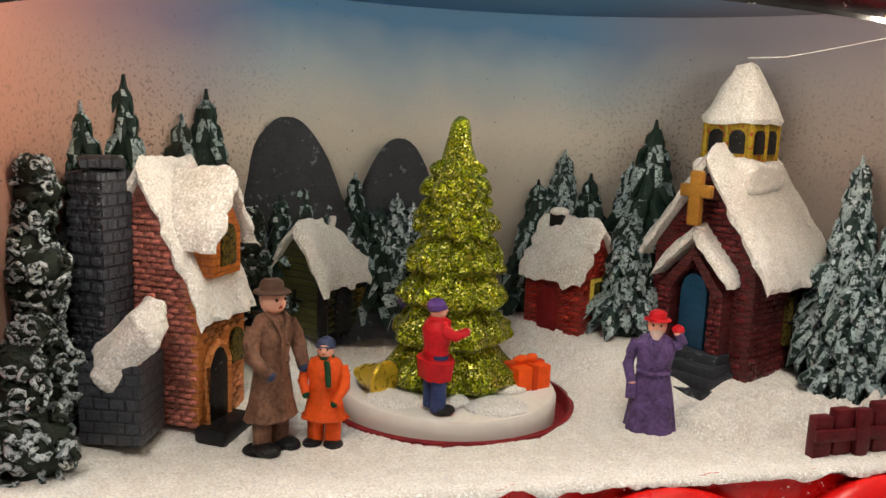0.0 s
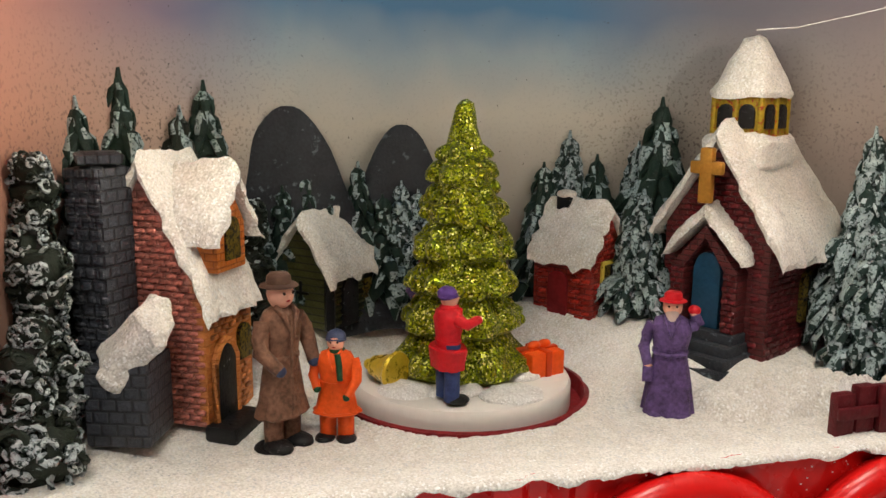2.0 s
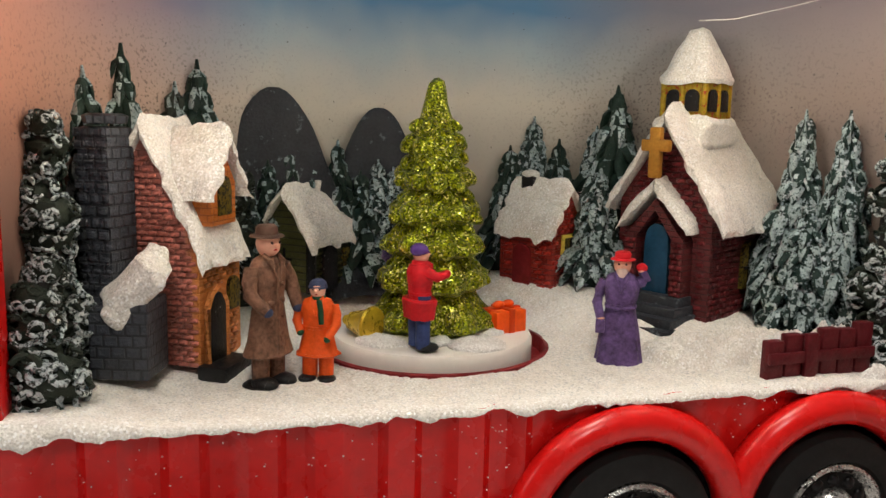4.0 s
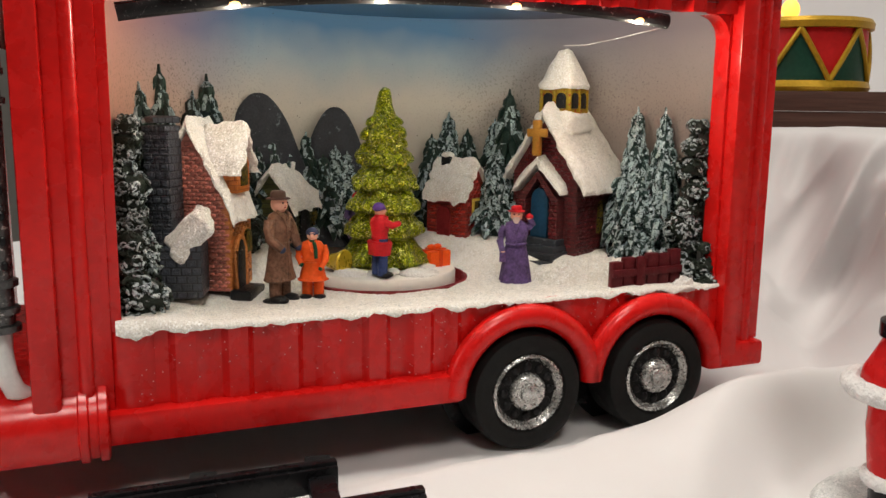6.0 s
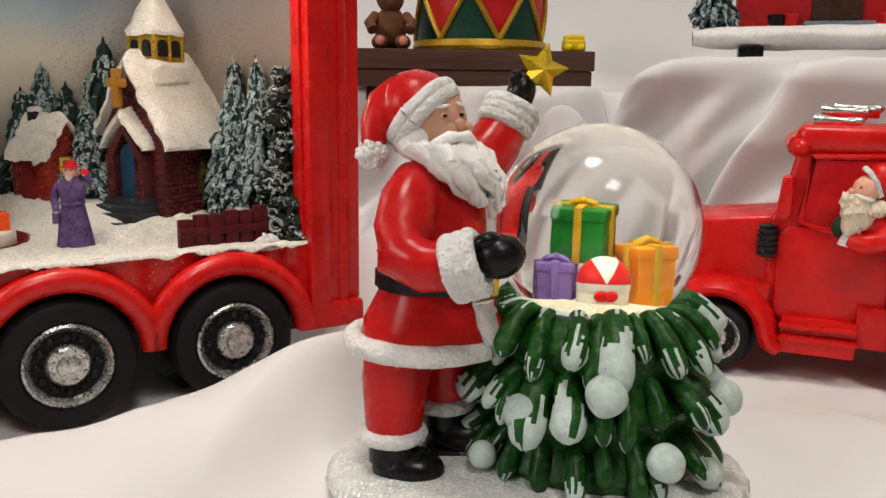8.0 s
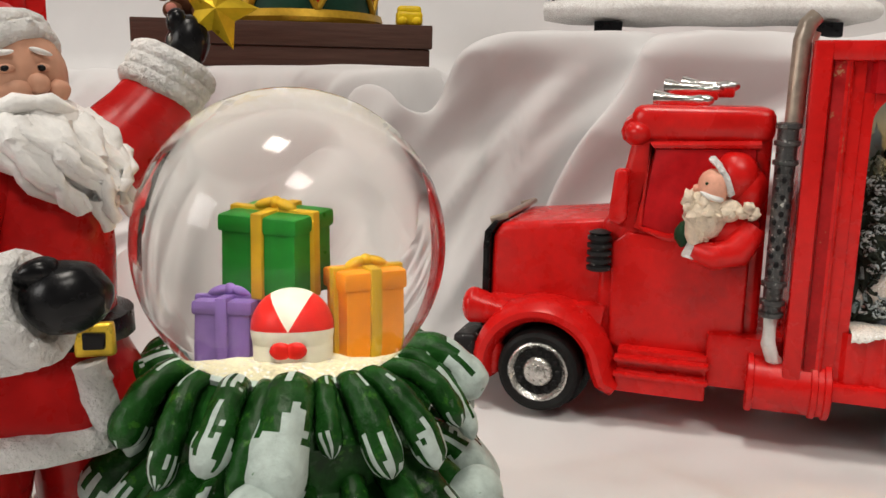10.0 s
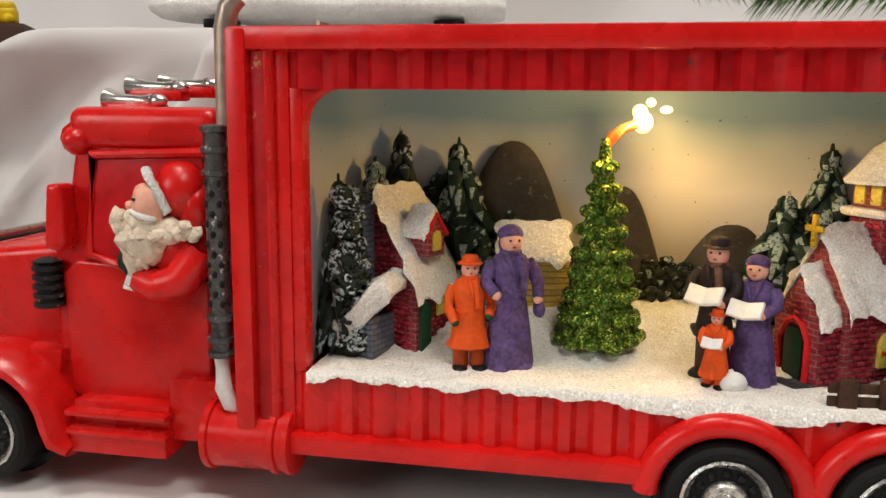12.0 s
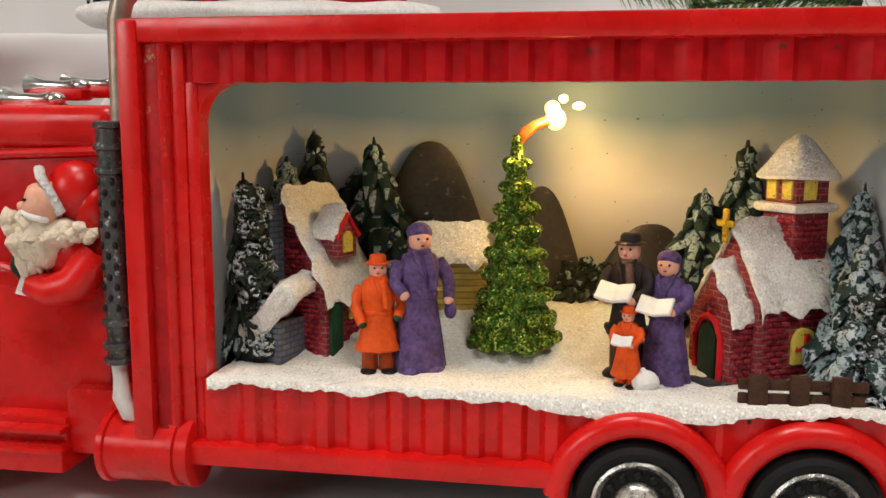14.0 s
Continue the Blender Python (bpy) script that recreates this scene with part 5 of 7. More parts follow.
for bx0 in (-0.046, 0.008):
    part("belfry_window", arch_panel(bx0, bx0 + 0.038, 0.515, 0.57, -0.126, -0.118), SHOE, k1)
    part("belfry_window", arch_panel(bx0, bx0 + 0.038, 0.515, 0.57, -0.066, -0.058), SHOE, k1, xf=pose(-0.0, -0.06, 0, 0, 0, 90))
part("belfry_foot", Form().box(-0.082, 0.082, -0.14, 0.02, 0.42, 0.503, 0.028, seg=4).finer(1).roughen(0.014, 24), SNOW, k1, "snow piled round the belfry")
for bx0, by0 in ((-0.058, -0.118), (0.058, -0.118), (0.058, -0.002), (-0.001, -0.121), (0.061, -0.06)):
    part("belfry_post", Form().rod((bx0, by0, 0.47), (bx0, by0, 0.59), 0.008, seg=8), OCHRE, k1)
cap = Form().lathe([(0.06, 0.59), (0.084, 0.584), (0.088, 0.596), (0.072, 0.626), (0.05, 0.666), (0.034, 0.7), (0.022, 0.717), (0.008, 0.723)], pose(0, -0.06, 0, 0, 0, 45), 0, 24, lambda a, z: 1 + 0.1 * math.cos(4 * a))
part("belfry_roof", cap.roughen(0.009, 28), SNOW, k1, "pointed snowy belfry roof")
part("window", arch_panel(-0.055, 0.0, 0.07, 0.19, -0.01, 0.01), DARK_WIN, k1, "yellow-green lattice window", xf=pose(0.135, 0.03, 0, 0, 0, 90))
part("window_bars", lattice(-0.05, -0.005, 0.07, 0.18, -0.012), SHOE, k1, xf=pose(0.135, 0.03, 0, 0, 0, 90))

# trees
curly_tree("pine_tree", "dark curly pine with white frosted rings", in1(-1.08, 0.12, 0.45), 0.27, 0.08, 3, PINE_FROST, 3)
curly_tree("pine_tree", "dark curly pine with white frosted rings", in1(-1.09, 0.24, 0.46), 0.53, 0.078, 6, PINE_FROST, 4)
pine("pine_tree", "slim dark pine with frosted tip", in1(-1.045, 0.42, 0.55), 0.52, 0.085, 9, 9, PINE, 11)
pine("pine_tree", "slim dark pine with frosted tip", in1(-0.985, 0.52, 0.55), 0.575, 0.095, 9, 9, PINE, 12)
pine("pine_tree", "dark pine behind the tall cottage", in1(-0.88, 0.62, 0.55), 0.5, 0.1, 8, 9, PINE_DULL, 13)
pine("pine_tree", "slim dark pine with frosted tip", in1(-0.83, 0.66, 0.55), 0.555, 0.09, 9, 9, PINE, 14)
curly_tree("pine_tree", "dark curly bush beside the tall cottage", in1(-0.745, 0.6, 0.5), 0.34, 0.08, 4, PINE_DULL, 15)
for i, (u, v, hh) in enumerate(((-0.665, 0.73, 0.33), (-0.61, 0.745, 0.36), (-0.55, 0.76, 0.33), (-0.48, 0.79, 0.38), (-0.42, 0.78, 0.3), (-0.37, 0.8, 0.33), (-0.33, 0.79, 0.31), (-0.28, 0.82, 0.28), (-0.72, 0.72, 0.3))):
    pine("pine_tree", "small dusky pine at the foot of the mountains", in1(u, v, 0.54), hh, 0.055, 7, 7, PINE_FROST if i > 4 else PINE, 20 + i)
for i, (u, v, hh, rr) in enumerate(((0.02, 0.84, 0.38, 0.075), (0.09, 0.84, 0.46, 0.09), (0.16, 0.82, 0.4, 0.08), (0.235, 0.73, 0.44, 0.09), (0.27, 0.68, 0.55, 0.11), (0.2, 0.62, 0.33, 0.08))):
    pine("pine_tree", "broad frosted pine between the houses", in1(u, v, 0.53), hh, rr, 9, 10, PINE_FROST if i % 2 else PINE, 40 + i)
pine("pine_tree", "tall frosted pine beside the church", in1(0.61, 0.345, 0.49), 0.53, 0.08, 10, 10, PINE_FROST, 51)
pine("pine_tree", "tall frosted pine beside the church", in1(0.652, 0.24, 0.47), 0.55, 0.07, 11, 11, PINE_FROST, 52)
pine("pine_tree", "low frosted pine beside the church", in1(0.575, 0.26, 0.48), 0.33, 0.07, 8, 10, PINE_FROST, 53)
curly_tree("pine_tree", "dark topiary tree of round frosted clumps", in1(0.678, 0.12, 0.44), 0.55, 0.075, 4, PINE_FROST, 54)
curly_tree("pine_tree", "small dark bush at the end of the fence", in1(0.685, 0.055, 0.43), 0.14, 0.06, 1, PINE_DULL, 55)

# fence, snow heaps
f1 = thing("fence", "low maroon plank fence standing in the snow", "model fence", *in1(0.47, 0.06, 0.435)[:3], in1(0, 0, 0, 4)[3])
for i in range(6):
    part("plank", Form().box(-0.14 + 0.047 * i, -0.097 + 0.047 * i, -0.012, 0.012, 0, 0.1 + 0.008 * (i % 2) + 0.004 * i, 0.006), MAROON, f1)
part("rail", Form().box(-0.14, 0.14, -0.02, -0.01, 0.05, 0.075, 0.004), MAROON, f1)
part("post", Form().box(-0.05, -0.02, -0.024, -0.01, 0, 0.115, 0.005), MAROON, f1)
heap("snow_heap", "glittering snow heaped before the church", in1(0.27, 0.21, 0.455), 0.15, 0.09, 0.1, 1)
heap("snow_heap", "glittering snow heaped before the church", in1(0.4, 0.22, 0.46), 0.13, 0.09, 0.11, 2)
heap("snow_heap", "white snow heaped behind the fence", in1(0.47, 0.15, 0.46), 0.08, 0.05, 0.12, 3, PLASTER_SNOW)
heap("snow_heap", "white snow heaped behind the fence", in1(0.56, 0.13, 0.47), 0.06, 0.05, 0.13, 4, PLASTER_SNOW)
heap("snow_heap", "white snow along the foot of the fence", in1(0.47, 0.01, 0.437), 0.11, 0.02, 0.03, 5, PLASTER_SNOW)
heap("snow_heap", "white snow along the foot of the fence", in1(0.59, 0.015, 0.437), 0.05, 0.02, 0.07, 6, PLASTER_SNOW)
heap("snow_heap", "snow heaped by the tall cottage", in1(-1.02, 0.09, 0.44), 0.09, 0.05, 0.05, 7)

# turntable with the glitter tree
TT = in1(-0.3, 0.44, 0.0)
pit = Form()
pit.lathe([(0.22, 0.42), (0.274, 0.42), (0.278, 0.46), (0.268, 0.462), (0.262, 0.432), (0.22, 0.432)], None, 0, 64)
single("turntable_pit", pit, PIT, "dark red recess round the turntable", "pit", TT[0], TT[1], 0, TT[3])
tt = thing("turntable", "round cream turntable with patches of white snow", "turntable", TT[0], TT[1], 0, TT[3])
part("disc", Form().lathe([(0.02, 0.425), (0.236, 0.425), (0.238, 0.43), (0.238, 0.478), (0.233, 0.487), (0.05, 0.489)], None, 0, 72), PLATFORM, tt)
for a, rr, sx, sy in ((-68, 0.165, 0.07, 0.06), (15, 0.16, 0.06, 0.05), (215, 0.165, 0.06, 0.05), (120, 0.16, 0.07, 0.06), (-20, 0.12, 0.05, 0.05), (0, 0.0, 0.12, 0.12), (-110, 0.13, 0.06, 0.05)):
    patch = Form().ball((rr * math.cos(radians(a)), rr * math.sin(radians(a)), 0.487), (sx, sy, 0.018), seg=18, rough=0.012, scale=26)
    part("snow_patch", patch, PLASTER_SNOW, tt, "patch of white snow")

gt = thing("glitter_tree", "gold-green glitter fir with rounded tiers on the turntable", "model tree", TT[0], TT[1], 0.485, TT[3])
rng = random.Random(8)
tiers = ((0.136, 0.035, 0.1), (0.126, 0.13, 0.18), (0.112, 0.21, 0.255), (0.1, 0.285, 0.325), (0.082, 0.365, 0.395), (0.062, 0.438, 0.47))
tree = Form()


def tier_wave(ph):
    return lambda a, z: 1 + 0.07 * math.sin(9 * a + ph) + 0.04 * math.sin(5 * a + 2 * ph)


for n, (r, z0, z1) in enumerate(tiers):
    tree.lathe([(r * 0.35, z0 - 0.01), (r * 0.85, z0 - 0.025), (r, z0 - 0.012), (r * 1.0, z0 + 0.012), (r * 0.86, (z0 + z1) / 2), (r * 0.62, z1 + 0.02), (r * 0.4, z1 + 0.05)], None, 0, 60, tier_wave(n * 1.3))
    m = 13 - n
    for j in range(m):
        a = 2 * math.pi * (j + 0.4 * n) / m + rng.uniform(-0.15, 0.15)
        k = rng.uniform(0.7, 1.15)
        tree.ball((r * 0.9 * math.cos(a), r * 0.9 * math.sin(a), z0 + rng.uniform(-0.014, 0.016)), (0.027 * k, 0.02 * k, 0.017 * k), 0, (0, 30, math.degrees(a)), seg=12)
        b = a + rng.uniform(0.1, 0.4)
        tree.ball((r * 0.74 * math.cos(b), r * 0.74 * math.sin(b), z0 + 0.035 + rng.uniform(-0.01, 0.012)), (0.022 * k, 0.016 * k, 0.015 * k), 0, (0, 30, math.degrees(b)), seg=10)
tree.lathe([(0.045, 0.44), (0.042, 0.49), (0.03, 0.53), (0.022, 0.56), (0.017, 0.58), (0.006, 0.59)], None, 0, 28)
part("crown", tree.roughen(0.006, 24), GLIT_GOLD, gt)
part("trunk", Form().rod((0, 0, -0.0), (0, 0, 0.05), 0.04, seg=12), BARK, gt)


def on_table(a, r, z, face):
    q = radians(T1[2] + a)
    return (TT[0] + r * math.cos(q), TT[1] + r * math.sin(q), z, T1[2] + face)


figurine("child_figurine", "child figurine in red jacket and blue trousers", on_table(-112, 0.185, 0.49, 105), 0.235, COAT_RED, BLUE, paint("violet_cap_paint", (0.09, 0.04, 0.2), 0.5, 0.3, 1200, 260, 0.4, 0.0003), "cap", 0.46, 1.2, ((0.16, -0.2, 0.72), (0.16, -0.2, 0.66)), COAT_RED, glove=SKIN)
figurine("child_figurine", "child figurine in purple jacket and red cap", on_table(104, 0.17, 0.49, 0), 0.235, PURPLE, GREEN, COAT_RED, "cap", 0.4, 1.1, ((0.16, -0.2, 0.6), (0.18, -0.12, 0.5)), COAT_RED, glove=SKIN)
gift = thing("gift_parcel", "orange gift parcel with a bow on the turntable", "gift", *on_table(-10, 0.17, 0.485, 20))
part("box", Form().box(-0.045, 0.045, -0.035, 0.035, 0, 0.055, 0.005), GIFT_ORANGE, gift)
part("ribbon", Form().box(-0.048, 0.048, -0.008, 0.008, 0.0, 0.058, 0.002).box(-0.008, 0.008, -0.038, 0.038, 0.0, 0.0585, 0.002), paint("dark_orange_ribbon_paint", (0.6, 0.05, 0.006), 0.4, 0.2, 900, 200, 0.3, 0.0002), gift)
part("bow", Form().ball((-0.014, 0, 0.065), (0.018, 0.01, 0.01), seg=10).ball((0.014, 0, 0.065), (0.018, 0.01, 0.01), seg=10), GIFT_ORANGE, gift)
bell_t = thing("gold_bell", "gold bell lying on the turntable", "bell", *on_table(194, 0.175, 0.52, 130))
part("body", Form().lathe([(0.04, 0.0), (0.043, 0.006), (0.034, 0.02), (0.027, 0.045), (0.022, 0.065), (0.008, 0.075)], pose(-0.03, 0, 0, 0, 90, 0), 0, 24), GOLD, bell_t)
part("handle", Form().ball((0.05, 0, 0.0), 0.012, seg=10), GOLD, bell_t)

# figures in the snow


def man_extra(f, h, mats):
    for i in range(4):
        f.ball((0.02 * h, -0.115 * h, (0.35 + 0.1 * i) * h), 0.012 * h, 0, seg=8)
    f.tube([(0, -0.095 * h, 0.78 * h), (-0.02 * h, -0.118 * h, 0.5 * h), (-0.02 * h, -0.122 * h, 0.22 * h)], 0.008 * h, 0, 6)
    f.ball((0, 0.01 * h, 0.012 * h), (0.17 * h, 0.14 * h, 0.02 * h), 3, seg=16)


figurine("man_figurine", "man figurine in long brown coat and brown hat", in1(-0.69, 0.215, 0.447, 38), 0.325, BROWN_COAT, BROWN_COAT, paint("brown_hat_paint", (0.09, 0.05, 0.035), 0.5, 0.3, 1200, 260, 0.4, 0.0003), "brim", 0.2, 1.0, ((0.12, -0.14, 0.5), (0.17, -0.08, 0.48)), None, glove=CAP_BLUE, extra=man_extra, beard=None)
figurine("child_figurine", "child figurine in orange coat and green scarf", in1(-0.59, 0.225, 0.447, -18), 0.215, ORANGE, ORANGE, CAP_BLUE, "cap", 0.26, 1.3, ((0.14, -0.12, 0.5), (0.12, -0.16, 0.45)), GREEN, glove=GREEN)


def wave_extra(f, h, mats):
    f.ball((0.16 * h, -0.02 * h, 0.87 * h), (0.05 * h, 0.05 * h, 0.04 * h), 4, seg=10)
    f.box(-0.2 * h, -0.12 * h, -0.12 * h, -0.04 * h, 0.3 * h, 0.42 * h, 0.01 * h)
    f.tube([(-0.12 * h, -0.08 * h, 0.53 * h), (0, -0.13 * h, 0.52 * h), (0.12 * h, -0.08 * h, 0.53 * h)], 0.016 * h, 0, 8)
    f.ball((0, -0.055 * h, 0.8 * h), (0.045 * h, 0.04 * h, 0.06 * h), 8, seg=10)


figurine("woman_figurine", "woman figurine in long purple robe with raised arm", in1(0.075, 0.215, 0.447, -28), 0.258, PURPLE, PURPLE, COAT_RED, "brim", 0.03, 1.2, ((0.16, -0.08, 0.42), (0.16, -0.03, 0.85)), None, shoe=PURPLE, beard=paint("pale_shawl_paint", (0.6, 0.45, 0.4), 0.5, 0.2, 1200, 260, 0.4, 0.0003), extra=wave_extra)

# ---------------------------------------------------------------- village in the small truck


def floor2(x, y):
    return 0.308 + 0.1 * step01(y, 0.12, 0.4)


def snow2(p, q):
    x = 0.742 + 1.25 * p
    y = 0.002 + 0.46 * q**0.85
    z = floor2(x, y) + 0.005 * noise.noise(Vector((x * 16, y * 16, 0))) + 0.002 * noise.noise(Vector((x * 80, y * 80, 2)))
    if q == 0:
        y = -0.011
        z = 0.296 - 0.014 * noise.noise(Vector((x * 14, 9, 0))) - 0.007 * noise.noise(Vector((x * 70, 3, 0))) - 0.002
        z -= 0.03 * bell(x, 1.55, 0.18)
    elif q < 0.1:
        y = -0.011 if q < 0.018 else y
    return Vector((x, y, z))


single("snow_ground", Form().sheet(150, 60, snow2), SNOW, "coarse glittering snow ground inside the small truck", "snow", 0, 0, 0, 0, sharp=180)
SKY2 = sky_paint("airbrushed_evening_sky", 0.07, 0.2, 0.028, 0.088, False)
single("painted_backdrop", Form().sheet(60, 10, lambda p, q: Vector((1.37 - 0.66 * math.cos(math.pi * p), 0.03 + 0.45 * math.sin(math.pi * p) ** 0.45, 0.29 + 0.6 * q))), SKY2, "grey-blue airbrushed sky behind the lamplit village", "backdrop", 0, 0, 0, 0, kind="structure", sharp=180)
single("niche_roof", Form().sheet(60, 3, lambda p, q: Vector((1.37 - 0.66 * math.cos(math.pi * p), 0.015 + q * (0.015 + 0.45 * math.sin(math.pi * p) ** 0.45), 0.888))), SKY2, "painted roof of the niche", "backdrop", 0, 0, 0, 0, kind="structure", sharp=180)

for x, y, w, d, top in ((1.1, 0.43, 0.2, 0.05, 0.755), (1.355, 0.44, 0.13, 0.04, 0.655), (1.6, 0.43, 0.18, 0.04, 0.575)):
    def hill2(p, q, x=x, w=w, d=d, top=top):
        a = 2 * math.pi * p
        r = 1 - q
        px, py = w * 1.1 * r * math.cos(a), d * r * math.sin(a)
        n = noise.noise(Vector((px * 12 + x * 7, py * 12, q * 2)))
        return Vector((px + 0.01 * n * r, py + 0.01 * n * r, 0.36 + (top - 0.36) * math.exp(-((1.5 * r) ** 2.4)) + 0.014 * n * r))

    single("mountain", Form().sheet(36, 18, hill2), OLIVE_ROCK, "smooth dark brown moulded mountain", "model mountain", x, y, 0, 0, "mountains", sharp=120)

c2 = house("cottage", "crimson brick cottage with snowy roof and grey chimney", (0.86, 0.27, 0.29, -26), 0.22, 0.14, 0.165, 0.35, BRICK_CRIMSON, 0.018, 0.016)
part("chimney", Form().box(-0.125, -0.008, -0.11, -0.02, 0, 0.335, 0.01), BRICK_GREY, c2, "grey brick chimney")
GREY_BRICK, CRIMSON_BRICK = brick_paint("grey_brick_face", (0.15, 0.17, 0.23)), brick_paint("crimson_brick_face", (0.3, 0.012, 0.028))
faced(c2, pose(-0.0665, -0.11, 0), -0.058, 0.058, 0, 0.33, lambda x, z: abs(x) < 0.056, 0.02, 0.011, GREY_BRICK, 11)
faced(c2, pose(0, -0.07, 0), -0.11, 0.11, 0, 0.35, gable(0.22, 0.165, 0.35, (-0.12, -0.01, 0, 0.4)), 0.021, 0.011, CRIMSON_BRICK, 12)
faced(c2, pose(0.11, 0, 0, 0, 0, 90), -0.07, 0.07, 0, 0.165, flank(0.14, 0.165, (-0.066, -0.02, -0.1, 0.14), (-0.006, 0.046, 0.085, 0.156)), 0.021, 0.011, CRIMSON_BRICK, 13)
s2 = pose(0.11, 0, 0, 0, 0, 90)
part("door", arch_panel(-0.06, -0.025, 0.0, 0.13, -0.008, 0.01), GREEN, c2, "narrow dark green door", xf=s2)
part("window", arch_panel(0.0, 0.04, 0.09, 0.15, -0.006, 0.01), YELLOW_LIT, c2, "yellow arched window", xf=s2)
dm2 = pose(0.068, -0.008, 0.24, 0, 0, 90) @ Matrix.Scale(0.8, 4)
part("dormer", Form().prism([(-0.036, -0.02), (0.036, -0.02), (0.036, 0.045), (0, 0.09), (-0.036, 0.045)], -0.06, 0.03, 0.003), BRICK_CRIMSON, c2, xf=dm2)
part("dormer_roof", Form().tube([(-0.045, -0.06, 0.035), (0, -0.06, 0.092), (0.045, -0.06, 0.035)], 0.008, seg=6), COAT_RED, c2, "red dormer gable", xf=dm2)
part("dormer_snow", roof_slab(Form(), 0.08, 0.07, 0.045, 0.1, 0.012, 0.012, 0, 0.005), SNOW, c2, xf=dm2 @ pose(0, -0.015, 0))
part("dormer_window", arch_panel(-0.018, 0.018, -0.005, 0.05, -0.064, -0.056), YELLOW_LIT, c2, "yellow dormer window", xf=dm2)
lean = thing("lean_to_shed", "small grey lean-to with a snow slab roof", "model shed", 0.815, 0.165, 0.285, -20)
part("wall", Form().prism([(-0.05, 0), (0.05, 0), (0.05, 0.11), (-0.05, 0.08)], -0.045, 0.045, 0.006), BRICK_GREY, lean)
part("roof", Form().box(-0.085, 0.095, -0.06, 0.055, -0.026, 0.026, 0.024, 0, turn=pose(0.014, -0.008, 0.128, 14, -44, 0), seg=4).finer(2).roughen(0.016, 26).roughen(0.006, 70), SNOW, lean, "lump of glittering snow")
y2 = house("cottage", "small yellow log cottage with snowy roof", (1.155, 0.37, 0.385, -80), 0.11, 0.16, 0.115, 0.18, LOGS_YELLOW, 0.008, 0.007)
k2 = house("church", "crimson brick church with snowy roof and belfry", (1.82, 0.235, 0.3, -60), 0.15, 0.2, 0.17, 0.3, BRICK_CRIMSON, 0.014, 0.012)
faced(k2, pose(0.075, 0, 0, 0, 0, 90), -0.1, 0.1, 0, 0.17, flank(0.2, 0.17, (-0.026, 0.042, 0.034, 0.118)), 0.021, 0.0115, CRIMSON_BRICK, 14)
faced(k2, pose(0, -0.15, 0), -0.06, 0.06, 0, 0.21, gable(0.12, 0.13, 0.215, (-0.046, 0.046, -0.1, 0.142)), 0.02, 0.0115, CRIMSON_BRICK, 15)
faced(k2, pose(0.06, -0.12, 0, 0, 0, 90), -0.03, 0.03, 0, 0.13, lambda x, z: abs(x) < 0.028, 0.02, 0.0115, CRIMSON_BRICK, 16)
faced(k2, pose(0.0025, 0, 0), -0.042, 0.042, 0.2, 0.325, lambda x, z: abs(x) < 0.04, 0.02, 0.0115, CRIMSON_BRICK, 17)
faced(k2, pose(0.045, 0.0425, 0, 0, 0, 90), -0.042, 0.042, 0.2, 0.325, lambda x, z: abs(x) < 0.04, 0.02, 0.0115, CRIMSON_BRICK, 18)
part("step", Form().box(-0.075, 0.06, -0.2, -0.14, -0.02, 0.012, 0.006), SLATE, k2, "dark stone step")
part("porch", Form().prism([(-0.06, 0), (0.06, 0), (0.06, 0.13), (0, 0.215), (-0.06, 0.13)], -0.15, -0.09, 0.004), BRICK_CRIMSON, k2)
part("porch_roof", roof_slab(Form(), 0.12, 0.05, 0.135, 0.222, 0.008, 0.011), SNOW, k2, "snow on the porch", xf=pose(0, -0.12, 0))
part("door", arch_panel(-0.024, 0.024, 0.0, 0.115, -0.156, -0.145), paint("bottle_green_door_paint", (0.008, 0.03, 0.014), 0.4, 0.4, 900, 300, 0.4, 0.0003), k2, "dark green arched door")
part("door_arch", Form().tube([(-0.036, -0.152, 0), (-0.036, -0.152, 0.09), (-0.02, -0.152, 0.122), (0, -0.152, 0.132), (0.02, -0.152, 0.122), (0.036, -0.152, 0.09), (0.036, -0.152, 0)], 0.007, seg=6), COAT_RED, k2)
part("cross", Form().box(-0.006, 0.006, -0.128, -0.12, 0.27, 0.335, 0.003).box(-0.024, 0.024, -0.127, -0.121, 0.3, 0.313, 0.003), GOLD, k2, "gold cross")
part("window", arch_panel(0.0, 0.055, 0.04, 0.11, -0.008, 0.01), YELLOW_LIT, k2, "yellow arched window", xf=pose(0.075, -0.02, 0, 0, 0, 90))
part("window_bars", lattice(0.005, 0.05, 0.04, 0.1, -0.01), COAT_RED, k2, xf=pose(0.075, -0.02, 0, 0, 0, 90))
part("tower", Form().box(-0.04, 0.045, 0.0, 0.085, 0.15, 0.345, 0.004), BRICK_CRIMSON, k2)
part("tower_snow", Form().box(-0.055, 0.06, -0.015, 0.1, 0.325, 0.345, 0.01).roughen(0.004, 40), SNOW, k2)
part("belfry", Form().box(-0.038, 0.043, 0.002, 0.083, 0.34, 0.395, 0.003), BRICK_CRIMSON, k2)
for bx0 in (-0.03, 0.01):
    part("belfry_window", Form().box(bx0, bx0 + 0.025, -0.003, 0.004, 0.35, 0.388, 0.002), YELLOW_LIT, k2, "yellow belfry window")
part("belfry_window", Form().box(0.04, 0.047, 0.02, 0.05, 0.35, 0.388, 0.002), YELLOW_LIT, k2, "yellow belfry window")
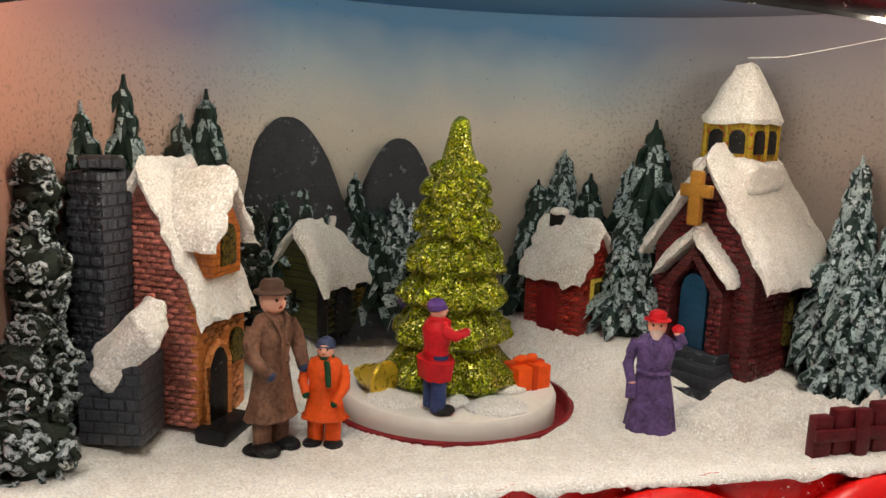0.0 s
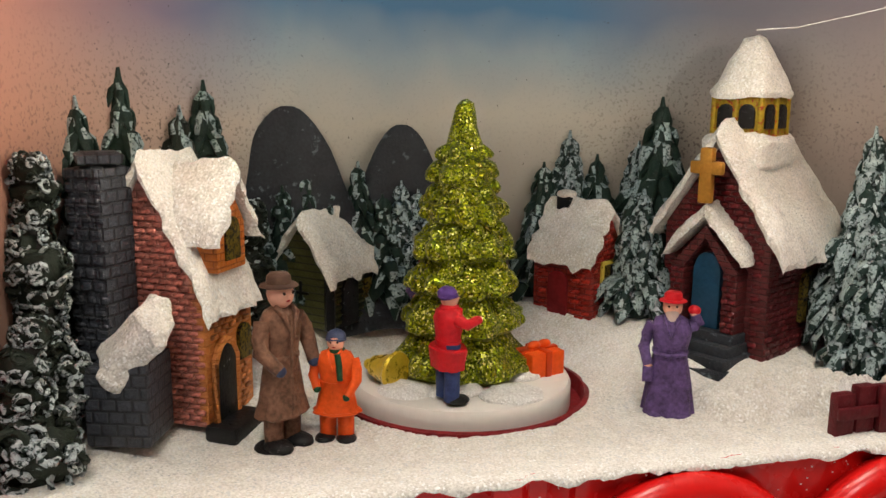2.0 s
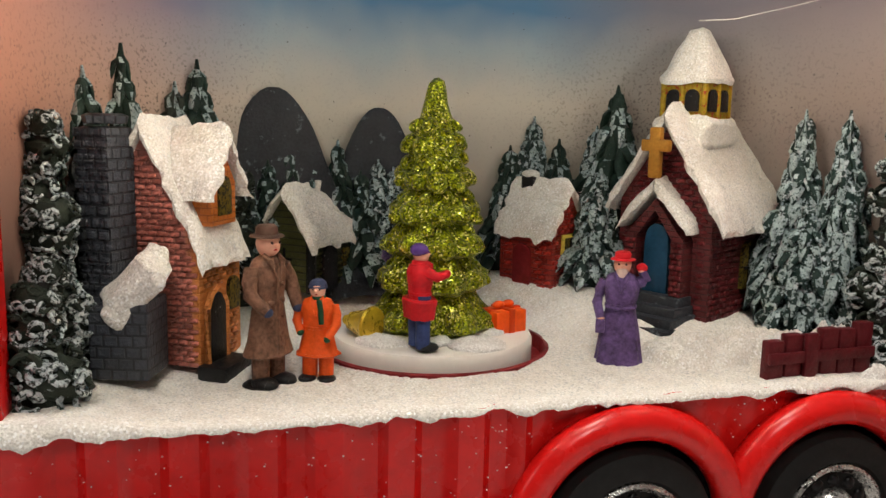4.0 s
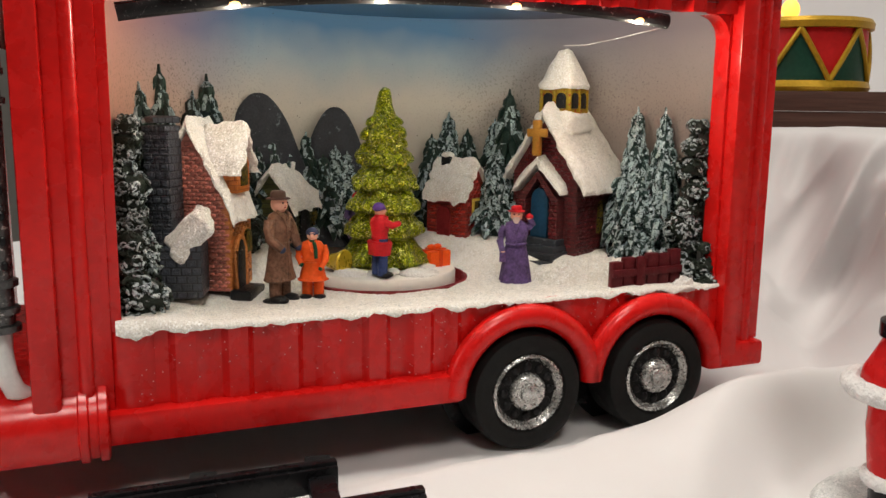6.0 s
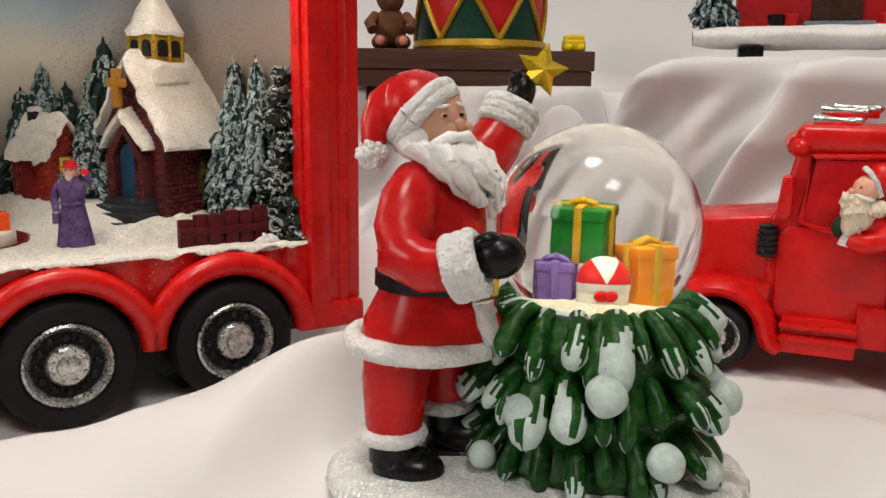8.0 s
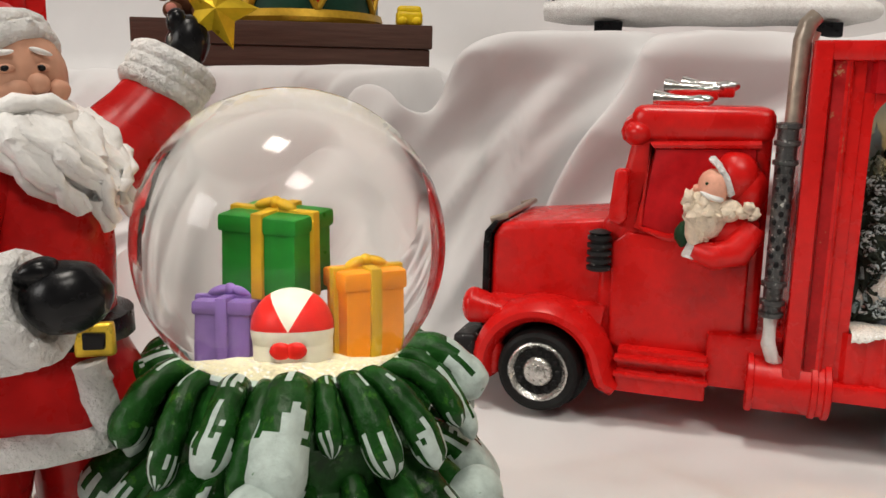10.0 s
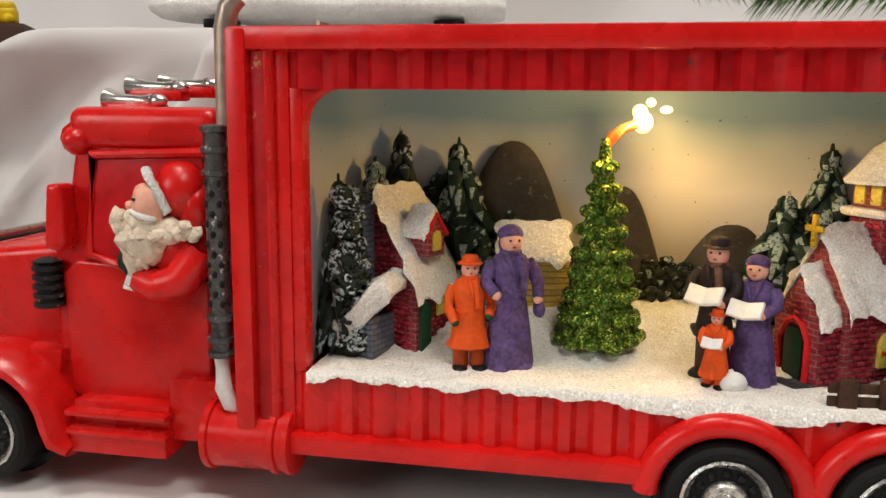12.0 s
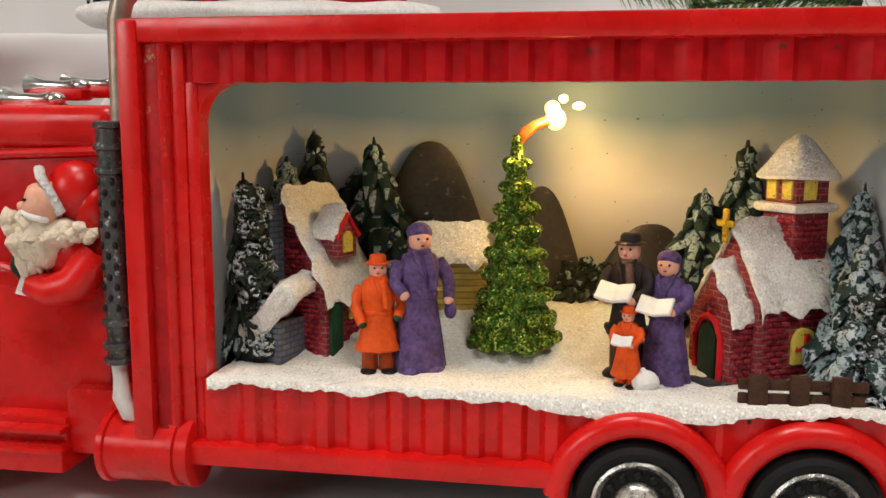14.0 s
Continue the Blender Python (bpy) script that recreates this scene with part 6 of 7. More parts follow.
part("belfry_roof", Form().lathe([(0.07, 0.39), (0.072, 0.396), (0.05, 0.425), (0.026, 0.46), (0.006, 0.475)], pose(0.0025, 0.042, 0, 0, 0, 45), 0, 20, lambda a, z: 1 + 0.09 * math.cos(4 * a)).roughen(0.003, 40), SNOW, k2, "pointed snowy belfry roof")

pine("pine_tree", "slim dark pine stem at the window edge", (0.765, 0.14, 0.29, 0), 0.4, 0.035, 9, 7, PINE_DULL, 60)
curly_tree("pine_tree", "dark curly pine with white frosted rings", (0.795, 0.13, 0.3, 0), 0.37, 0.058, 5, PINE_FROST, 61)
pine("pine_tree", "frosted pine behind the cottage", (0.8, 0.3, 0.35, 0), 0.37, 0.073, 8, 8, PINE_FROST, 62)
pine("pine_tree", "tall dark pine behind the cottage", (0.85, 0.35, 0.36, 0), 0.425, 0.061, 9, 8, PINE_DULL, 63)
pine("pine_tree", "tall leaning pine behind the cottage", (1.0, 0.38, 0.36, 0), 0.4, 0.091, 9, 9, PINE, 64, -0.02)
pine("pine_tree", "dark pine behind the cottage", (0.93, 0.4, 0.36, 0), 0.33, 0.085, 7, 8, PINE_DULL, 65)
pine("pine_tree", "dark pine beside the cottage", (1.03, 0.33, 0.35, 0), 0.22, 0.073, 7, 8, PINE, 66)
for i, (x, hh) in enumerate(((1.05, 0.19), (1.1, 0.2), (1.15, 0.17), (1.21, 0.16), (1.42, 0.09), (1.46, 0.1), (1.5, 0.09), (1.54, 0.08))):
    pine("pine_tree", "small dusky pine at the foot of the mountain", (x, 0.41, 0.4, 0), hh, 0.03, 6, 6, PINE_DULL, 70 + i)
pine("pine_tree", "dark pine beside the church", (1.7, 0.36, 0.36, 0), 0.3, 0.085, 8, 9, PINE, 81)
pine("pine_tree", "tall dark pine behind the church", (1.79, 0.4, 0.36, 0), 0.4, 0.073, 9, 9, PINE, 82)
pine("pine_tree", "frosted pine before the church", (1.95, 0.12, 0.3, 0), 0.29, 0.07, 9, 9, PINE_FROST, 83)
pine("pine_tree", "slim frosted pine at the window edge", (1.975, 0.24, 0.3, 0), 0.38, 0.061, 9, 8, PINE_FROST, 84)
curly_tree("pine_tree", "dark bush with white snow strands", (1.96, 0.085, 0.29, 0), 0.2, 0.06, 3, PINE_FROST, 85)
f2 = thing("fence", "low brown plank fence before the church", "model fence", 1.81, 0.02, 0.275, 3)
for i in range(3):
    part("post", Form().box(-0.075 + 0.07 * i, -0.042 + 0.07 * i, -0.012, 0.0, -0.005, 0.085, 0.003), FENCE_BROWN, f2)
for i in range(3):
    part("rail", Form().box(-0.09, 0.13, -0.002, 0.008, 0.005 + 0.025 * i, 0.024 + 0.025 * i, 0.003), FENCE_BROWN, f2)
heap("snow_heap", "coarse snow behind the brown fence", (1.86, 0.06, 0.29, 0), 0.09, 0.03, 0.06, 22)

g2 = thing("glitter_tree", "deep green glitter fir with rounded boughs in the snow", "model tree", 1.31, 0.24, 0.33)
tree = Form()
for n in range(9):
    q = n / 8
    r, zz = 0.088 * (1 - 0.82 * q), 0.02 + 0.36 * q
    tree.lathe([(r * 0.6, zz - 0.02), (r * 0.92, zz - 0.01), (r * 0.9, zz + 0.015), (r * 0.55, zz + 0.06)], None, 0, 36, tier_wave(n * 1.7))
    m = max(5, int(11 * (1 - 0.5 * q)))
    for j in range(m):
        a = 2 * math.pi * (j + 0.5 * (n % 2)) / m
        tree.ball((r * 0.95 * math.cos(a), r * 0.95 * math.sin(a), zz + rng.uniform(-0.006, 0.006)), (0.018, 0.018, 0.015), 0, seg=10)
tree.lathe([(0.022, 0.36), (0.014, 0.4), (0.009, 0.42), (0.004, 0.428)], None, 0, 20)
part("crown", tree.roughen(0.003, 40), GLIT_GREEN, g2)

figurine("woman_figurine", "woman figurine in long purple coat and cap", (1.13, 0.125, 0.297, 25), 0.305, PURPLE, PURPLE, PURPLE, "bonnet", 0.03, 1.05, ((0.13, -0.12, 0.55), (0.18, -0.06, 0.5)), PURPLE, shoe=PURPLE, extra=lambda f, h, m: f.ball((0.2 * h, -0.03 * h, 0.42 * h), (0.04 * h, 0.06 * h, 0.06 * h), 3, seg=10))
figurine("child_figurine", "child figurine in long orange coat and hat", (1.052, 0.1, 0.297, 15), 0.243, ORANGE, paint("rust_trouser_paint", (0.4, 0.06, 0.01), 0.5, 0.3, 1200, 260, 0.4, 0.0003), ORANGE, "brim", 0.22, 1.15, ((0.13, -0.11, 0.45), (0.15, -0.1, 0.5)), ORANGE, glove=GREEN)
BOOK = paint("white_songbook_paint", (0.8, 0.78, 0.74), 0.5, 0.1, 900, 200, 0.3, 0.0002)


def book_extra(f, h, mats):
    mats.append(BOOK)
    n = len(mats) - 1
    for sx in (-1, 1):
        lo, hi = (-0.125 * h, 0.004 * h) if sx < 0 else (-0.004 * h, 0.125 * h)
        f.box(lo, hi, -0.075 * h, 0.075 * h, -0.014 * h, 0.014 * h, 0.01 * h, n, turn=pose(0, -0.235 * h, 0.62 * h, 38, 0, 0) @ pose(0, 0, 0, 0, -16 * sx, 0))


figurine("man_figurine", "man caroler figurine in dark coat with open songbook", (1.535, 0.15, 0.302, -25), 0.285, DARK_COAT, paint("brown_trouser_paint", (0.07, 0.035, 0.02), 0.5, 0.3, 1200, 260, 0.4, 0.0003), DARK_COAT, "brim", 0.34, 1.0, ((0.1, -0.2, 0.58), (0.1, -0.2, 0.58)), BROWN_COAT, extra=book_extra)
figurine("woman_figurine", "woman caroler figurine in purple dress with songbook", (1.605, 0.125, 0.295, -25), 0.265, PURPLE, PURPLE, PURPLE, "bonnet", 0.03, 1.1, ((0.1, -0.2, 0.6), (0.1, -0.2, 0.6)), None, shoe=PURPLE, extra=book_extra)
figurine("child_figurine", "child caroler figurine in orange coat with songbook", (1.532, 0.085, 0.3, -20), 0.158, ORANGE, ORANGE, ORANGE, "brim", 0.15, 1.15, ((0.1, -0.2, 0.58), (0.1, -0.2, 0.58)), None, extra=book_extra)
single("white_sack", Form().ball((0, 0, 0.02), (0.024, 0.02, 0.022), seg=14, rough=0.006, scale=40).rod((0, 0, 0.03), (-0.006, 0, 0.048), 0.012, 0.004, seg=10), WHITE, "small white sack in the snow beside the carolers", "sack", 1.565, 0.07, 0.297, 0)

# glowing bulb under the roof, held by orange glue
lampcluster = thing("glowing_bulb", "bright warm bulb hung under the trailer roof", "bulb")
HOT = glow("hot_lamp_glow", (1.0, 0.74, 0.34), 1.7)
part("bulb", Form().ball((1.385, 0.29, 0.803), (0.021, 0.017, 0.023), seg=16).ball((1.378, 0.29, 0.825), (0.016, 0.014, 0.016), seg=12), HOT, lampcluster, "white-hot little bulb")
part("bulb", Form().ball((1.4, 0.29, 0.845), (0.01, 0.009, 0.009), seg=12), HOT, lampcluster, "white-hot little bulb")
part("bulb", Form().ball((1.432, 0.29, 0.83), (0.013, 0.008, 0.008), seg=12), HOT, lampcluster, "white-hot little bulb")
GLUE, gnt, gb = base("orange_hot_glue")
gb.inputs["Base Color"].default_value = (0.78, 0.17, 0.02, 1)
gb.inputs["Transmission Weight"].default_value, gb.inputs["Roughness"].default_value = 0.5, 0.3
part("glue", Form().tube([(1.312, 0.24, 0.755), (1.325, 0.25, 0.775), (1.345, 0.27, 0.79), (1.37, 0.28, 0.8)], [0.008, 0.012, 0.012, 0.009], seg=10).roughen(0.006, 50), GLUE, lampcluster, "orange blob of hot glue")
bulb_lamp("bulb_lamp", (0.1405, 0.0245, 0.0832), 0.06, 0.002, (1.0, 0.56, 0.17))

# crumbs of snow stuck to the side panel, and a strand of clear glue
rc = random.Random(77)
crumbs = Form()
for i in range(190):
    u = rc.uniform(-1.1, 0.62)
    z = 0.25 + 0.2 * rc.random() ** 0.7
    if min(math.hypot(u, z - 0.172), math.hypot(u - 0.463, z - 0.172)) < 0.26:
        continue
    crumbs.ball((u, -0.009, z), (rc.uniform(0.0008, 0.0026), 0.0015, rc.uniform(0.0007, 0.0018)), 0, seg=5)
single("snow_crumbs", crumbs, WHITE, "white crumbs of snow stuck to the red panel", "snow", ox, oy, 0, ot, kind="stuff")
STRAND, snt, sb = base("clear_glue")
sb.inputs["Base Color"].default_value = (0.95, 0.95, 0.92, 1)
sb.inputs["Transmission Weight"].default_value, sb.inputs["Roughness"].default_value = 0.6, 0.15
single("glue_strand", Form().tube([(0.32, 0.38, 1.225), (0.4, 0.36, 1.23), (0.5, 0.3, 1.255), (0.62, 0.2, 1.29)], [0.0016, 0.0012, 0.001, 0.0016], seg=6), STRAND, "thin strand of clear glue above the belfry", "glue", ox, oy, 0, ot)

# ---------------------------------------------------------------- bearded figurine with the water globe
SUIT = paint("glossy_red_suit_paint", (0.5, 0.01, 0.01), 0.26, 0.22, 500, 90, 0.15, 0.0002)
FUR = paint("white_fur_paint", (0.92, 0.91, 0.89), 0.75, 0.14, 700, 200, 1.0, 0.0022, wear=(0.42, 0.22, 0.2), wear_at=0.73)
BEARD = paint("white_beard_paint", (0.88, 0.87, 0.85), 0.6, 0.1, 700, 160, 0.6, 0.0006)
FACE = paint("warm_skin_paint", (0.62, 0.33, 0.22), 0.5, 0.15, 600, 120, 0.2, 0.0002)
MITT = paint("glossy_black_paint", (0.006, 0.006, 0.007), 0.25, 0.3, 500, 120, 0.2, 0.0003)
STAR = paint("gold_star_paint", (0.62, 0.42, 0.02), 0.32, 0.25, 700, 150, 0.2, 0.0002, metal=0.5)


def fur_ring(f, path, radius, slot, lumps=1.0, seed=1):
    """A fluffy band along a path: a core with small tufts."""
    rng = random.Random(seed)
    f.tube(path, radius, slot, 12)
    pts = [Vector(p) for p in path]
    for a, b in zip(pts, pts[1:]):
        n = max(2, int((b - a).length / radius * 3.2 * lumps))
        for i in range(n):
            c = a.lerp(b, rng.random()) + Vector((rng.uniform(-1, 1), rng.uniform(-1, 1), rng.uniform(-1, 1))).normalized() * radius * 0.78
            f.ball(c, radius * rng.uniform(0.24, 0.42), slot, seg=6)


def ring_path(cx, cy, cz, rx, ry, a0, a1, n, tilt=0.0):
    return [(cx + rx * math.cos(radians(a0 + (a1 - a0) * i / n)), cy + ry * math.sin(radians(a0 + (a1 - a0) * i / n)), cz + tilt * math.cos(radians(a0 + (a1 - a0) * i / n))) for i in range(n + 1)]


sx0, sy0, sturn = -0.5, -1.2, 22
g = Form()
# slots: 0 suit, 1 fur, 2 beard, 3 face, 4 black, 5 gold
squash = Matrix.Translation((0.002, 0.03, 0)) @ Matrix.Diagonal((1, 0.86, 1, 1))


def cloth_wave(a, z):
    low = max(0.0, (0.5 - z) / 0.15)
    return 1 + 0.02 * math.sin(6 * a + 1) * low + 0.012 * math.sin(11 * a) * low + 0.01 * math.sin(4 * a + 20 * z)


g.lathe([(0.1, 0.345), (0.168, 0.345), (0.172, 0.36), (0.165, 0.4), (0.138, 0.455), (0.118, 0.5), (0.117, 0.525), (0.12, 0.57), (0.12, 0.62), (0.113, 0.68), (0.096, 0.735), (0.07, 0.765), (0.05, 0.78)], squash, 0, 48, cloth_wave)
g.lathe([(0.12, 0.478), (0.142, 0.483), (0.142, 0.519), (0.116, 0.524)], squash, 4, 40)
g.box(0.085, 0.14, -0.088, -0.07, 0.477, 0.527, 0.006, 5, turn=pose(0.0, 0.0, 0, 0, 0, 8)).box(0.098, 0.127, -0.094, -0.068, 0.489, 0.515, 0.003, 4, turn=pose(0.0, 0.0, 0, 0, 0, 8))
fur_ring(g, ring_path(-0.02, 0.03, 0.352, 0.172, 0.15, 0, 360, 40, 0.0), 0.026, 1, 1.0, 3)
fur_ring(g, [(0.128, -0.055, 0.375), (0.125, -0.07, 0.42), (0.115, -0.07, 0.47)], 0.026, 1, 1.0, 4)
# legs and boots
for lx, ly, lz, ln in ((-0.085, -0.03, 0.0, 1.0), (0.03, 0.09, 0.035, 1.0)):
    g.tube([(lx + 0.01, ly + 0.02, 0.36), (lx, ly + 0.01, 0.26 + lz), (lx - 0.005, ly, 0.14 + lz)], [0.085, 0.08, 0.066], 0, 18)
    fur_ring(g, ring_path(lx - 0.005, ly, 0.135 + lz, 0.062, 0.06, 0, 360, 18), 0.02, 1, 0.8, 5)
    g.tube([(lx - 0.005, ly, 0.13 + lz), (lx - 0.003, ly - 0.005, 0.07 + lz)], [0.06, 0.06], 4, 16)
    g.ball((lx + 0.032, ly - 0.02, 0.055 + lz), (0.09, 0.058, 0.05), 4, (0, 0, -12), 20)
    g.box(lx - 0.06, lx + 0.12, ly - 0.075, ly + 0.035, 0.01 + lz, 0.032 + lz, 0.012, 4, seg=2)
# near arm with cuff and mitten
g.tube([(-0.035, -0.02, 0.735), (-0.052, -0.075, 0.69), (-0.06, -0.11, 0.635), (-0.06, -0.14, 0.585), (-0.01, -0.165, 0.567), (0.055, -0.185, 0.572)], [0.055, 0.066, 0.066, 0.062, 0.056, 0.05], 0, 20)
for k in range(4):
    q = 0.2 * k
    g.tube([(-0.11 + 0.03 * k, -0.16 - 0.012 * k, 0.6 - 0.008 * k), (-0.07 + 0.03 * k, -0.188 - 0.01 * k, 0.592 - 0.004 * k), (-0.03 + 0.03 * k, -0.18 - 0.01 * k, 0.622 - 0.01 * k)], [0.004, 0.012, 0.004], 0, 8)
g.rod((0.045, -0.185, 0.567), (0.095, -0.195, 0.585), 0.062, 0.06, 1, 20)
for k in range(3):
    c, d = Vector((0.055 + 0.02 * k, -0.187 - 0.004 * k, 0.57 + 0.007 * k)), Vector((0.05, -0.01, 0.018)).normalized()
    s1 = d.orthogonal().normalized()
    s2 = d.cross(s1)
    fur_ring(g, [c + 0.058 * (math.cos(a) * s1 + math.sin(a) * s2) for a in (2 * math.pi * i / 20 for i in range(21))], 0.019, 1, 1.0, 10 + k)
g.ball((0.142, -0.2, 0.6), (0.056, 0.047, 0.047), 4, (0, -14, 0), 22)
g.ball((0.115, -0.215, 0.633), (0.03, 0.022, 0.02), 4, (0, -20, 0), 14)
# raised arm
g.tube([(0.05, 0.09, 0.735), (0.1, 0.13, 0.76), (0.14, 0.16, 0.81), (0.17, 0.185, 0.865)], [0.075, 0.074, 0.066, 0.055], 0, 18)
g.rod((0.16, 0.178, 0.85), (0.182, 0.192, 0.895), 0.06, 0.058, 1, 18)
for k in range(3):
    c, d = Vector((0.163 + 0.009 * k, 0.18 + 0.006 * k, 0.856 + 0.018 * k)), Vector((0.022, 0.014, 0.045)).normalized()
    s1 = d.orthogonal().normalized()
    s2 = d.cross(s1)
    fur_ring(g, [c + 0.056 * (math.cos(a) * s1 + math.sin(a) * s2) for a in (2 * math.pi * i / 18 for i in range(19))], 0.018, 1, 1.0, 20 + k)
g.ball((0.2, 0.205, 0.93), (0.036, 0.036, 0.05), 4, (0, 18, 0), 18)
g.ball((0.188, 0.19, 0.965), (0.017, 0.016, 0.024), 4, seg=12)
# head, plain face
body_count = len(g.bm.verts)
g.ball((-0.015, 0.02, 0.86), (0.095, 0.1, 0.105), 3, seg=28)
g.ball((0.042, -0.052, 0.856), (0.022, 0.02, 0.018), 3, seg=14)
g.ball((0.01, -0.062, 0.843), (0.028, 0.02, 0.022), 3, seg=14)
g.ball((0.068, -0.025, 0.845), (0.02, 0.024, 0.02), 3, seg=14)
g.ball((0.04, -0.068, 0.81), (0.016, 0.012, 0.012), 0, seg=10)
for bx, by, bz, rz in ((-0.004, -0.074, 0.904, -14), (0.05, -0.045, 0.907, 16)):
    g.ball((bx, by, bz), (0.021, 0.006, 0.005), 2, (0, rz, 0 if bx < 0 else 38), 12)
for bx, by, bz in ((0.002, -0.079, 0.879), (0.05, -0.053, 0.881)):
    g.ball((bx, by, bz), (0.0075, 0.005, 0.006), 4, seg=10).ball((bx, by + 0.002, bz), (0.014, 0.005, 0.008), 3, seg=10)
# beard of wavy locks
beard_count = len(g.bm.verts)
rb = random.Random(5)
g.ball((0.025, -0.012, 0.785), (0.07, 0.07, 0.06), 2, seg=20)
g.ball((0.07, -0.025, 0.715), (0.05, 0.05, 0.07), 2, seg=18)
g.ball((-0.06, 0.0, 0.82), (0.05, 0.07, 0.055), 2, seg=16)
for i in range(40):
    q = i / 39
    a = radians(-160 + 215 * q)
    st = Vector((-0.01 + 0.095 * math.cos(a), 0.01 + 0.095 * math.sin(a), 0.815 - 0.02 * math.sin(3 * q)))
    en = Vector((0.095 + 0.045 * math.cos(a) + rb.uniform(-0.02, 0.02), -0.02 + 0.05 * math.sin(a), 0.625 + 0.12 * abs(q - 0.55) + rb.uniform(0, 0.07)))
    pts, rad = [], []
    for s in range(8):
        u = s / 7
        p = st.lerp(en, u) + Vector((math.cos(a), math.sin(a), 0)) * 0.022 * math.sin(math.pi * u)
        p += Vector((0.009 * math.sin(11 * u + i), 0.006 * math.cos(10 * u + i), 0))
        pts.append(p)
        rad.append(0.0145 * (1 - 0.6 * u) + 0.003)
    g.tube(pts, rad, 2, 7)
whisker_count = len(g.bm.verts)
for s in (-1, 1):
    c = Vector((0.042, -0.075, 0.829))
    d = Vector((-0.075, -0.005, -0.016)) if s < 0 else Vector((0.05, 0.045, -0.014))
    g.tube([c, c + d * 0.35 + Vector((0, -0.012, 0.004)), c + d * 0.75 + Vector((0, -0.004, -0.004)), c + d * 1.05], [0.012, 0.017, 0.013, 0.004], 2, 10)
# hat
hat_axis = Vector((-0.66, 0.38, 0.66)).normalized()
hat_m = Matrix.Translation((-0.035, 0.022, 0.872)) @ hat_axis.to_track_quat("Z", "Y").to_matrix().to_4x4()
g.lathe([(0.1, 0.0), (0.106, 0.02), (0.103, 0.055), (0.085, 0.095), (0.05, 0.122), (0.01, 0.13)], hat_m, 0, 36)
g.tube([(-0.09, 0.04, 0.93), (-0.135, 0.03, 0.9), (-0.162, 0.015, 0.85), (-0.172, 0.0, 0.8)], [0.055, 0.052, 0.042, 0.03], 0, 16)
hm = Matrix.Translation((-0.027, 0.018, 0.868)) @ hat_axis.to_track_quat("Z", "Y").to_matrix().to_4x4()
fur_ring(g, [hm @ Vector((0.098 * math.cos(a), 0.098 * math.sin(a), 0.0)) for a in (2 * math.pi * i / 30 for i in range(31))], 0.021, 1, 1.2, 31)
fur_ring(g, [hm @ Vector((0.102 * math.cos(a), 0.102 * math.sin(a), 0.022)) for a in (2 * math.pi * i / 30 for i in range(31))], 0.02, 1, 1.2, 32)
g.ball((-0.172, -0.005, 0.777), 0.038, 1, seg=18)
rp = random.Random(2)
for i in range(70):
    v = Vector((rp.gauss(0, 1), rp.gauss(0, 1), rp.gauss(0, 1))).normalized()
    g.ball(Vector((-0.172, -0.005, 0.777)) + v * 0.035, rp.uniform(0.007, 0.012), 1, seg=6)
g.bm.verts.ensure_lookup_table()
neck = Vector((-0.015, 0.02, 0.8))
for k, first, last in ((0.86, body_count, beard_count), (0.95, beard_count, whisker_count), (0.86, whisker_count, None)):
    turned = Matrix.Translation(neck + Vector((0.004, 0, 0.012))) @ Matrix.Rotation(radians(14), 4, "Z") @ Matrix.Scale(k, 4) @ Matrix.Translation(-neck)
    bmesh.ops.transform(g.bm, matrix=turned, verts=g.bm.verts[first:last])
bmesh.ops.scale(g.bm, vec=(0.96, 0.98, 0.955), verts=g.bm.verts)
g.roughen(0.0028, 38)
single("bearded_figurine", g, [SUIT, FUR, BEARD, FACE, MITT, GOLD], "glossy red-suited bearded figurine with white fur trim beside the globe", "figurine", sx0, sy0, 0.025, sturn, sharp=60)


def star_form(r, depth):
    f = Form()
    rim = [(r * (1 if i % 2 == 0 else 0.5) * math.sin(math.pi * i / 5), r * (1 if i % 2 == 0 else 0.5) * math.cos(math.pi * i / 5)) for i in range(10)]
    vs = [f.bm.verts.new((x, 0, z)) for x, z in rim]
    a, b = f.bm.verts.new((0, -depth, 0)), f.bm.verts.new((0, depth, 0))
    for i in range(10):
        f.bm.faces.new((vs[i], vs[(i + 1) % 10], a))
        f.bm.faces.new((vs[(i + 1) % 10], vs[i], b))
    bmesh.ops.recalc_face_normals(f.bm, faces=f.bm.faces[:])
    return f


star = single("gold_star", star_form(0.066, 0.028), STAR, "faceted gold star held up by the figurine", "star", -0.35, -0.9, 0.985, 0, sharp=10)
star.matrix_basis = pose(-0.352 * S, -0.925 * S, 0.968 * S, 0, 14, 30)

# globe on its tree-shaped foot
GX, GY, GZ, GR = -0.19, -0.985, 0.614, 0.236
GLASS, gnt2, gb2 = base("clear_water_glass")
gb2.inputs["Base Color"].default_value = (1, 0.995, 0.97, 1)
gb2.inputs["Transmission Weight"].default_value, gb2.inputs["Roughness"].default_value, gb2.inputs["IOR"].default_value = 1.0, 0.0, 1.34
globe = thing("water_globe", "clear water globe on a snowy green tree foot", "snow globe", GX, GY, 0, sturn)
ball = part("glass", Form().ball((0, 0, GZ), GR, seg=96), GLASS, globe, "clear round glass filled with water", sharp=180)
ball.visible_shadow = False
BOUGH = paint("dark_green_bough_paint", (0.007, 0.06, 0.006), 0.24, 0.6, 700, 130, 0.5, 0.0006, wear=(0.03, 0.12, 0.012), wear_at=0.6)
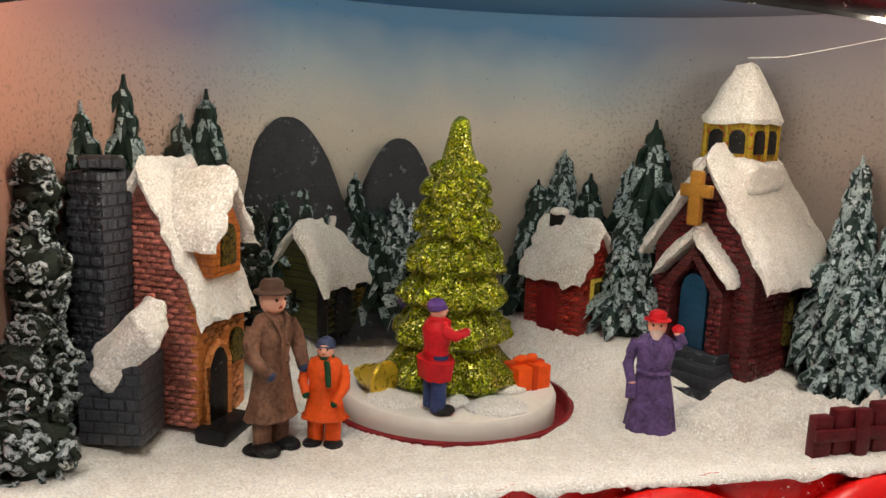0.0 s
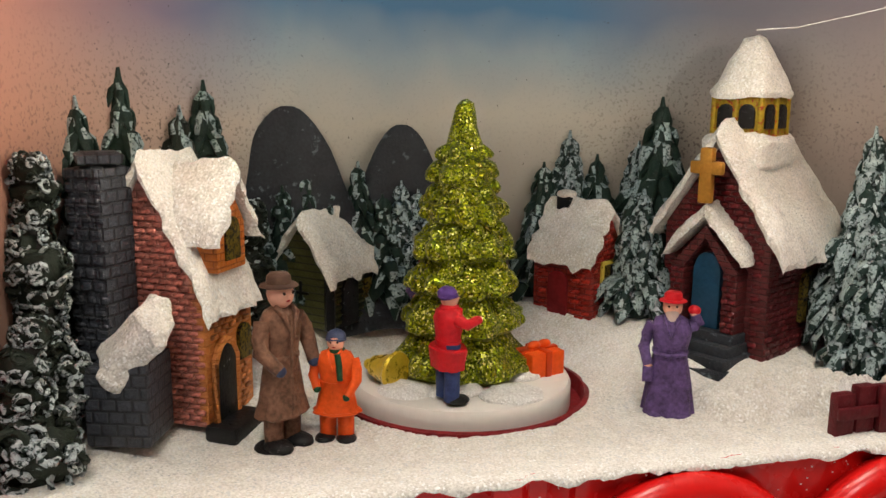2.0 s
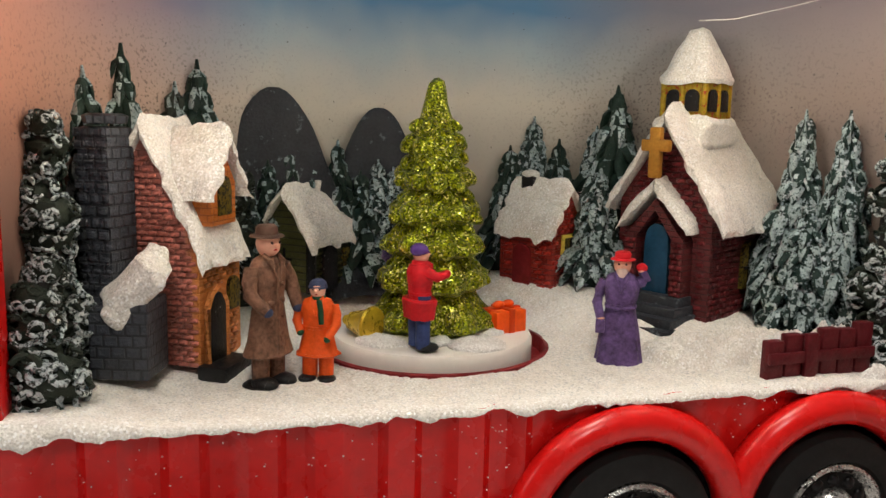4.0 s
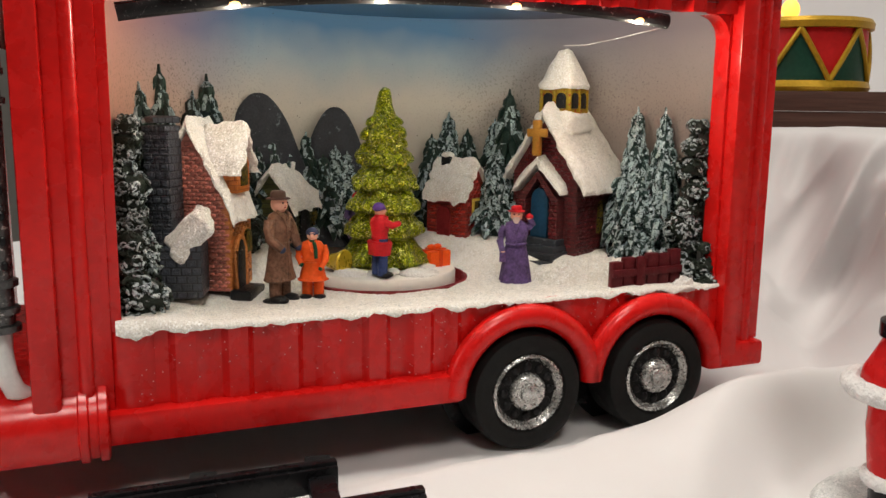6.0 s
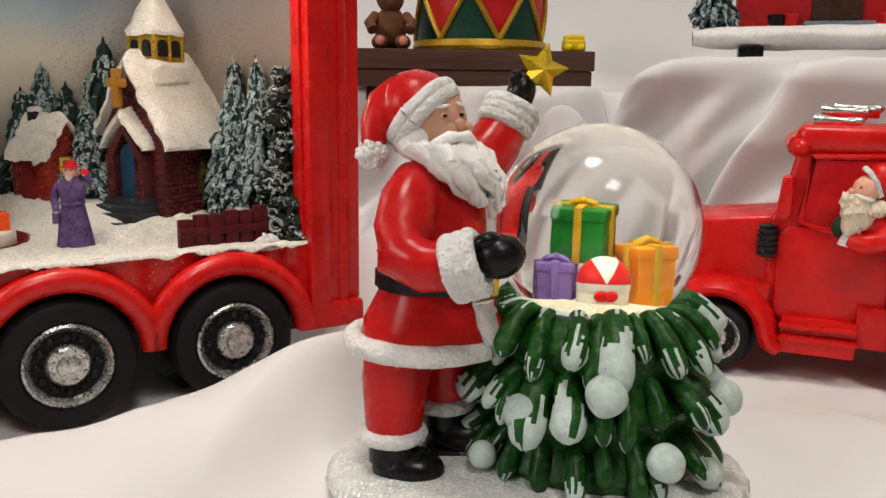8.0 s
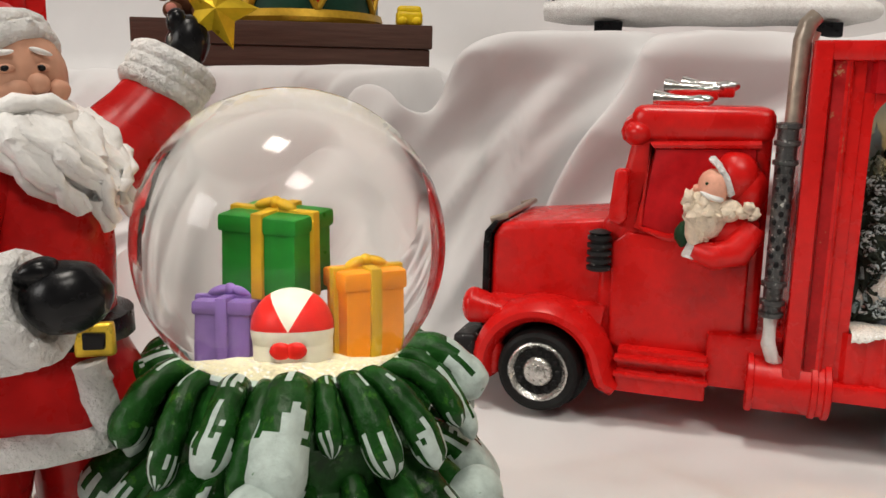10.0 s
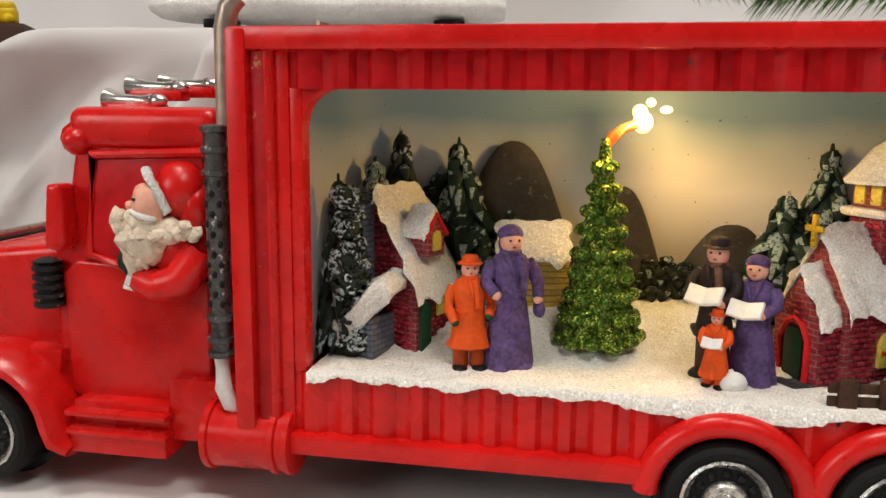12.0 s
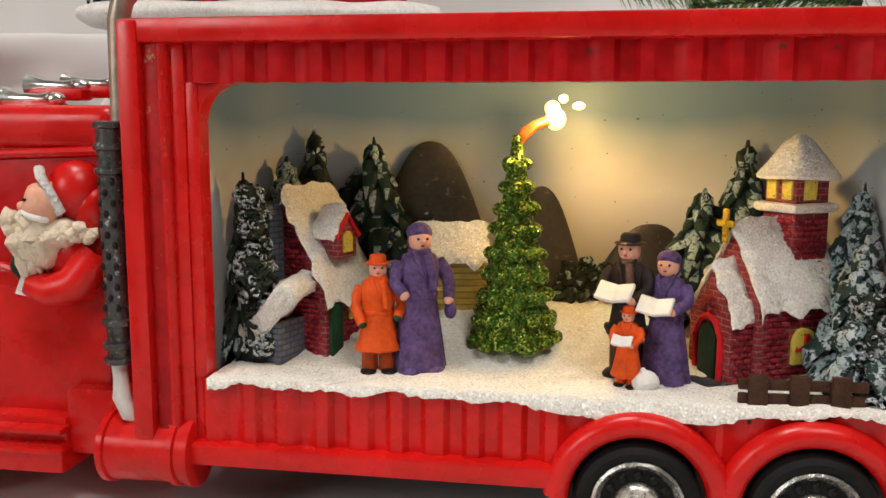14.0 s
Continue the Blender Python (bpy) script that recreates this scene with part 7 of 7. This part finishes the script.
TIPS = paint("pale_snow_paint", (0.47, 0.56, 0.52), 0.45, 0.25, 700, 260, 0.6, 0.0006, wear=(0.12, 0.22, 0.12), wear_at=0.66)
part("core", Form().lathe([(0.22, 0.05), (0.25, 0.1), (0.215, 0.16), (0.25, 0.24), (0.21, 0.3), (0.22, 0.37), (0.17, 0.435), (0.13, 0.45)], None, 0, 32), BOUGH, globe)
part("collar", Form().lathe([(0.1, 0.425), (0.165, 0.43), (0.172, 0.445), (0.16, 0.455), (0.1, 0.45)], None, 0, 40), TIPS, globe)
rt = random.Random(17)
for n, (z_in, z_out, r_in, r_out, count) in enumerate(((0.17, 0.085, 0.13, 0.3, 24), (0.3, 0.2, 0.13, 0.305, 25), (0.435, 0.345, 0.12, 0.285, 26))):
    for j in range(count):
        a = 360 * (j + 0.5 * (n % 2)) / count + rt.uniform(-4, 4)
        stout = rt.random() < 0.3
        thick = rt.uniform(0.036, 0.046) if stout else rt.uniform(0.02, 0.03)
        ro = r_out * (rt.uniform(1.0, 1.08) if stout else rt.uniform(0.86, 1.04))
        zo = z_out + rt.uniform(-0.03, 0.03)
        white = (rt.uniform(0.5, 0.72) if stout else rt.uniform(0.66, 1.1)) + (0.0 if n == 2 else 0.12)
        path, width = [], []
        for k in range(33):
            q = k / 32
            path.append((r_in + (ro - r_in) * q**0.85, 0.012 * math.sin(3 * q + j), z_in + 0.022 * math.sin(math.pi * q) + (zo - z_in) * q**2.2))
            width.append(thick * (0.5 + 0.5 * q) * (math.sqrt(max(0.02, 1 - ((q - 0.84) / 0.16) ** 2)) if q > 0.84 else 1.0))
        f = Form().tube(path, width, 0, 22)
        f.bm.faces.ensure_lookup_table()
        for k in range(32):
            for e in range(22):
                rough = noise.noise(Vector((3.2 * math.cos(0.2856 * e) + 3 * j, 3.2 * math.sin(0.2856 * e) + k * 0.05, n * 5.0))) + rt.uniform(-0.08, 0.08)
                brushed = (k + 0.5) / 32 > white + 0.4 * rough
                if n == 2 and 4 < k < 16 and rough > 0.3 and 2 < e < 9:
                    brushed = True
                if brushed:
                    f.bm.faces[k * 22 + e].material_index = 1
        part("bough", f.roughen(0.0035, 34, j), [BOUGH, TIPS], globe, xf=pose(0, 0, 0, 0, 0, a), sharp=100)
for a, r, z, s in ((-126, 0.29, 0.255, 0.042), (-92, 0.3, 0.32, 0.043), (-66, 0.3, 0.17, 0.04), (-150, 0.29, 0.12, 0.032), (-20, 0.3, 0.25, 0.042), (-38, 0.3, 0.11, 0.035)):
    q = radians(a)
    part("bauble", Form().ball((r * math.cos(q), r * math.sin(q), z), s, seg=22, rough=0.004, scale=20), TIPS, globe, "snow-white round bauble")
plinth = Form().lathe([(0.9, -0.03), (0.98, 0.0), (1.0, 0.03), (0.95, 0.052), (0.7, 0.07), (0.3, 0.085), (0.02, 0.09)], pose(-0.12, -0.03, 0, 0, 0, 4) @ Matrix.Diagonal((0.5, 0.345, 1, 1)), 0, 72)
for v in plinth.bm.verts:
    v.co.z += 0.012 * noise.noise(v.co * 16)
part("plinth", plinth.roughen(0.004, 50), snow_mat("silver_glittered_snow", (0.72, 0.74, 0.72), (0.42, 0.44, 0.44), 1800), globe, "glittering snow plinth", sharp=120)
heap("snow_heap", "snow rising between the figurine and the tree foot", (-0.42, -1.04, 0.06, 20), 0.14, 0.1, 0.1, 33, PLASTER_SNOW)

# inside the globe
inside = thing("globe_snow", "pale yellow snow floor inside the water globe", "snow", GX, GY, GZ, sturn)
part("mound", Form().lathe([(0.02, -0.2), (0.14, -0.185), (0.155, -0.16), (0.13, -0.135), (0.06, -0.125), (0.01, -0.12)], None, 0, 32).roughen(0.006, 30), snow_mat("yellowish_snow", (0.82, 0.78, 0.55), (0.66, 0.6, 0.38), 2600), inside)


def parcel(label, x, y, z, turn, sx, sy, sz, colour, tie):
    p = thing("gift_parcel", label, "gift", GX, GY, GZ, sturn)
    m = pose(x, y, z, 0, 0, turn)
    part("box", Form().box(-sx / 2, sx / 2, -sy / 2, sy / 2, 0, sz, 0.006), colour, p, xf=m)
    part("lid", Form().box(-sx / 2 - 0.003, sx / 2 + 0.003, -sy / 2 - 0.003, sy / 2 + 0.003, sz * 0.8, sz + 0.002, 0.005), colour, p, xf=m)
    part("ribbon", Form().box(-0.007, 0.007, -sy / 2 - 0.006, sy / 2 + 0.006, -0.001, sz + 0.006, 0.002), tie, p, xf=m)
    part("ribbon", Form().box(-sx / 2 - 0.0058, sx / 2 + 0.0058, -0.007, 0.007, -0.001, sz + 0.0055, 0.002), tie, p, xf=m)
    bow = Form()
    for s in (-1, 1):
        bow.ball((s * 0.013, 0, sz + 0.009), (0.014, 0.009, 0.006), 0, (0, 20 * s, 0), 12)
    part("bow", bow.ball((0, 0, sz + 0.011), 0.008, seg=10), tie, p, xf=m)
    return p


PGREEN = paint("green_parcel_paint", (0.012, 0.2, 0.02), 0.35, 0.25, 700, 150, 0.2, 0.0002)
PORANGE = paint("amber_parcel_paint", (0.85, 0.28, 0.01), 0.4, 0.2, 700, 150, 0.2, 0.0002)
PPURPLE = paint("lilac_parcel_paint", (0.22, 0.13, 0.4), 0.4, 0.25, 700, 150, 0.3, 0.0003)
TIE_GOLD = paint("gold_ribbon_paint", (0.6, 0.36, 0.02), 0.4, 0.25, 700, 150, 0.2, 0.0002)
parcel("green gift parcel with gold ribbon in the globe", -0.02, 0.02, -0.06, -22, 0.094, 0.084, 0.092, PGREEN, TIE_GOLD)
parcel("amber gift parcel with gold ribbon in the globe", 0.085, 0.0, -0.135, 30, 0.075, 0.065, 0.105, PORANGE, TIE_GOLD)
parcel("lilac gift parcel in the globe", -0.068, -0.005, -0.135, -14, 0.065, 0.06, 0.072, PPURPLE, PPURPLE)
candy = Form()
for v0 in range(12):
    a0, a1 = 2 * math.pi * v0 / 12, 2 * math.pi * (v0 + 1) / 12
    candy.sheet(4, 10, lambda p, q, a0=a0, a1=a1: Vector((0.049 * math.sin(math.pi * q) * math.cos(a0 + (a1 - a0) * p), -0.047 * math.cos(math.pi * q), 0.049 * math.sin(math.pi * q) * math.sin(a0 + (a1 - a0) * p))), 1 if v0 in (1, 4, 5, 0) and v0 != 5 or v0 in (5,) else 0)
candy.rod((0, 0.004, -0.05), (0, 0.004, -0.01), 0.046, 0.047, 0, 24)
for sxx in (-1, 1):
    candy.ball((0.009 * sxx, -0.044, -0.024), (0.014, 0.006, 0.012), 1, seg=10)
single("candy_drop", candy, [paint("cream_candy_paint", (0.82, 0.8, 0.66), 0.4, 0.1, 700, 150, 0.2, 0.0002), paint("red_candy_paint", (0.75, 0.015, 0.01), 0.35, 0.15, 700, 150, 0.2, 0.0002)], "round cream candy with red wedges in the globe", "candy", GX + 0.03, GY - 0.055, GZ - 0.09, sturn, sharp=60)

# driver leaning out of the small truck
dr = Form()
dr.ball((0.455, 0.035, 0.655), (0.058, 0.05, 0.062), 0, seg=20)
dr.ball((0.49, 0.04, 0.62), (0.045, 0.045, 0.06), 0, seg=16)
dr.ball((0.408, -0.004, 0.632), (0.038, 0.042, 0.046), 3, seg=18)
dr.ball((0.39, -0.042, 0.645), (0.005, 0.004, 0.004), 4, seg=8)
dr.ball((0.405, -0.03, 0.612), (0.03, 0.018, 0.01), 2, (0, 20, 0), 10)
dr.ball((0.37, -0.012, 0.628), (0.011, 0.012, 0.011), 3, seg=10)
dr.tube([(0.4, 0.0, 0.7), (0.415, -0.022, 0.685), (0.436, -0.024, 0.655), (0.45, -0.014, 0.615)], 0.0095, 1, 8)
rb = random.Random(9)
dr.ball((0.395, -0.004, 0.565), (0.05, 0.042, 0.06), 5, seg=16, rough=0.008, scale=40).ball((0.43, -0.002, 0.575), (0.05, 0.03, 0.032), 5, (0, -14, 0), 16, rough=0.006, scale=40).ball((0.375, -0.01, 0.525), (0.026, 0.026, 0.045), 5, seg=14, rough=0.006, scale=40).ball((0.37, 0.01, 0.59), (0.026, 0.03, 0.04), 5, seg=14)
for i in range(16):
    st = Vector((0.36 + 0.006 * i, -0.012 - 0.01 * math.sin(i), 0.605 - 0.002 * i))
    en = Vector((0.375 + 0.004 * i, -0.015 - 0.012 * math.sin(i * 1.7), 0.49 + 0.005 * i))
    dr.tube([st, st.lerp(en, 0.4) + Vector((-0.012, -0.014, 0)), st.lerp(en, 0.75), en], [0.012, 0.015, 0.014, 0.006], 5, 7)
dr.tube([(0.42, -0.012, 0.575), (0.45, -0.014, 0.58), (0.48, -0.01, 0.572), (0.515, 0.005, 0.578)], [0.02, 0.014, 0.016, 0.009], 5, 10)
for i in range(34):
    q = rb.random()
    bx, bz = 0.368 + 0.03 * q + rb.uniform(-0.024, 0.04) * (1 - 0.6 * q), 0.605 - 0.105 * q
    dr.ball((bx, -0.03 + 0.012 * q + rb.uniform(-0.006, 0.006), bz), (0.013, 0.011, 0.019), 5, (0, rb.uniform(-35, 35), 0), 8, rough=0.004, scale=60)
for i in range(14):
    dr.ball((0.43 + 0.006 * i, -0.016 + rb.uniform(-0.006, 0.006), 0.578 + rb.uniform(-0.013, 0.013)), rb.uniform(0.009, 0.014), 5, seg=7)
dr.ball((0.45, 0.035, 0.53), (0.075, 0.05, 0.06), 0, seg=20)
dr.tube([(0.5, 0.02, 0.53), (0.47, -0.012, 0.475), (0.42, -0.015, 0.462), (0.375, -0.005, 0.475)], [0.04, 0.04, 0.034, 0.028], 0, 14)
dr.rod((0.365, -0.005, 0.455), (0.378, -0.005, 0.495), 0.023, 0.02, 1, 14)
dr.ball((0.345, 0.01, 0.51), (0.022, 0.025, 0.032), 4, seg=12)
single("driver_figurine", dr.roughen(0.005, 60), [RED, FUR, BEARD, SKIN, GREEN, paint("cream_beard_paint", (0.82, 0.7, 0.55), 0.6, 0.25, 900, 260, 0.8, 0.0008)], "bearded red-capped driver figurine leaning from the cab window", "figurine", 0, 0.02, 0, 0, sharp=60)

# ---------------------------------------------------------------- black track in front of the large truck
TRACK = paint("black_plastic", (0.006, 0.006, 0.007), 0.28, 0.3, 500, 90, 0.15, 0.0002)
tx, ty, _, tr = in1(-0.62, -0.28, 0)
track = thing("toy_track", "black plastic toy rail track lying beside the large truck", "toy track", tx, ty, 0, tr)
for ry, end in ((0.13, 0.0), (-0.1, 0.16), (-0.36, 0.1)):
    rail = Form().box(-0.6, end, ry - 0.026, ry + 0.026, 0.022, 0.09, 0.006)
    rail.box(-0.6, end, ry - 0.014, ry + 0.014, 0.086, 0.1, 0.004)
    part("rail", rail, TRACK, track)
for k, (sx, lo, hi) in enumerate(((-0.06, -0.12, 0.24), (-0.36, -0.38, 0.24), (-0.1, -0.4, -0.1))):
    part("sleeper", Form().box(-0.035, 0.035, lo, hi, 0.004, 0.07, 0.006, turn=pose(sx, 0, 0, 0, 0, -8)), TRACK, track)

# ---------------------------------------------------------------- plank with the drum
WOOD = paint("dark_walnut_plank", (0.075, 0.036, 0.026), 0.5, 0.45, 420, 40, 0.5, 0.0006)
wnt = WOOD.node_tree
for n in wnt.nodes:
    if n.type == "TEX_NOISE":
        mp = wnt.nodes.new("ShaderNodeMapping")
        mp.inputs["Scale"].default_value = (0.12, 1.0, 1.6)
        src = n.inputs["Vector"].links[0].from_socket
        wnt.links.new(src, mp.inputs["Vector"])
        wnt.links.new(mp.outputs[0], n.inputs["Vector"])
stand = thing("plank_stand", "dark walnut plank stand on black feet on the cloth", "stand", -1.384, 1.135, 0, 27)
part("plank", Form().box(-0.6, 0.6, -0.21, 0.25, 1.02, 1.115, 0.006), WOOD, stand)
part("plank", Form().box(-0.6, 0.59, -0.2, 0.25, 0.935, 1.018, 0.006), WOOD, stand)
for fx in (-0.45, 0.52):
    part("foot", Form().box(fx - 0.06, fx + 0.06, -0.19, -0.05, 0.87, 0.936, 0.006), BLACK, stand, "black square foot")
DRUM_RED = paint("drum_red_paint", (0.5, 0.012, 0.012), 0.45, 0.2, 500, 60, 0.2, 0.0003)
DRUM_GREEN = paint("drum_green_paint", (0.01, 0.05, 0.03), 0.4, 0.3, 500, 60, 0.2, 0.0003)
DRUM_GOLD = paint("drum_gold_paint", (0.45, 0.27, 0.02), 0.4, 0.3, 700, 90, 0.3, 0.0003, metal=0.4)
DX, DY, DR = -1.385, 1.29, 0.32
drum = thing("toy_drum", "red and green toy drum with gold rope and rims", "drum", DX, DY, 1.117, 0)
part("shell", Form().lathe([(0.05, 0.03), (DR - 0.01, 0.03), (DR, 0.08), (DR + 0.004, 0.17), (DR, 0.29), (DR - 0.01, 0.33), (0.05, 0.33)], None, 0, 64), DRUM_RED, drum)
part("rim", Form().lathe([(0.1, 0.0), (DR + 0.02, 0.0), (DR + 0.03, 0.02), (DR + 0.02, 0.05), (DR - 0.02, 0.055)], None, 0, 64), DRUM_GOLD, drum, "gold lower rim")
part("rim", Form().lathe([(DR - 0.02, 0.3), (DR + 0.024, 0.305), (DR + 0.028, 0.335), (DR + 0.015, 0.355), (DR - 0.06, 0.355), (0.05, 0.35)], None, 0, 64), DRUM_GOLD, drum, "gold upper rim")
nz = 7
for k in range(nz):
    a0 = 2 * math.pi * k / nz - 1.36
    half = math.pi / nz

    def tri(p, q, a0=a0, half=half):
        a = a0 + half * (2 * p - 1) * (1 - q)
        return Vector(((DR + 0.006) * math.cos(a), (DR + 0.006) * math.sin(a), 0.05 + 0.25 * q))

    part("green_panel", Form().sheet(12, 10, tri), DRUM_GREEN, drum, "dark green triangle on the shell")
    for s in (-1, 1):
        rope = [((DR + 0.012) * math.cos(a0 + s * half * (1 - i / 10)), (DR + 0.012) * math.sin(a0 + s * half * (1 - i / 10)), 0.05 + 0.25 * i / 10) for i in range(11)]
        part("rope", Form().tube(rope, 0.013, seg=8), DRUM_GOLD, drum, "gold rope")
BLUE_GLOW = glow("blue_lamp_glow", (0.06, 0.05, 1.0), 5.0)
AMBER_GLOW = glow("amber_lamp_glow", (1.0, 0.45, 0.06), 2.5)
RED_GLOW = glow("red_lamp_glow", (1.0, 0.05, 0.04), 3.0)
for lx, ly, mt, lb, r in ((-0.14, -0.16, BLUE_GLOW, "blue glowing bulb on the drum", 0.035), (-0.02, -0.17, AMBER_GLOW, "amber glowing bulb on the drum", 0.045), (-0.29, -0.1, RED_GLOW, "red glowing bulb on the drum", 0.03)):
    single("glowing_bulb", Form().ball((0, 0, 0), (r, r, r * 1.2), seg=16), mt, lb, "bulb", DX + lx, DY + ly, 1.117 + 0.355 + r, 0, "bulbs on the drum")
toy = Form().box(-0.055, 0.055, -0.04, 0.04, 0.0, 0.06, 0.018, seg=3).box(-0.05, 0.05, -0.035, 0.035, 0.04, 0.082, 0.018, seg=3)
for s in (-0.03, 0.03):
    toy.ball((s, -0.042, 0.018), (0.02, 0.012, 0.018), 0, seg=10)
single("yellow_toy_block", toy, paint("bright_yellow_paint", (0.72, 0.5, 0.01), 0.4, 0.2, 500, 90, 0.2, 0.0003), "small bright yellow toy on the plank beside the drum", "toy", -0.875, 1.26, 1.116, 27)
bear = Form().ball((0, 0, 0.13), (0.1, 0.09, 0.13), 0, seg=22, rough=0.008, scale=30).ball((0.0, -0.01, 0.3), (0.085, 0.08, 0.08), 0, seg=20, rough=0.006, scale=30)
bear.ball((-0.06, 0, 0.375), (0.03, 0.02, 0.03), 0, seg=12).ball((0.06, 0, 0.375), (0.03, 0.02, 0.03), 0, seg=12).ball((0.005, -0.08, 0.285), (0.04, 0.03, 0.032), 0, seg=14)
bear.ball((0.07, -0.11, 0.04), (0.05, 0.07, 0.045), 0, seg=16).ball((-0.07, -0.11, 0.04), (0.05, 0.07, 0.045), 0, seg=16)
bear.ball((0.07, -0.172, 0.045), (0.028, 0.012, 0.028), 1, seg=12).ball((-0.07, -0.172, 0.045), (0.028, 0.012, 0.028), 1, seg=12)
bear.tube([(0.09, -0.02, 0.2), (0.13, -0.07, 0.15), (0.11, -0.11, 0.11)], 0.035, 0, 10).tube([(-0.09, -0.02, 0.2), (-0.13, -0.07, 0.15), (-0.11, -0.11, 0.11)], 0.035, 0, 10)
bmesh.ops.scale(bear.bm, vec=(0.8, 0.8, 0.8), verts=bear.bm.verts)
single("toy_bear", bear, [paint("brown_plush_paint", (0.16, 0.065, 0.03), 0.75, 0.4, 1200, 200, 0.9, 0.0008), paint("pink_pad_paint", (0.55, 0.22, 0.17), 0.6, 0.2, 500, 90, 0.3, 0.0003)], "brown toy bear sitting beside the drum", "toy bear", -1.71, 0.91, 1.116, 30, sharp=80)

# ---------------------------------------------------------------- snowy shelf with a red house front
shelf = thing("snowy_base", "long white snow-covered base on black feet", "display base", 0.3, 1.53, 0, 9)


def drift(p, q):
    a = 2 * math.pi * q
    x = -0.64 + 1.28 * p
    e = 1 - 0.35 * abs(2 * p - 1) ** 8
    n = noise.noise(Vector((x * 5, math.cos(a) * 1.5, math.sin(a) * 1.5)))
    return Vector((x, e * (0.2 + 0.012 * n) * math.cos(a), 1.185 + e * (0.055 + 0.012 * n) * math.sin(a)))


part("snow_slab", Form().sheet(60, 28, drift), PLASTER_SNOW, shelf, "rounded white snow slab", sharp=120)
for fx in (-0.38, 0.44):
    part("foot", Form().box(fx - 0.055, fx + 0.055, -0.16, -0.06, 1.08, 1.135, 0.006), BLACK, shelf, "black square foot")
hut = thing("house_front", "red toy house front with brown door on the snowy base", "model house", 0.3, 1.6, 1.235, 9)
part("wall", Form().box(-0.45, 0.5, -0.03, 0.15, -0.03, 0.5, 0.008), paint("red_timber_paint", (0.42, 0.012, 0.015), 0.5, 0.25, 500, 60, 0.3, 0.0004), hut)
part("door", Form().box(-0.12, 0.1, -0.045, -0.02, -0.01, 0.36, 0.006), FENCE_BROWN, hut, "brown plank door")
part("wreath", Form().tube([(0.07 * math.cos(a) - 0.01, -0.055, 0.22 + 0.07 * math.sin(a)) for a in (2 * math.pi * i / 20 for i in range(21))], 0.018, seg=8).roughen(0.008, 40), PINE, hut, "green wreath on the door")
part("doorstep", Form().box(-0.16, 0.14, -0.14, -0.03, -0.03, 0.02, 0.006), paint("slate_blue_step_paint", (0.14, 0.2, 0.24), 0.5, 0.3, 500, 90, 0.3, 0.0003), hut, "slate blue doorstep")
for ux in (-0.28, -0.21, 0.2):
    part("pot", Form().lathe([(0.03, 0.0), (0.04, 0.06), (0.03, 0.065)], pose(ux, -0.09, -0.01), 0, 14), BLACK if ux < -0.25 else DRUM_RED, hut)
pine("pine_tree", "small snowy toy pine on the white base", (-0.24, 1.42, 1.22, 0), 0.34, 0.085, 8, 10, PINE_FROST, 91)

# green tinsel boughs above the small truck
NEEDLE = paint("green_tinsel", (0.1, 0.2, 0.05), 0.35, 0.5, 900, 90, 0.3, 0.0003, wear=(0.5, 0.62, 0.3), wear_at=0.6)
rn = random.Random(44)
for k, (gx, gy, gz, ga) in enumerate(((1.78, 1.5, 1.24, 20), (2.1, 1.55, 1.2, 170), (2.35, 1.5, 1.25, 10), (1.95, 1.6, 1.32, 60))):
    br = thing("tinsel_bough", "green tinsel fir bough lying on the cloth", "fir bough", gx, gy, gz, ga, "fir boughs")
    part("twig", Form().tube([(-0.25, 0, 0.0), (0, 0.02, 0.03), (0.28, 0, 0.01)], [0.012, 0.01, 0.006], seg=6), BARK, br)
    verts, faces = [], []
    for i in range(420):
        u = rn.uniform(-0.25, 0.28)
        a = rn.uniform(0, 6.283)
        ln = rn.uniform(0.07, 0.13)
        d = Vector((0.55, math.cos(a) * 0.85, math.sin(a) * 0.85)).normalized() * ln
        s = Vector((rn.uniform(-1, 1), rn.uniform(-1, 1), rn.uniform(-1, 1))).normalized() * 0.0045
        p = Vector((u, 0.01, 0.02))
        n = len(verts)
        verts += [p + s, p - s, p + d]
        faces.append((n, n + 1, n + 2))
    f = Form()
    vs = [f.bm.verts.new(v) for v in verts]
    for q in faces:
        f.bm.faces.new([vs[i] for i in q])
    nd = part("needles", f, NEEDLE, br)
    nd["kind"] = "stuff"

# ---------------------------------------------------------------- bricks of the model houses
for parent, m, x0, x1, z0, z1, inside, bw, bh, mat, seed in BRICKWORK:
    rw = random.Random(seed)
    first = None
    for row in range(int((z1 - z0) / bh)):
        zc = z0 + bh * (row + 0.5)
        for col in range(-1, int((x1 - x0) / bw) + 1):
            xc = x0 + bw * (col + (0.5 if row % 2 else 1.0)) + rw.uniform(-0.06, 0.06) * bw
            if not inside(xc - 0.3 * bw, zc) or not inside(xc + 0.3 * bw, zc):
                continue
            spot = m @ pose(xc, rw.uniform(-0.0012, 0.0012), zc, rw.uniform(-5, 5), rw.uniform(-3, 3), rw.uniform(-4, 4)) @ Matrix.Diagonal((rw.uniform(0.88, 1.04), 1, rw.uniform(0.88, 1.04), 1))
            if first is None:
                first = part("brick", Form().box(-0.45 * bw, 0.45 * bw, -0.004, 0.004, -0.42 * bh, 0.42 * bh, 0.0022, seg=1), mat, parent)
                loc, rot, sc = spot.decompose()
                first.matrix_basis = Matrix.LocRotScale(loc * S, rot, sc)
            else:
                share(first, "brick", parent, spot)
